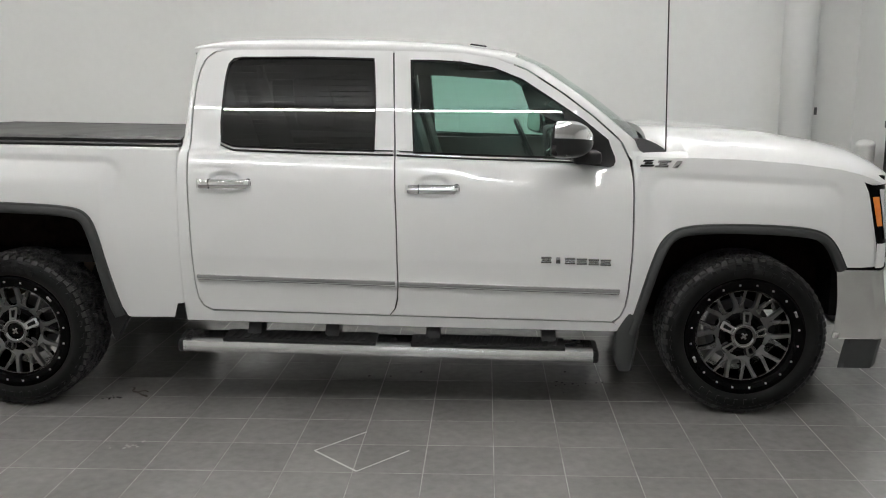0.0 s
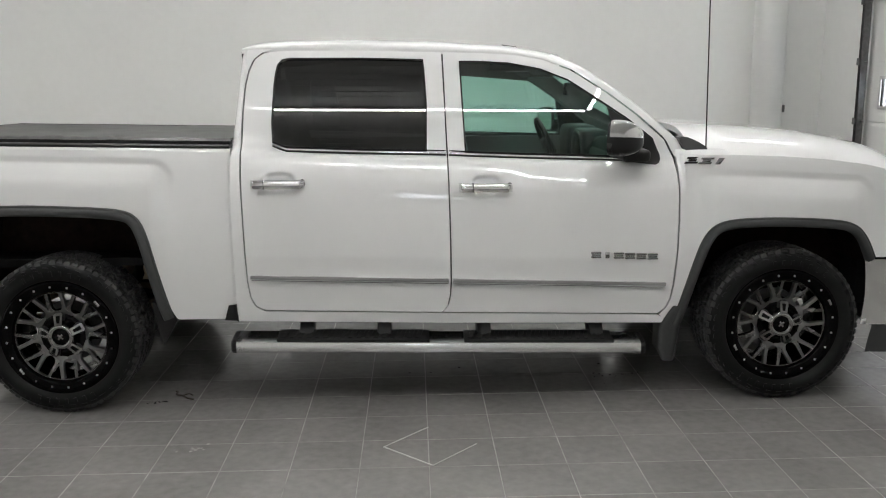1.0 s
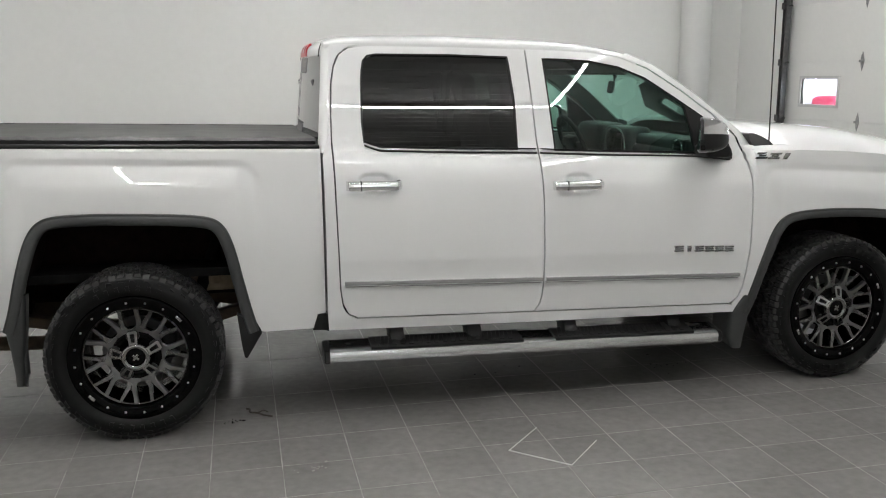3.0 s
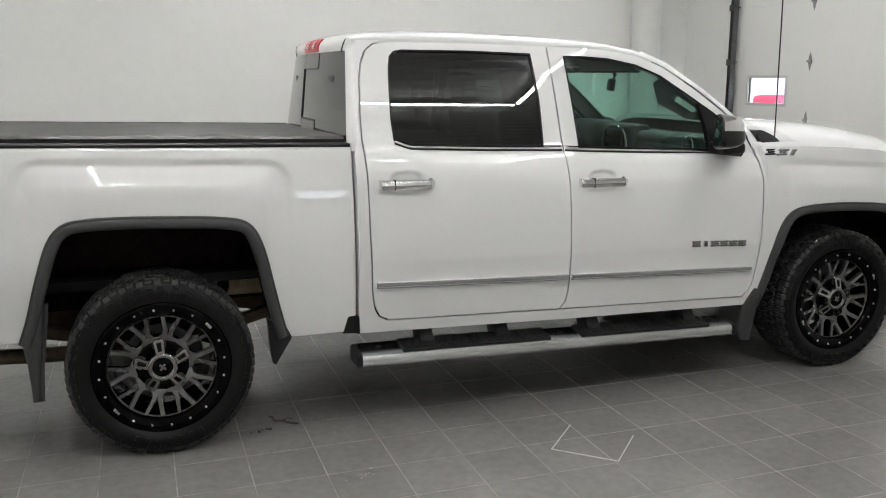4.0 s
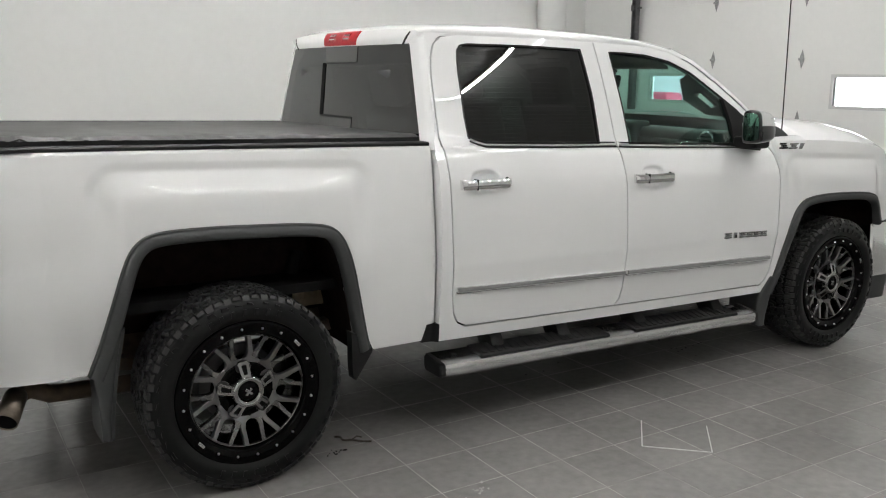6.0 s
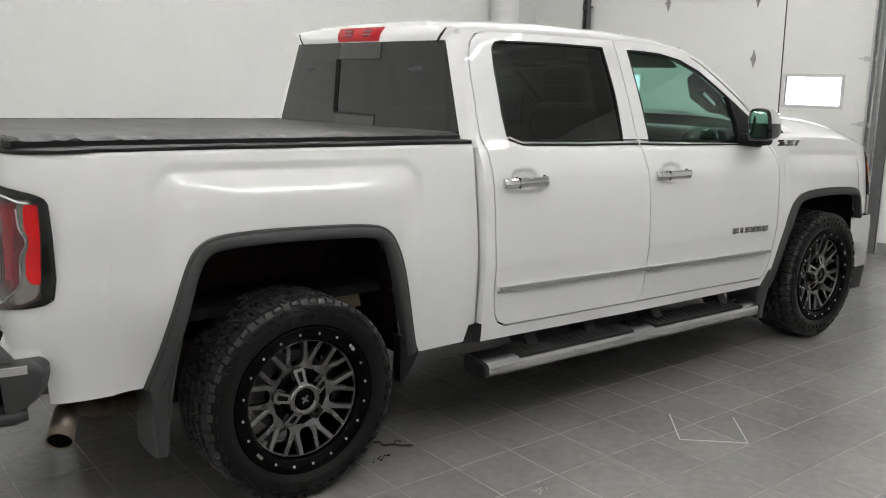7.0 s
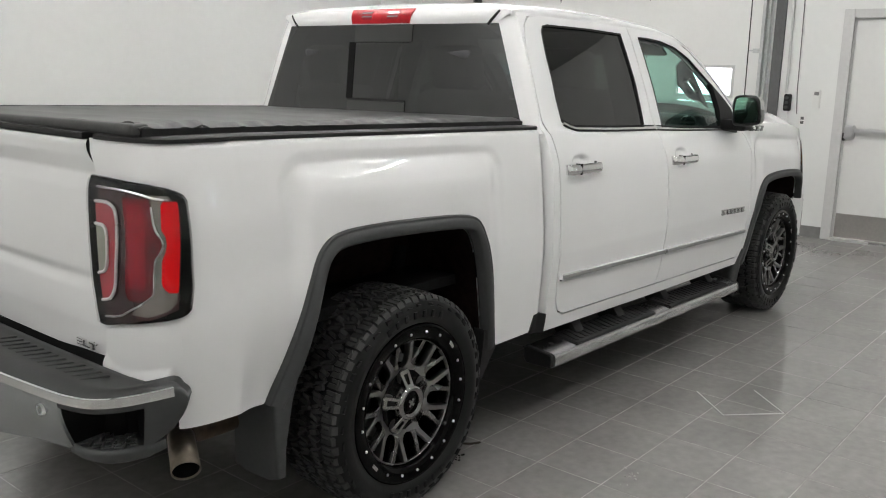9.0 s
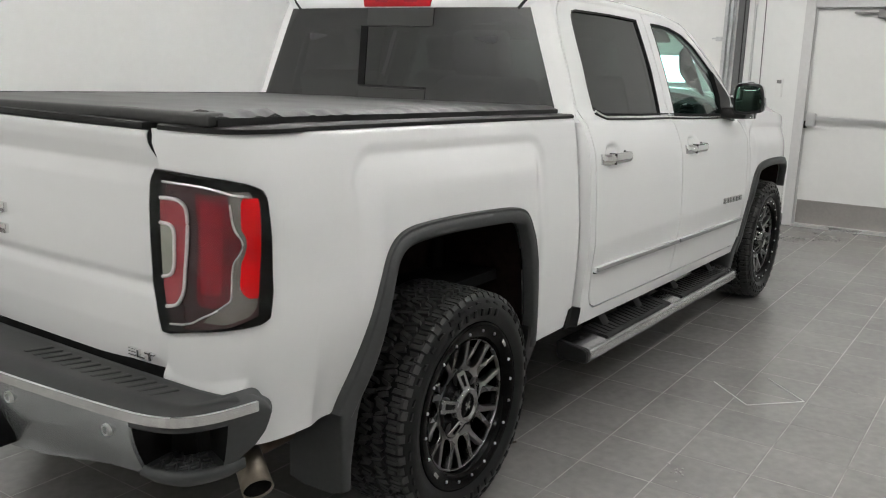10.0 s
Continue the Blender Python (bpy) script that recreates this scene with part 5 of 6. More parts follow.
def rbump(a, z, off=0.0):
    """a: 0 in the middle to 1 at the end of one side, signed."""
    i = abs(a) * 118.999
    k = int(i)
    p = HALF[k] + (HALF[k + 1] - HALF[k]) * (i - k)
    t = HALF[min(k + 3, 119)] - HALF[max(k - 3, 0)]
    n = np.array([-t[1], t[0]]) / np.linalg.norm(t)
    p = p + n * (off - 0.055 * max(0.0, min(1.0, (0.66 - z) / 0.16)) ** 1.3)
    return (p[0], math.copysign(p[1], a) if a else 0.0, z + 0.016 * max(0.0, abs(a) - 0.70) / 0.3)


_k = np.linspace(0, 1, 120)
A_POCKET = float(np.interp(0.785, HALF[:, 1], _k))
A_END = float(np.interp(-2.835, HALF[:, 0], _k))
A_STRIP = float(np.interp(-2.768, HALF[:, 0], _k))
US = np.r_[np.linspace(-1, -0.7, 36), np.linspace(-0.68, 0.68, 50), np.linspace(0.7, 1, 36)]


def between(lo, hi, n=24):
    return np.linspace(lo, hi, n)


P = []
for u in between(-A_POCKET, A_POCKET, 70):
    lo = np.interp(abs(u), [0, 0.22, 0.34, 0.50, 0.60, A_POCKET], [0.452, 0.455, 0.470, 0.500, 0.518, 0.520])
    P.append([rbump(u, lo + (0.690 - lo) * k, 0.006 * math.sin(k * math.pi)) for k in np.linspace(0, 1, 14)])
rb = sheet("rear_bumper", np.array(P), GREYCHROME, truck, (0.010, 0, 0), "grey painted rear step bumper", flip=True)
for sd in (-1, 1):
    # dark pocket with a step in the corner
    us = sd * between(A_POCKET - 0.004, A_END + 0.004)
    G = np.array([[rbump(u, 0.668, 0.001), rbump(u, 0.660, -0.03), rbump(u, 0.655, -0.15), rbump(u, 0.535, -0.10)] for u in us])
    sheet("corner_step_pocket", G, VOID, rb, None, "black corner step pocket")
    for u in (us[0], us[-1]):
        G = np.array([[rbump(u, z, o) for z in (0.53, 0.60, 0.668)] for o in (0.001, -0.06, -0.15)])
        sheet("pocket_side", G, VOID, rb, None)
    us = sd * between(A_POCKET - 0.012, A_END + 0.05, 30)
    G = []
    for k, u in enumerate(us):
        e = 0.012 * (1 - min(1, 0.25 * min(k, 29 - k)))
        G.append([rbump(u, 0.500 + e, -0.05), rbump(u, 0.494 + e, -0.010), rbump(u, 0.506 + e, 0.008), rbump(u, 0.530, 0.014 - e), rbump(u, 0.544, 0.006 - e), rbump(u, 0.546, -0.006), rbump(u, 0.541, -0.014), rbump(u, 0.541, -0.10)])
    stp = sheet("corner_step", np.array(G), FLARE, rb, None, "dark plastic corner step with raised treads")
    nub = None
    for i in range(5):
        for j in range(9):
            u = sd * (A_POCKET + 0.012 + (A_END - A_POCKET - 0.02) * (j + 0.5 * (i % 2)) / 9)
            p = rbump(u, 0.5425, -0.024 - 0.018 * i)
            if nub is None:
                bm = bmesh.new()
                add_box(bm, (-0.011, -0.0032, -0.003), (0.011, 0.0032, 0.003), 0.0015, 1)
                nub = o = part("tread_nub", bm, FLARE, stp)
            else:
                o = nub.copy()
                scene.collection.objects.link(o)
            o.matrix_basis = Matrix.Translation(p) @ Matrix.Rotation(radians(50 if (i + j) % 2 else -20), 4, "Z")
    G = []
    for u in sd * between(A_END - 0.006, 1.0, 20):
        x = rbump(u, 0.7)[0]
        lo = np.interp(x, [-2.842, -2.80, -2.762, -2.740, -2.728], [0.530, 0.552, 0.580, 0.615, 0.665])
        dn = -0.045 * (1 - math.sqrt(max(0.0, 1 - float(np.clip((x + 2.765) / 0.040, 0, 1)) ** 2)))
        G.append([rbump(u, lo + (0.690 + dn - lo) * k, 0.002) for k in np.linspace(0, 1, 12)] + [rbump(u, 0.699 + dn, -0.002), rbump(u, 0.704 + dn, -0.012), rbump(u, 0.704 + dn, -0.05)])
    sheet("bumper_end", np.array(G), FLARE, rb, (0.03, -sd * 0.03, 0), "dark plastic bumper end cap", flip=sd < 0)
    G = np.array([[rbump(u, z, o) for z, o in ((0.664, -0.012), (0.663, 0.001), (0.672, 0.003), (0.692, 0.003))] for u in sd * between(A_POCKET, A_END, 24)])
    sheet("corner_trim", G, FLARE, rb, None, "dark plastic trim over the step pocket")
q = [rbump(u, 0.694, 0.006) for u in np.r_[-between(0.62, A_STRIP, 40)[::-1], between(-0.60, 0.60, 40), between(0.62, A_STRIP, 40)]]
sweep("chrome_edge", q, [(-0.004, -0.013), (0.004, -0.013), (0.009, -0.006), (0.009, 0.005), (0.004, 0.012), (-0.004, 0.012)], CHROME, rb, label="bright chrome edge strip")


def pad_z(k, corner_lift):
    """Height of the step pad from its outer edge (0) to the gate (1)."""
    return 0.690 + corner_lift + 0.026 * math.sin(min(1.0, k * 4.0) * math.pi / 2) - 0.010 * sstep(0.15, 0.7, k) - 0.045 * sstep(0.72, 0.92, k)


rows = []
for u in [q for q in US if rbump(q, 0.69)[0] < -2.775]:
    p = rbump(u, 0.691, -0.001)
    f = (-2.72, math.copysign(min(abs(p[1]), 0.90 + 0.5 * max(0, abs(p[1]) - 0.96)), u))
    rows.append([(p[0] * (1 - k) + f[0] * k, p[1] * (1 - k) + f[1] * k, 0.690 + (pad_z(k, p[2] - 0.690) - 0.690 - (p[2] - 0.690)) * float(sstep(0.02, 0.16, f[0] - p[0])) + p[2] - 0.690) for k in np.linspace(0, 1, 22) ** 1.5])
pad = sheet("step_pad", np.array(rows), PAD, rb, (0, 0, -0.006), "ribbed black rubber step pad", flip=True)
rib = None
for k in range(36):
    y = -0.77 + 0.044 * k
    if abs(y) > 0.2:
        if rib is None:
            bm = bmesh.new()
            add_box(bm, (-0.040, -0.010, -0.004), (0.040, 0.010, 0.004), 0.0038, 3)
            rib = o = part("rib", bm, PAD, pad)
        else:
            o = rib.copy()
            scene.collection.objects.link(o)
        o.matrix_basis = pose(-2.862 - 0.012 * (abs(y) < 0.6), y, 0.7095, 0, 3, -9 if y < 0 else 9)
for y in (-0.341, -0.714, 0.341, 0.714):
    x = float(np.interp(abs(y), HALF[:, 1], HALF[:, 0])) - 0.003
    m = Matrix.Translation((x, y, 0.641)) @ Matrix.Rotation(radians(-90), 4, "Y")
    bm = bmesh.new()
    bmesh.ops.create_cone(bm, cap_ends=True, segments=24, radius1=0.017, radius2=0.015, depth=0.010, matrix=m)
    sn = part("parking_sensor", bm, ALU, rb, "round silver parking sensor")
    bm = bmesh.new()
    bmesh.ops.create_cone(bm, cap_ends=True, segments=20, radius1=0.010, radius2=0.010, depth=0.012, matrix=m)
    part("sensor_face", bm, GREYCHROME, sn)
# solid near-black box in place of the shaded hollow round the plate
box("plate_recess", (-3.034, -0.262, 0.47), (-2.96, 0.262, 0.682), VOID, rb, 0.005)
box("under_gate_trim", (-2.752, -0.75, 0.55), (-2.705, 0.75, 0.71), VOID, truck, 0.01)

# ---- mirrors ----
_q = np.array([(0.976, 1.262), (1.183, 1.284), (1.155, 1.446), (0.981, 1.446)])
HEAD = closed_round([p for i in range(4) for p in (_q[i] * 0.68 + _q[i - 1] * 0.32, _q[i] * 0.90 + _q[i - 1] * 0.05 + _q[(i + 1) % 4] * 0.05, _q[i] * 0.68 + _q[(i + 1) % 4] * 0.32)], 2)
HMID = HEAD.mean(0)


def head_ring(s, grow=1.0):
    """Outline of the mirror head at s from its glass (0) to its nose (1)."""
    k = (1 - 0.92 * s ** 3.2) ** 0.5 * grow
    c = HMID + np.array([-0.02 * s, -0.006 * s])
    return [(0.902 + 0.158 * s - 0.46 * (y - 1.08) * (1 - s) ** 1.5, y, z) for y, z in c + (HEAD - HMID) * k]


for sd in (-1, 1):
    ss = [0, 0.03, 0.1, 0.25, 0.4, 0.55, 0.7, 0.82, 0.9, 0.95, 0.98, 1.0]
    n = len(HEAD)
    vs = [(x, sd * y, z) for s in ss for x, y, z in head_ring(s, 0.96 if s == 0 else 1.0)]
    fs = [(i * n + j, i * n + (j + 1) % n, (i + 1) * n + (j + 1) % n, (i + 1) * n + j) for i in range(len(ss) - 1) for j in range(n)]
    fs += [tuple(range(n)), tuple((len(ss) - 1) * n + j for j in range(n))]
    bm = bmesh.new()
    bv = [bm.verts.new(v) for v in vs]
    for f in fs:
        bm.faces.new([bv[i] for i in f])
    mr = part("door_mirror", bm, GLOSSPLASTIC, truck, "door mirror with chrome cap", angle=75)
    top = [j for j in range(n) if HEAD[j][1] > 1.362]
    top.sort(key=lambda j: math.atan2(HEAD[j][1] - 1.33, HEAD[j][0] - HMID[0]))
    G = np.array([[(x, sd * y, z) for x, y, z in [head_ring(s, 1.025)[j] for j in top]] for s in (0.06, 0.12, 0.25, 0.4, 0.55, 0.68, 0.8, 0.88, 0.93, 0.965)])
    sheet("chrome_cap", G, CHROME, mr, (0, -sd * 0.004, -0.004), "chrome mirror cap")
    ks = (0.84, 0.70, 0.5, 0.3, 0.05)
    vs = [(x - 0.003 - 0.0022 * (1 - (k / 0.84) ** 2), sd * y, z) for k in ks for x, y, z in head_ring(0, k)]
    fs = [(i * n + j, i * n + (j + 1) % n, (i + 1) * n + (j + 1) % n, (i + 1) * n + j) for i in range(len(ks) - 1) for j in range(n)]
    fs.append(tuple((len(ks) - 1) * n + j for j in range(n)))
    mesh("mirror_glass", vs, fs, MIRROR, mr, True, "slightly convex mirror glass")
    bm = bmesh.new()
    add_box(bm, (0.975, min(sd * 0.89, sd * 1.045), 1.238), (1.110, max(sd * 0.89, sd * 1.045), 1.300), 0.026, 4)
    part("mirror_arm", bm, BLACK, mr)
    panel("mirror_sail", [(0.985, 1.236), (1.160, 1.216)], [(0.935, 1.500), (0.965, 1.478)], [(0.985, 1.236), (0.964, 1.37), (0.935, 1.500)], [(1.160, 1.216), (1.186, 1.226), (1.192, 1.254), (1.158, 1.337), (1.105, 1.386), (1.03, 1.437), (0.965, 1.478)], 10, 18, sd, BLACK, mr, 0.013, 0.03)

# ---- running boards ----
def board_z(x):
    return 0.3225 - 0.021 * x


for sd in (-1, 1):
    prof = [(-0.074, -0.012), (-0.074, 0.034), (-0.064, 0.044), (0.058, 0.029), (0.072, 0.022), (0.077, 0.008), (0.077, -0.022), (0.066, -0.033), (-0.060, -0.033)]
    prof = prof if sd < 0 else [(-a, b) for a, b in prof][::-1]
    q = [(x, sd * 0.975, board_z(x)) for x in np.linspace(-0.945, 1.09, 12)]
    rbd = sweep("running_board", q, prof, SATIN, truck, label="polished running board with black step pads")
    for x0, x1, x2 in ((-0.972, -0.965, -0.9455), (1.117, 1.110, 1.0905)):
        q = [(x, sd * 0.975, board_z(x)) for x in ((x0, x1, x2) if x0 < x2 else (x2, x1, x0))]
        sc = (0.90, 1.0, 1.01) if x0 < x2 else (1.01, 1.0, 0.90)
        vs, fs, k = [], [], len(prof)
        for (px, py, pz), c in zip(q, sc):
            vs += [(px, py + a * c * -1.0, pz + b * c) for a, b in prof]
        for i in range(2):
            fs += [(i * k + j, i * k + (j + 1) % k, (i + 1) * k + (j + 1) % k, (i + 1) * k + j) for j in range(k)]
        fs += [tuple(range(k)), tuple(range(2 * k, 3 * k))[::-1]]
        mesh("end_cap", vs, fs, BLACK, rbd, False, "black plastic end cap")
    for x0, x1 in ((-0.745, 0.02), (0.195, 0.955)):
        q = [(x, sd * 0.975, board_z(x) + 0.0335) for x in (x0, x0 + 0.02, x1 - 0.02, x1)]
        pr = [(-0.066, 0.0110), (0.064, -0.0060), (0.064, 0.0015), (0.058, 0.0045), (-0.064, 0.0190)]
        pad = sweep("step_pad", q, pr if sd < 0 else [(-a, b) for a, b in pr][::-1], BLACK, rbd, label="ribbed black step pad")
        rib = None
        for k in range(int((x1 - x0 - 0.04) / 0.042)):
            x = x0 + 0.04 + 0.042 * k
            if rib is None:
                bm = bmesh.new()
                add_box(bm, (-0.012, -0.052, -0.002), (0.012, 0.052, 0.004), 0.002, 1)
                rib = part("rib", bm, BLACK, pad)
                o = rib
            else:
                o = rib.copy()
                scene.collection.objects.link(o)
            o.matrix_basis = pose(x, sd * 0.970, board_z(x) + 0.0455, 0, 1.2, 12 * sd) @ Matrix.Rotation(radians(-6.8 * sd), 4, "X")
    for x in (-0.85, 0.105, 1.03):
        bm = bmesh.new()
        bmesh.ops.create_cone(bm, cap_ends=True, segments=14, radius1=0.012, radius2=0.012, depth=0.003, matrix=Matrix.Translation((x, sd * 0.965, board_z(x) + 0.0375)) @ Matrix.Rotation(radians(-6.8 * sd), 4, "X"))
        part("plug", bm, BLACK, rbd)
    for x in (-0.605, -0.21, 0.30, 0.88):
        bm = bmesh.new()
        add_box(bm, (x - 0.036, min(sd * 0.80, sd * 0.93), board_z(x) + 0.02), (x + 0.036, max(sd * 0.80, sd * 0.93), board_z(x) + 0.115), 0.012)
        for v in bm.verts:
            v.co.y += sd * 0.06 * (0.1 - (v.co.z - board_z(x))) / 0.08
        part("bracket", bm, BLACK, rbd, "black mounting bracket")

# ---- mud flaps, bed corner cladding ----
for sd in (-1, 1):
    # rear flap: broad rear face that turns round the corner into the flare
    G = []
    def flap_section(z):
        xr = np.interp(z, [0.25, 0.33, 0.45, 0.525, 0.60, 0.66, 0.81], [-2.354, -2.356, -2.364, -2.376, -2.351, -2.334, -2.299])
        xf = np.interp(z, [0.25, 0.37, 0.50, 0.70], [-2.325, -2.318, -2.302, -2.273])
        Y = float(wide(xr, z)) + 0.0225 + 0.012 * float(sstep(0.98, 0.50, z))
        return resample(rounded([(-2.353, 0.70), (xr + 0.006, Y - 0.05), (xr, Y - 0.010), (xr + 0.006, Y), (xf, Y), (xf + 0.004, Y - 0.03)], 2), 30)
    for c in range(30):
        col = []
        zb = np.interp(flap_section(0.30)[c][1], [0.70, 0.76, 0.87, 0.98, 1.02], [0.262, 0.248, 0.250, 0.295, 0.340])
        for v in np.linspace(0, 1, 24):
            z = zb + (0.71 - zb) * v
            x, y = flap_section(z)[c]
            col.append((x, sd * y, z))
        G.append(col)
    sheet("mud_flap", np.array(G), FLARE, truck, (0.012, 0, 0), "dark grey plastic mud flap behind the rear wheel", flip=sd < 0)
    G = []
    for c in range(22):
        col = []
        for v in np.linspace(0, 1, 16):
            z0 = 0.20 + 0.30 * v
            xr = np.interp(z0, [0.20, 0.26, 0.40, 0.46, 0.50], [1.225, 1.200, 1.205, 1.235, 1.262])
            xf = np.interp(z0, [0.20, 0.30, 0.42, 0.50], [1.285, 1.300, 1.312, 1.325])
            Y = float(wide(1.27, z0)) + 0.012
            x, y = resample(rounded([(1.235, 0.74), (xr + 0.004, Y - 0.05), (xr, Y - 0.012), (xr + 0.008, Y), (xf, Y), (xf + 0.003, Y - 0.03)], 2), 22)[c]
            zb = np.interp(y, [0.74, 0.85, 0.97], [0.225, 0.215, 0.200])
            col.append((x, sd * y, zb + (0.50 - zb) * v))
        G.append(col)
    sheet("mud_flap", np.array(G), FLARE, truck, (0.010, 0, 0), "dark grey plastic mud flap behind the front wheel", flip=sd > 0)
    panel("mud_guard", [(-1.340, 0.342), (-1.328, 0.334)], [(-1.365, 0.56), (-1.285, 0.53)], [(-1.340, 0.342), (-1.350, 0.408), (-1.365, 0.56)], [(-1.328, 0.334), (-1.252, 0.462), (-1.285, 0.53)], 8, 12, sd, BLACK, truck, 0.006, 0.05, "black plastic guard before the rear wheel")
    panel("corner_guard", [(-1.015, 0.455), (-0.94, 0.452)], [(-0.99, 0.535), (-0.945, 0.54)], [(-1.015, 0.455), (-0.99, 0.535)], [(-0.94, 0.452), (-0.945, 0.54)], 5, 5, sd, BLACK, truck, 0.006, 0.06, "black plastic bed corner guard")

# ---- chrome badge shapes on door and fender ----
def badge(x0, z0, glyphs, w, h, gap, parent_name, lean=0.0):
    holder = [o for o in truck.children if o.name.startswith(parent_name)][0]
    for k, g in enumerate(glyphs):
        bm = bmesh.new()
        for a, b, c, d in g:
            xa, xb = x0 + k * (w + gap) + a * w, x0 + k * (w + gap) + c * w
            za, zb = z0 + b * h - 0.005 * k * 0.5, z0 + d * h - 0.005 * k * 0.5
            y = -wide((xa + xb) / 2, (za + zb) / 2)
            add_box(bm, (xa, y - 0.009, za), (xb, y + 0.004, zb), 0.0012)
        for v in bm.verts:
            v.co.x += lean * (v.co.z - z0)
        part("badge_bar", bm, BLACK if lean and k < 1 else DARKCHROME, holder, "grey chrome badge shape")


BAR = [(0, 0.0, 1, 0.30), (0.05, 0.38, 0.95, 0.64), (0, 0.72, 1, 1.0)]
NARROW = [(0.3, 0, 0.7, 1)]
badge(0.832, 0.762, [BAR, NARROW, BAR, BAR, BAR, BAR], 0.050, 0.030, 0.007, "front_door")
SLANT = [(0, 0, 1, 0.30), (0.2, 0.34, 0.8, 0.66), (0, 0.70, 1, 1)]
badge(1.300, 1.222, [SLANT, SLANT, NARROW], 0.062, 0.032, 0.006, "front_fender", 0.7)

# ---- wheels ----
R_T, W_T = 0.397, 0.285


def wheel_at(x, side, first=None):
    m = pose(x, side * 0.882, R_T + 0.001, 0, 9 if x > 0 else -6, 0 if side < 0 else 180)
    if first:
        return copy_thing(first, m)
    # local frame: outer face towards -y
    w = lathe("wheel", [(0.262, -0.120), (0.268, -0.128), (0.262, -0.130), (0.250, -0.118), (0.232, -0.095), (0.225, -0.06), (0.215, -0.02), (0.215, 0.10), (0.262, 0.12)], GLOSSBLACK, truck, 72, "black alloy wheel with machined spokes and all terrain tyre")
    w.matrix_basis = m
    tyre = lathe("tyre", [(0.258, 0.125), (0.262, 0.138), (0.300, 0.146), (0.345, 0.146), (0.376, 0.136), (0.384, 0.120), (0.384, 0.09), (0.385, 0.0), (0.384, -0.09), (0.384, -0.120), (0.379, -0.132),
                          (0.372, -0.140), (0.368, -0.143), (0.350, -0.147), (0.344, -0.150), (0.322, -0.151), (0.316, -0.148), (0.298, -0.144), (0.293, -0.137), (0.28, -0.128), (0.258, -0.120)], RUBBER, w, 96, "black all terrain tyre")
    # tread lugs in five staggered rows with shoulder blocks
    rng = random.Random(4)
    verts, faces = [], []
    N = 66

    def block(a0, a1, y0, y1, r0, r1, sk, sl=0.0):
        b = len(verts)
        for r, g in ((r0, 0.0), (r1, 0.07)):
            for a, y in ((a0 - sl, y0), (a1 - sl, y0 + sk), (a1 + sl, y1 + sk), (a0 + sl, y1)):
                am, ym = (a0 + a1) / 2, (y0 + y1) / 2
                aa, yy = a + (am - a) * g, y + (ym - y) * g
                verts.append((r * math.cos(aa), yy, r * math.sin(aa)))
        for q in ((4, 5, 6, 7), (0, 1, 5, 4), (1, 2, 6, 5), (2, 3, 7, 6), (3, 0, 4, 7)):
            faces.append(tuple(b + i for i in q))
    for i in range(N):
        st = 2 * math.pi / N
        a = i * st
        for k, (y0, y1) in enumerate(((-0.126, -0.085), (-0.074, -0.032), (-0.021, 0.021), (0.032, 0.074), (0.085, 0.126))):
            o = (0.5 * st if k % 2 else 0.0) + rng.uniform(-0.08, 0.08) * st
            top = R_T - (0.004 if k in (0, 4) else 0.0)
            sk = rng.choice((0.005, 0.008)) * (1 if k % 2 else -1)
            cut = rng.uniform(0.34, 0.46)
            sl = (0.0, 0.17, -0.13, 0.17, 0.0)[k] * st * (1 if i % 2 else -1) if k else 0.0
            block(a + o + 0.02 * st, a + o + (cut - 0.04) * st, y0, y1 - rng.choice((0.0, 0.008)), 0.380, top, sk, sl)
            block(a + o + (cut + 0.05) * st, a + o + 0.89 * st, y0 + rng.choice((0.0, 0.010)), y1, 0.380, top - 0.001, -sk, sl * rng.uniform(0.6, 1.1))
        # shoulder lugs on the side wall
        for s in (-1, 1):
            long = i % 2
            b = len(verts)
            for r, y in ((0.3915, 0.121), (0.390, 0.133), (0.372 if long else 0.380, 0.1440 if long else 0.1415)):
                for aa in (a + 0.06 * st, a + 0.82 * st):
                    verts.append((r * math.cos(aa), s * y, r * math.sin(aa)))
            for aa in (a + 0.06 * st, a + 0.82 * st):
                verts.append((0.376 * math.cos(aa), s * 0.120, 0.376 * math.sin(aa)))
            faces += [(b, b + 1, b + 3, b + 2), (b + 2, b + 3, b + 5, b + 4), (b, b + 2, b + 4, b + 6), (b + 1, b + 7, b + 5, b + 3), (b + 4, b + 5, b + 7, b + 6)]
    mesh("tread", verts, faces, TREAD, w, False, "deep tread blocks")
    # raised wavy blocks round the side wall
    verts, faces = [], []
    for i in range(40):
        a = 2 * math.pi * (i + rng.uniform(-0.15, 0.15)) / 40
        r0, r1, wd = rng.choice((0.349, 0.353)), rng.choice((0.362, 0.366, 0.369)), rng.uniform(0.04, 0.06)
        b = len(verts)
        for y, g in ((-0.142, 0.0), (-0.1505, 0.2)):
            for r, t in ((r0, -wd), (r0 + 0.003, wd), (r1, wd * 0.8), (r1 - 0.004, -wd * 0.6)):
                rr, tt = r + ((r0 + r1) / 2 - r) * g, a + t * (1 - g)
                verts.append((rr * math.cos(tt), y, rr * math.sin(tt)))
        for q in ((4, 5, 6, 7), (0, 1, 5, 4), (1, 2, 6, 5), (2, 3, 7, 6), (3, 0, 4, 7)):
            faces.append(tuple(b + k for k in q))
    mesh("side_wall_relief", verts, faces, RUBBER, w, False, "raised relief on the side wall")["kind"] = "stuff"
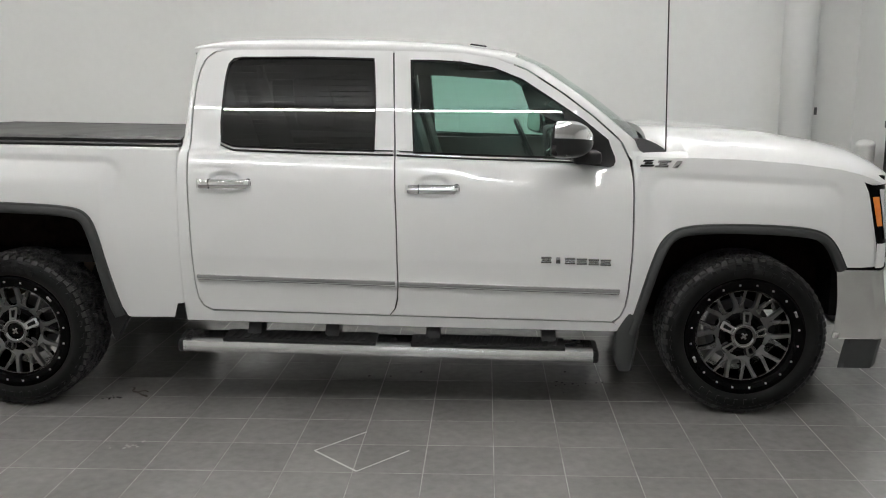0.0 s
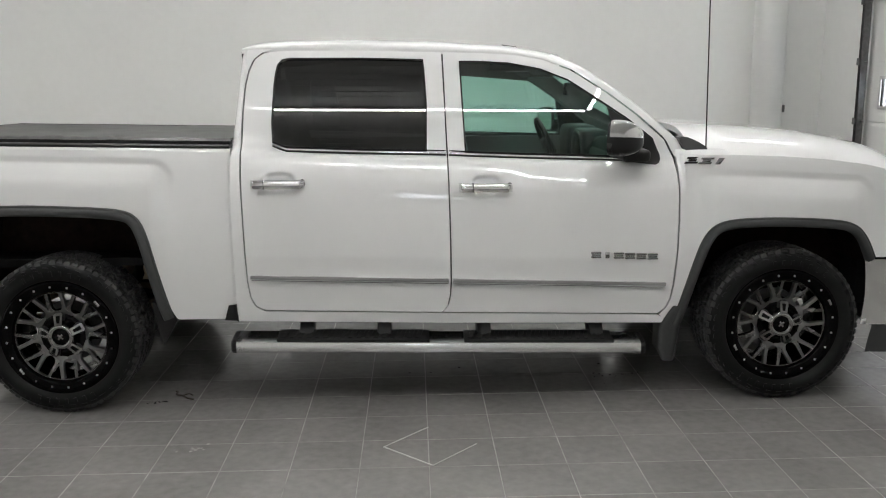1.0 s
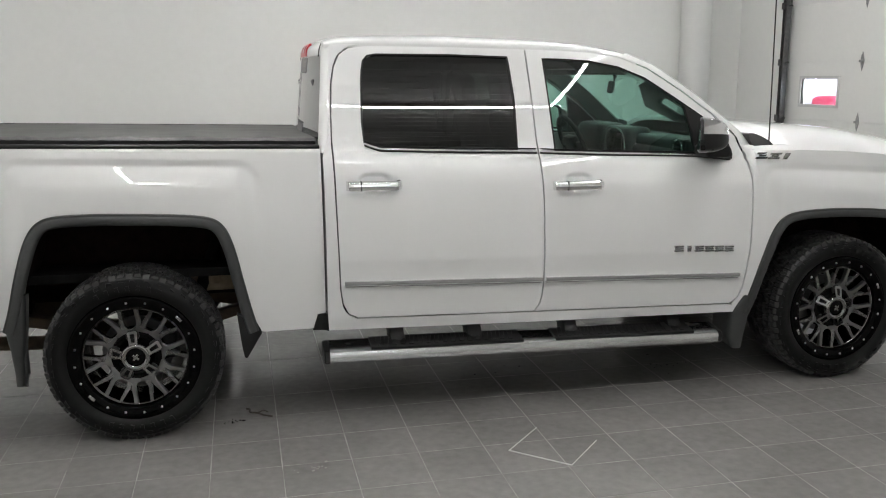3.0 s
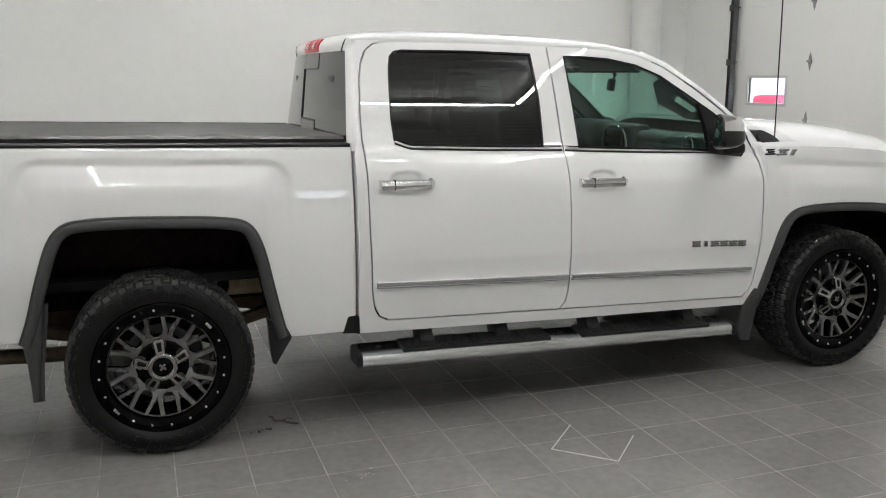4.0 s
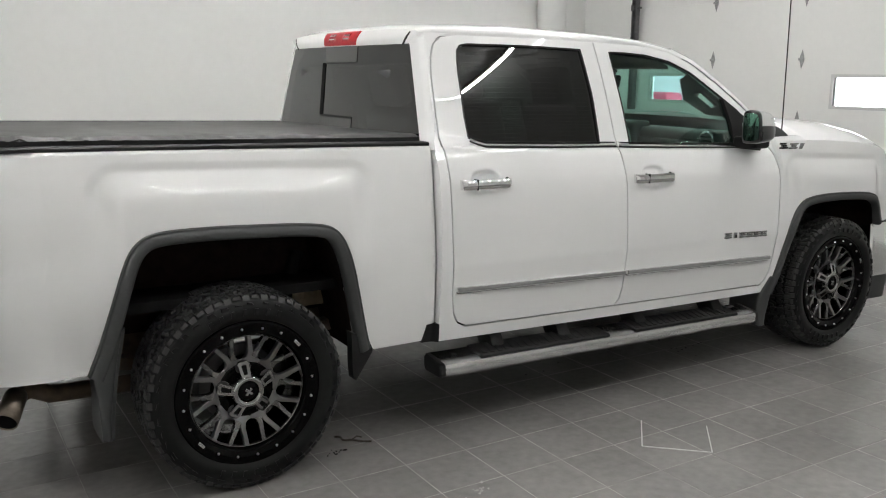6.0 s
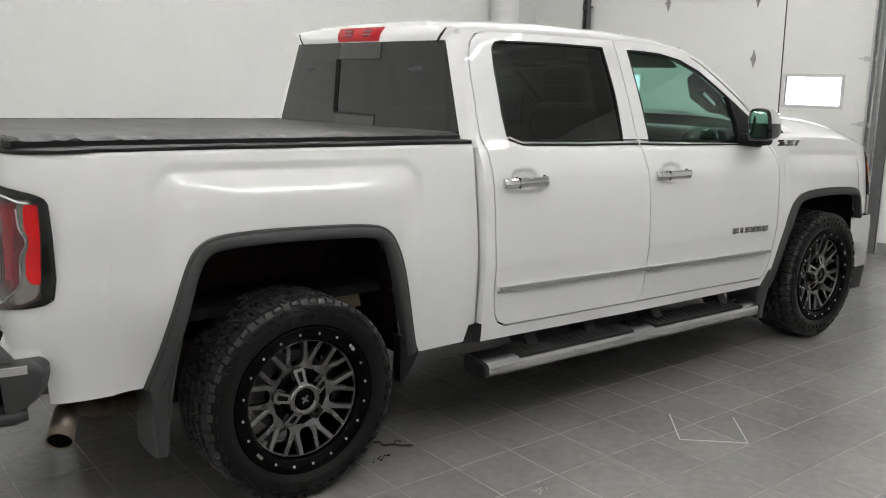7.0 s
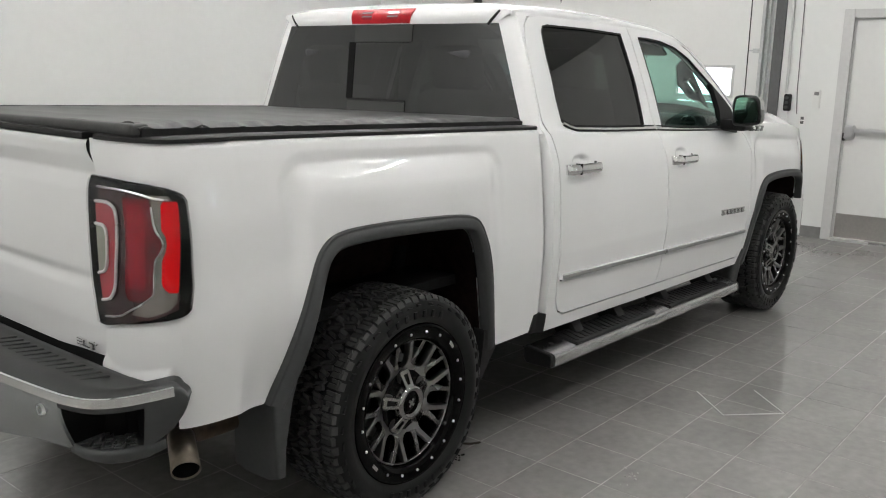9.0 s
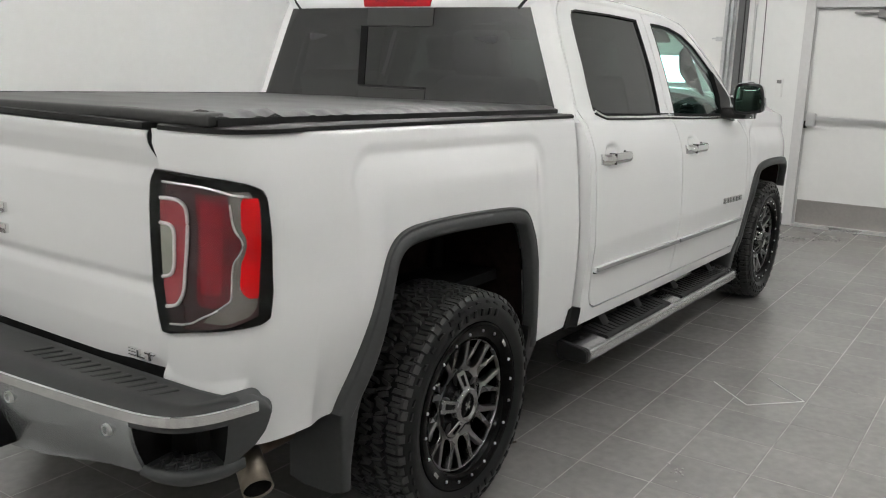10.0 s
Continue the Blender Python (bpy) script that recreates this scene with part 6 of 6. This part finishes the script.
    # raised bars on the side wall
    for k in range(2):
        for j in range(7):
            a = radians(62 + 180 * k + j * 8)
            bm = bmesh.new()
            add_box(bm, (-0.008, -0.003, -0.012), (0.008, 0.003, 0.012), 0.001)
            o = part("side_wall_bar", bm, RUBBER, w)
            o.matrix_basis = Matrix.Translation((0.328 * math.cos(a), -0.152, 0.328 * math.sin(a))) @ Matrix.Rotation(-a + math.pi / 2, 4, "Y")
    # outer lip ring with rivets
    lathe("lip_ring", [(0.288, -0.128), (0.292, -0.136), (0.288, -0.142), (0.276, -0.143), (0.240, -0.137), (0.234, -0.130), (0.230, -0.105)], GLOSSBLACK, w, 72, "gloss black lip ring")
    bm = bmesh.new()
    bmesh.ops.create_uvsphere(bm, u_segments=10, v_segments=6, radius=0.0052)
    rv = part("rivet", bm, ALU, w, "silver rivet")
    for k in [q for q in range(20) if q not in (2, 12)]:
        a = 2 * math.pi * (k + 0.5) / 20
        o = rv if k == 0 else rv.copy()
        if k:
            scene.collection.objects.link(o)
        o.matrix_basis = pose(0.260 * math.cos(a - 0.175), -0.1410, 0.260 * math.sin(a - 0.175))
    # ten forked spokes: long round-bottomed windows between them, a short notch in each
    def spoke():
        half = radians(18)
        ax, pr = np.array([math.cos(half), math.sin(half)]), np.array([math.sin(half), -math.cos(half)])
        arc = [ax * (0.158 - 0.0275 * math.cos(f)) + pr * 0.0275 * math.sin(f) for f in (0.5, 0.95, math.pi / 2)]
        outer = [ax * 0.100, ax * 0.130] + arc + [ax * 0.174 + pr * 0.0277, ax * 0.195 + pr * 0.0277, ax * 0.230 + pr * 0.0270]
        inner = [np.array(q) for q in ((0.102, 0.0), (0.118, 0.0), (0.132, 0.0), (0.146, 0.0), (0.157, 0.001))] + [ax * 0.172 + pr * 0.0470, ax * 0.194 + pr * 0.0458, ax * 0.230 + pr * 0.0458]
        bm = bmesh.new()

        def deep(p):
            return -0.084 - 0.032 * max(0.0, (math.hypot(p[0], p[1]) - 0.10) / 0.13) ** 0.8
        for flip in (1, -1):
            rows = []
            for o, q in zip(outer, inner):
                solid = q[1] < 0.0005
                line = []
                for f, d in ((0.0, 0.026), (0.0, 0.0022), (0.1, 0.0), (1.0 if solid else 0.9, 0.0), (1.0, 0.0 if solid else 0.0022), (1.0, 0.026)):
                    p = o + (q - o) * f
                    line.append(bm.verts.new((p[0], deep(p) + d, p[1] * flip)))
                rows.append(line)
            for p, q in zip(rows[:-1], rows[1:]):
                for k in range(5):
                    bm.faces.new((p[k], p[k + 1], q[k + 1], q[k]) if flip > 0 else (q[k], q[k + 1], p[k + 1], p[k]))
        return bm
    sp = part("spoke", spoke(), GUNMETAL, w, "machined dark grey forked spoke")
    for k in range(10):
        o = sp if k == 0 else sp.copy()
        if k:
            scene.collection.objects.link(o)
        o.matrix_basis = Matrix.Rotation(2 * math.pi * k / 10, 4, "Y") @ Matrix.Diagonal((0.965, 1, 0.965, 1))
    # hub with lug bosses and cap
    lathe("hub", [(0.130, -0.05), (0.128, -0.080), (0.118, -0.089), (0.062, -0.095), (0.06, -0.085)], GLOSSBLACK, w, 48, "black hub")
    claw = None
    for k in range(5):
        a = math.radians(54 + 72 * k)
        if claw is None:
            # broad claw with a recessed slot, sloping down from the cap
            O = [(0.050, -0.0185), (0.112, -0.0235), (0.120, -0.017), (0.120, 0.017), (0.112, 0.0235), (0.050, 0.0185)]
            I = [(0.070, -0.0075), (0.104, -0.0105), (0.106, -0.009), (0.106, 0.009), (0.104, 0.0105), (0.070, 0.0075)]
            bm = bmesh.new()
            rows = []
            for pts, d, grow in ((O, 0.034, 1.0), (O, 0.003, 1.0), (O, 0.0, 0.93), (I, 0.0, 1.0), (I, 0.010, 0.9)):
                mx = sum(p[0] for p in pts) / 6
                rows.append([bm.verts.new((mx + (x - mx) * grow, -0.131 + 0.42 * (x - 0.05) + d, z * grow)) for x, z in pts])
            for p, q in zip(rows[:-1], rows[1:]):
                for j in range(6):
                    bm.faces.new((p[j], q[j], q[(j + 1) % 6], p[(j + 1) % 6]))
            bm.faces.new(rows[-1])
            claw = o = part("hub_claw", bm, HUBMETAL, w, "chrome slotted claw on the hub", angle=25)
            bm = bmesh.new()
            bm.faces.new([bm.verts.new((x, -0.131 + 0.42 * (x - 0.05) + 0.0085, z)) for x, z in I])
            slot = part("claw_slot", bm, VOID, claw)
        else:
            o = claw.copy()
            scene.collection.objects.link(o)
            q = slot.copy()
            scene.collection.objects.link(q)
            q.parent = o
        o.matrix_basis = Matrix.Rotation(a, 4, "Y")
    pad = None
    for k in range(5):
        a = math.radians(18 + 72 * k)
        if pad is None:
            v, f = lathe_mesh([(0.030, -0.086), (0.029, -0.099), (0.025, -0.102), (0.010, -0.102), (0.008, -0.094), (0.0005, -0.093)], 20)
            pad = o = mesh("lug_cover", v, f, GLOSSPLASTIC, w, True, "black lug cover with a hole")
        else:
            o = pad.copy()
            scene.collection.objects.link(o)
        o.matrix_basis = Matrix.Translation((0.094 * math.cos(a), 0, 0.094 * math.sin(a)))
    lathe("centre_cap", [(0.066, -0.091), (0.064, -0.124), (0.058, -0.133), (0.047, -0.133), (0.043, -0.125), (0.001, -0.124)], HUBMETAL, w, 40, "chrome ringed centre cap")
    lathe("cap_disc", [(0.043, -0.124), (0.041, -0.1265), (0.0005, -0.1265)], GLOSSBLACK, w, 32, "black cap disc")
    for k, r in ((0, 45), (1, -45)):
        o = box("cap_mark", (-0.017, -0.1290, -0.005), (0.017, -0.126, 0.005), DARKCHROME, w, 0.001)
        o.matrix_basis = Matrix.Rotation(radians(r), 4, "Y")
    for k in (2, 12):
        a = 2 * math.pi * (k + 0.5) / 20 - 0.175
        o = box("rim_plate", (-0.006, -0.002, -0.016), (0.006, 0.002, 0.016), SATIN, w, 0.001, label="small silver plate on the lip")
        o.matrix_basis = pose(0.263 * math.cos(a), -0.142, 0.263 * math.sin(a)) @ Matrix.Rotation(-a, 4, "Y")
    lathe("face_ring", [(0.2285, -0.110), (0.2290, -0.1175), (0.2265, -0.1195), (0.2235, -0.1175), (0.2235, -0.105)], GUNMETAL, w, 72, "thin machined ring round the spokes")
    lathe("brake_disc", [(0.16, 0.0), (0.16, 0.02), (0.05, 0.02), (0.05, 0.0), (0.16, 0.0)], DARKSEAL, w, 40, "grey brake disc")
    box("caliper", (0.08, -0.03, -0.06), (0.18, 0.05, 0.06), BLACK, w, 0.015)
    return w


wf = wheel_at(1.8225, -1)
for x, s in ((-1.8225, -1), (1.8225, 1), (-1.8225, 1)):
    wheel_at(x, s, wf)

# ---- underbody ----
for sd in (-1, 1):
    q = [(2.45, sd * 0.45, 0.50), (1.2, sd * 0.45, 0.50), (-1.2, sd * 0.45, 0.52), (-1.8, sd * 0.45, 0.64), (-2.15, sd * 0.45, 0.50), (-2.7, sd * 0.45, 0.50)]
    sweep("frame_rail", q, [(-0.035, -0.07), (0.035, -0.07), (0.035, 0.07), (-0.035, 0.07)], RUST, truck, label="rust tinted steel frame rail", smooth=False)
    q = [(-2.45, sd * 0.62, 0.52), (-2.2, sd * 0.62, 0.47), (-1.82, sd * 0.62, 0.44), (-1.5, sd * 0.62, 0.46), (-1.2, sd * 0.62, 0.54)]
    sweep("leaf_spring", q, [(-0.03, -0.025), (0.03, -0.025), (0.03, 0.025), (-0.03, 0.025)], RUST, truck, label="rusty leaf spring")
    tube("shock_absorber", [(-1.62, sd * 0.70, 0.40), (-1.45, sd * 0.60, 0.85)], 0.03, VOID, truck)
    box("inner_wheel_house", (-2.35, min(sd * 0.56, sd * 0.60), 0.58), (-1.30, max(sd * 0.56, sd * 0.60), 1.10), LINER, truck)
    box("inner_wheel_house", (1.25, min(sd * 0.56, sd * 0.60), 0.45), (2.30, max(sd * 0.56, sd * 0.60), 1.10), LINER, truck)
for sd in (-1, 1):
    bm = bmesh.new()
    add_box(bm, (-1.62, min(sd * 0.565, sd * 0.64), 0.60), (-1.27, max(sd * 0.565, sd * 0.64), 0.735), 0.02)
    add_box(bm, (-1.50, min(sd * 0.60, sd * 0.67), 0.64), (-1.44, max(sd * 0.60, sd * 0.67), 0.70), 0.02)
    part("spring_hanger", bm, BROWN, truck, "brown dusty spring hanger in the wheel house")
tube("rear_axle", [(-1.8225, -0.8, 0.40), (-1.8225, 0.8, 0.40)], 0.045, VOID, truck)
bm = bmesh.new()
bmesh.ops.create_uvsphere(bm, u_segments=20, v_segments=12, radius=0.14, matrix=Matrix.Translation((-1.84, 0.0, 0.40)))
part("differential", bm, VOID, truck)
tube("front_axle", [(1.8225, -0.8, 0.40), (1.8225, 0.8, 0.40)], 0.04, VOID, truck)
tube("drive_shaft", [(1.0, 0, 0.45), (-1.7, 0, 0.42)], 0.045, VOID, truck)
box("floor_pan", (-0.93, -0.93, 0.47), (1.25, 0.93, 0.52), VOID, truck)
box("bed_under", (-2.70, -0.56, 0.69), (-0.97, 0.56, 0.715), VOID, truck)
box("engine_under", (1.25, -0.55, 0.40), (2.40, 0.55, 0.62), VOID, truck, 0.05)
tube("exhaust_pipe", [(-2.0, -0.60, 0.385), (-2.15, -0.655, 0.392), (-2.35, -0.69, 0.408), (-2.50, -0.72, 0.425), (-2.565, -0.738, 0.462), (-2.619, -0.797, 0.467)], 0.034, RUST, truck, 14)
v, f = lathe_mesh([(0.036, 0), (0.040, 0.01), (0.043, 0.135), (0.0398, 0.135), (0.0398, 0.02)], 28)
tip = mesh("exhaust_tip", v, f, EXHAUST, truck, True, "stained steel exhaust tip")
tip.matrix_basis = Matrix.Translation((-2.615, -0.789, 0.471)) @ Vector((-0.40, -0.78, -0.48)).to_track_quat("Y", "Z").to_matrix().to_4x4()
lathe("exhaust_bore", [(0.0005, 0.050), (0.0388, 0.050), (0.0388, 0.130)], VOID, tip, 28)

# ---- cab interior ----
for sd in (-1, 1):
    for xs, nm in ((0.35, "front_seat"), (-0.62, "rear_seat")):
        bm = bmesh.new()
        add_box(bm, (xs - 0.05, sd * 0.42 - 0.25, 0.75), (xs + 0.48, sd * 0.42 + 0.25, 0.92), 0.05, 3)
        seat = part(nm, bm, LEATHER, truck, "dark leather seat")
        bm = bmesh.new()
        add_box(bm, (-0.07, -0.24, 0), (0.07, 0.24, 0.62), 0.05, 3)
        o = part("backrest", bm, LEATHER, seat)
        o.matrix_basis = pose(xs - 0.06, sd * 0.42, 0.86, 0, -16, 0)
        bm = bmesh.new()
        add_box(bm, (-0.05, -0.13, 0), (0.05, 0.13, 0.19), 0.04, 3)
        o = part("head_rest", bm, LEATHER, seat)
        o.matrix_basis = pose(xs - 0.245, sd * 0.42, 1.47, 0, -12, 0)
bm = bmesh.new()
add_box(bm, (0.98, -0.80, 0.95), (1.38, 0.80, 1.260), 0.05, 3)
add_box(bm, (1.00, -0.79, 1.10), (1.21, 0.79, 1.312), 0.045, 3)
add_box(bm, (0.93, 0.24, 1.12), (1.12, 0.60, 1.352), 0.045, 3)
dash = part("dashboard", bm, DASH, truck, "dark grey dashboard")
bm = bmesh.new()
add_box(bm, (0.94, -0.16, 1.05), (1.10, 0.16, 1.345), 0.035, 3)
stack = part("centre_stack", bm, DASH, dash)
tube("stack_trim", closed_round([(0.936, -0.145, 1.08), (0.936, 0.145, 1.08), (0.936, 0.145, 1.335), (0.936, -0.145, 1.335)], 2), 0.007, SATIN, stack, 6, closed=True, up=(1, 0, 0))
box("screen", (0.930, -0.11, 1.17), (0.942, 0.11, 1.31), GLOSSBLACK, dash, 0.003)
bm = bmesh.new()
add_box(bm, (0.2, -0.15, 0.75), (0.95, 0.15, 1.05), 0.05, 3)
part("centre_console", bm, DASH, truck, "dark centre console")
m = pose(0.83, 0.42, 1.21, 0, 66, 0)
ang = [2 * math.pi * k / 40 for k in range(40)]
sw = tube("steering_wheel", [tuple(m @ Vector((0.19 * math.cos(a), 0.19 * math.sin(a), 0))) for a in ang], 0.016, BLACK, truck, 8, "black steering wheel", True, tuple(m.to_3x3() @ Vector((0, 0, 1))))
bm = bmesh.new()
add_box(bm, (-0.06, -0.08, -0.03), (0.06, 0.08, 0.02), 0.02)
add_box(bm, (-0.02, -0.185, -0.01), (0.02, 0.185, 0.01), 0.005)
o = part("wheel_hub", bm, BLACK, sw)
o.matrix_basis = m
bm = bmesh.new()
add_box(bm, (-0.018, -0.125, -0.038), (0.018, 0.125, 0.038), 0.016, 3)
mi = part("rear_view_mirror", bm, BLACK, truck, "black rear view mirror")
mi.matrix_basis = pose(0.90, 0.0, 1.583, 0, 8, -26)
tube("mirror_stem", [(0.905, 0, 1.59), (0.925, 0, 1.64), (0.90, 0, 1.70)], 0.012, BLACK, truck)
nx, ny = 20, 15
P = np.zeros((nx, ny, 3))
for i, x in enumerate(np.linspace(-0.88, 0.72, nx)):
    for j, v in enumerate(np.linspace(-1, 1, ny)):
        P[i, j] = (x, v * 0.66, np.interp(x, [-0.88, -0.3, 0.3, 0.72], [1.74, 1.79, 1.77, 1.735]) + 0.03 * (1 - v ** 4) - (0.105 if v > 0 else 0.045) * float(sstep(0.80, 1.0, abs(v))))
sheet("headliner", P, HEADLINER, truck, None, "light grey headliner")
for sd in (-1, 1):
    box("inner_door_trim", (-0.88, min(sd * 0.84, sd * 0.87), 0.55), (1.22, max(sd * 0.84, sd * 0.87), 1.255), BEIGE, truck, 0.01)
    outer = [(0.740, 1.600), (0.780, 1.490), (0.955, 1.408), (1.09, 1.392), (1.23, 1.345), (1.13, 1.432), (0.97, 1.556), (0.83, 1.650)]
    slot = [(0.872, 1.516), (0.870, 1.505), (0.985, 1.443), (1.004, 1.443), (1.028, 1.455), (1.018, 1.466), (0.912, 1.526), (0.885, 1.527)]
    dn = lambda c: np.concatenate([np.linspace(p, q, 3, endpoint=False) for p, q in zip(np.array(c), np.roll(np.array(c), -1, axis=0))])
    O, I = dn(outer), dn(slot)
    n = len(O)
    rows = [(O, 0.715), (O * 0.97 + I * 0.03, 0.705), (O * 0.1 + I * 0.9, 0.695), (I, 0.705), (I, 0.73)]
    vs = [(x, sd * y, z) for L, y in rows for x, z in L]
    if sd < 0:
        mesh("grab_handle", vs, [(k * n + j, k * n + (j + 1) % n, (k + 1) * n + (j + 1) % n, (k + 1) * n + j) for k in range(4) for j in range(n)], BEIGE, truck, True, "grey pillar trim with grab handle slot")
    else:
        q = rounded([(0.60, 0.66, 1.745), (0.80, 0.70, 1.66), (1.06, 0.76, 1.48), (1.32, 0.82, 1.27)], 2)
        sweep("inner_pillar_trim", q, [(-0.05, -0.022), (0.05, -0.022), (0.05, 0.022), (-0.05, 0.022)], BEIGE, truck, (0, 1, 0), label="dark grey windscreen pillar trim")
    for U, W in ((UP_R, WIN_R), (UP_F, WIN_F)):
        ring("inner_frame_trim", U, W, 3, sd, BEIGE, truck, -0.036, 0.01, 3)
    q = [(0.06, sd * 0.80, 1.28), (0.075, sd * 0.655, 1.74)]
    sweep("pillar_trim", q, [(-0.06, -0.02), (0.06, -0.02), (0.06, 0.02), (-0.06, 0.02)], BEIGE, truck, (1, 0, 0))
    bm = bmesh.new()
    add_box(bm, (-0.008, -0.31, -0.080), (0.008, 0.31, 0.080), 0.007)
    o = part("sun_visor", bm, HEADLINER, truck, "grey sun visor")
    o.matrix_basis = pose(0.62, sd * 0.365, 1.700, 0, -58, 0)
console = box("roof_console", (0.40, -0.11, 1.690), (0.72, 0.11, 1.775), BEIGE, truck, 0.01, label="grey roof console")
for y in (-0.06, 0.06):
    box("dome_lens", (0.52, y - 0.04, 1.684), (0.63, y + 0.04, 1.692), PALE, console, 0.003, label="pale dome lamp lens")
box("visor_header", (0.665, -0.60, 1.655), (0.69, 0.60, 1.76), HEADLINER, truck, 0.008)
for sd in (-1, 1):
    bm = bmesh.new()
    add_box(bm, (0.15, min(sd * 0.80, sd * 0.845), 1.02), (1.0, max(sd * 0.80, sd * 0.845), 1.08), 0.02, 3)
    part("arm_rest", bm, DASH, truck)
    bm = bmesh.new()
    add_box(bm, (0.99, min(sd * 0.64, sd * 0.76), 1.185), (1.05, max(sd * 0.64, sd * 0.76), 1.312), 0.012, 3)
    vent = part("air_vent", bm, DASH, truck, "silver framed air vent")
    yv = sd * 0.70
    tube("vent_frame", closed_round([(0.988, yv - 0.050, 1.190), (0.988, yv + 0.050, 1.190), (0.988, yv + 0.050, 1.306), (0.988, yv - 0.050, 1.306)], 2), 0.006, SATIN, vent, 6, closed=True, up=(1, 0, 0))
    for k in range(4):
        box("vent_slat", (0.984, min(sd * 0.66, sd * 0.74), 1.205 + 0.024 * k), (0.9895, max(sd * 0.66, sd * 0.74), 1.217 + 0.024 * k), BLACK, vent)

# ---- floor plate, debris ----
fp = thing("floor_plate", "square floor cover with thin metal edge with painted glint between tiles", "floor cover")
A, B = Vector((0.016, -1.726, 0)), Vector((-0.203, -1.520, 0))
D = Vector((B.y - A.y, -(B.x - A.x), 0))
pc = [A, B, B + D, A + D]
bm = bmesh.new()
for k in (3, 0, 1):
    a, b = pc[k], pc[(k + 1) % 4]
    d = (b - a).normalized()
    # uneven widths in a pale matt colour stand in for each edge's glint
    s = Vector((-d.y, d.x, 0)) * (0.0042, 0.0030, 0, 0.0024)[k]
    vs = [bm.verts.new(p + Vector((0, 0, z))) for z in (0.0003, 0.0025) for p in (a - s, b - s, b + s, a + s)]
    for f in ((0, 1, 2, 3), (7, 6, 5, 4), (0, 4, 5, 1), (1, 5, 6, 2), (2, 6, 7, 3), (3, 7, 4, 0)):
        bm.faces.new([vs[i] for i in f])
part("metal_edge", bm, PALE, fp, "thin metal edge with painted glint")
rng = random.Random(9)


def crumbs(name, x, y, n, spread, mat, label):
    bm = bmesh.new()
    for k in range(n):
        px, py = x + rng.gauss(0, spread), y + rng.gauss(0, spread * 0.5)
        s = rng.uniform(0.002, 0.0065)
        bmesh.ops.create_icosphere(bm, subdivisions=1, radius=s, matrix=pose(px, py, s * 0.4, 0, 0, rng.uniform(0, 90)) @ Matrix.Diagonal((1.6, 1, 0.45, 1)))
    return tagged(part(name, bm, mat), label, "debris", kind="stuff")


crumbs("dirt_crumbs", -1.40, -0.89, 12, 0.035, VOID, "small crumbs of dirt on the tiles")
twig = thing("dry_twig", "small dark curled twig lying on the tiles", "debris")
q = resample(rounded([(-1.345, -0.745, 0.006), (-1.325, -0.770, 0.012), (-1.335, -0.800, 0.006), (-1.290, -0.815, 0.008), (-1.262, -0.850, 0.005), (-1.222, -0.872, 0.006)], 2), 24)
tube("stem", q, 0.0045, TWIG, twig, 6)
tube("side_stem", [(-1.290, -0.815, 0.008), (-1.262, -0.800, 0.012), (-1.240, -0.806, 0.005)], 0.0032, TWIG, twig, 6)
crumbs("dirt_crumbs", 1.06, -0.60, 12, 0.12, VOID, "small crumbs of dirt on the tiles")
crumbs("dirt_crumbs", -0.06, -0.45, 6, 0.15, VOID, "small crumbs of dirt on the tiles")
crumbs("dirt_crumbs", -1.06, -1.49, 14, 0.04, GROUT, "pale scuffed crumbs on the tiles")

# ---- floor tiles ----
TX, TY, X0, Y0 = 0.3003, 0.2925, 0.0, -0.858
GW = 0.0038


def tile_geo(x0, y0, x1, y1, top):
    b = 0.0012
    v = [(x0, y0, -0.003), (x1, y0, -0.003), (x1, y1, -0.003), (x0, y1, -0.003),
         (x0, y0, top - b), (x1, y0, top - b), (x1, y1, top - b), (x0, y1, top - b),
         (x0 + b, y0 + b, top), (x1 - b, y0 + b, top), (x1 - b, y1 - b, top), (x0 + b, y1 - b, top)]
    f = [(8, 9, 10, 11)] + [(i, (i + 1) % 4, 4 + (i + 1) % 4, 4 + i) for i in range(4)] + [(4 + i, 4 + (i + 1) % 4, 8 + (i + 1) % 4, 8 + i) for i in range(4)]
    return v, f


hx, hy = (TX - GW) / 2, (TY - GW) / 2
v, f = tile_geo(-hx, -hy, hx, hy, 0.0)
tile_mesh = bpy.data.meshes.new("tile")
tile_mesh.from_pydata(v, [], f)
tile_mesh.materials.append(TILE)
verts, faces = [], []
for i in range(-23, 17):
    for j in range(-24, 19):
        cx, cy = X0 + (i + 0.5) * TX, Y0 + (j + 0.5) * TY
        if cx + hx < XW or cy + hy < YS or cy - hy > YN or cx - hx > 5.2:
            continue
        lift = 0.0004 * math.sin(i * 12.9898 + j * 78.233)
        if -9 <= i < 10 and -8 <= j < 5 and len(slab.children) < 300:
            o = new("tile", tile_mesh)
            o.parent = slab
            o.location = (cx, cy, lift)
            continue
        tv, tf = tile_geo(cx - hx, cy - hy, cx + hx, cy + hy, lift)
        b = len(verts)
        verts += tv
        faces += [tuple(b + k for k in q) for q in tf]
rest = mesh("tile_field", verts, faces, TILE, slab, False)
rest["kind"] = "stuff"
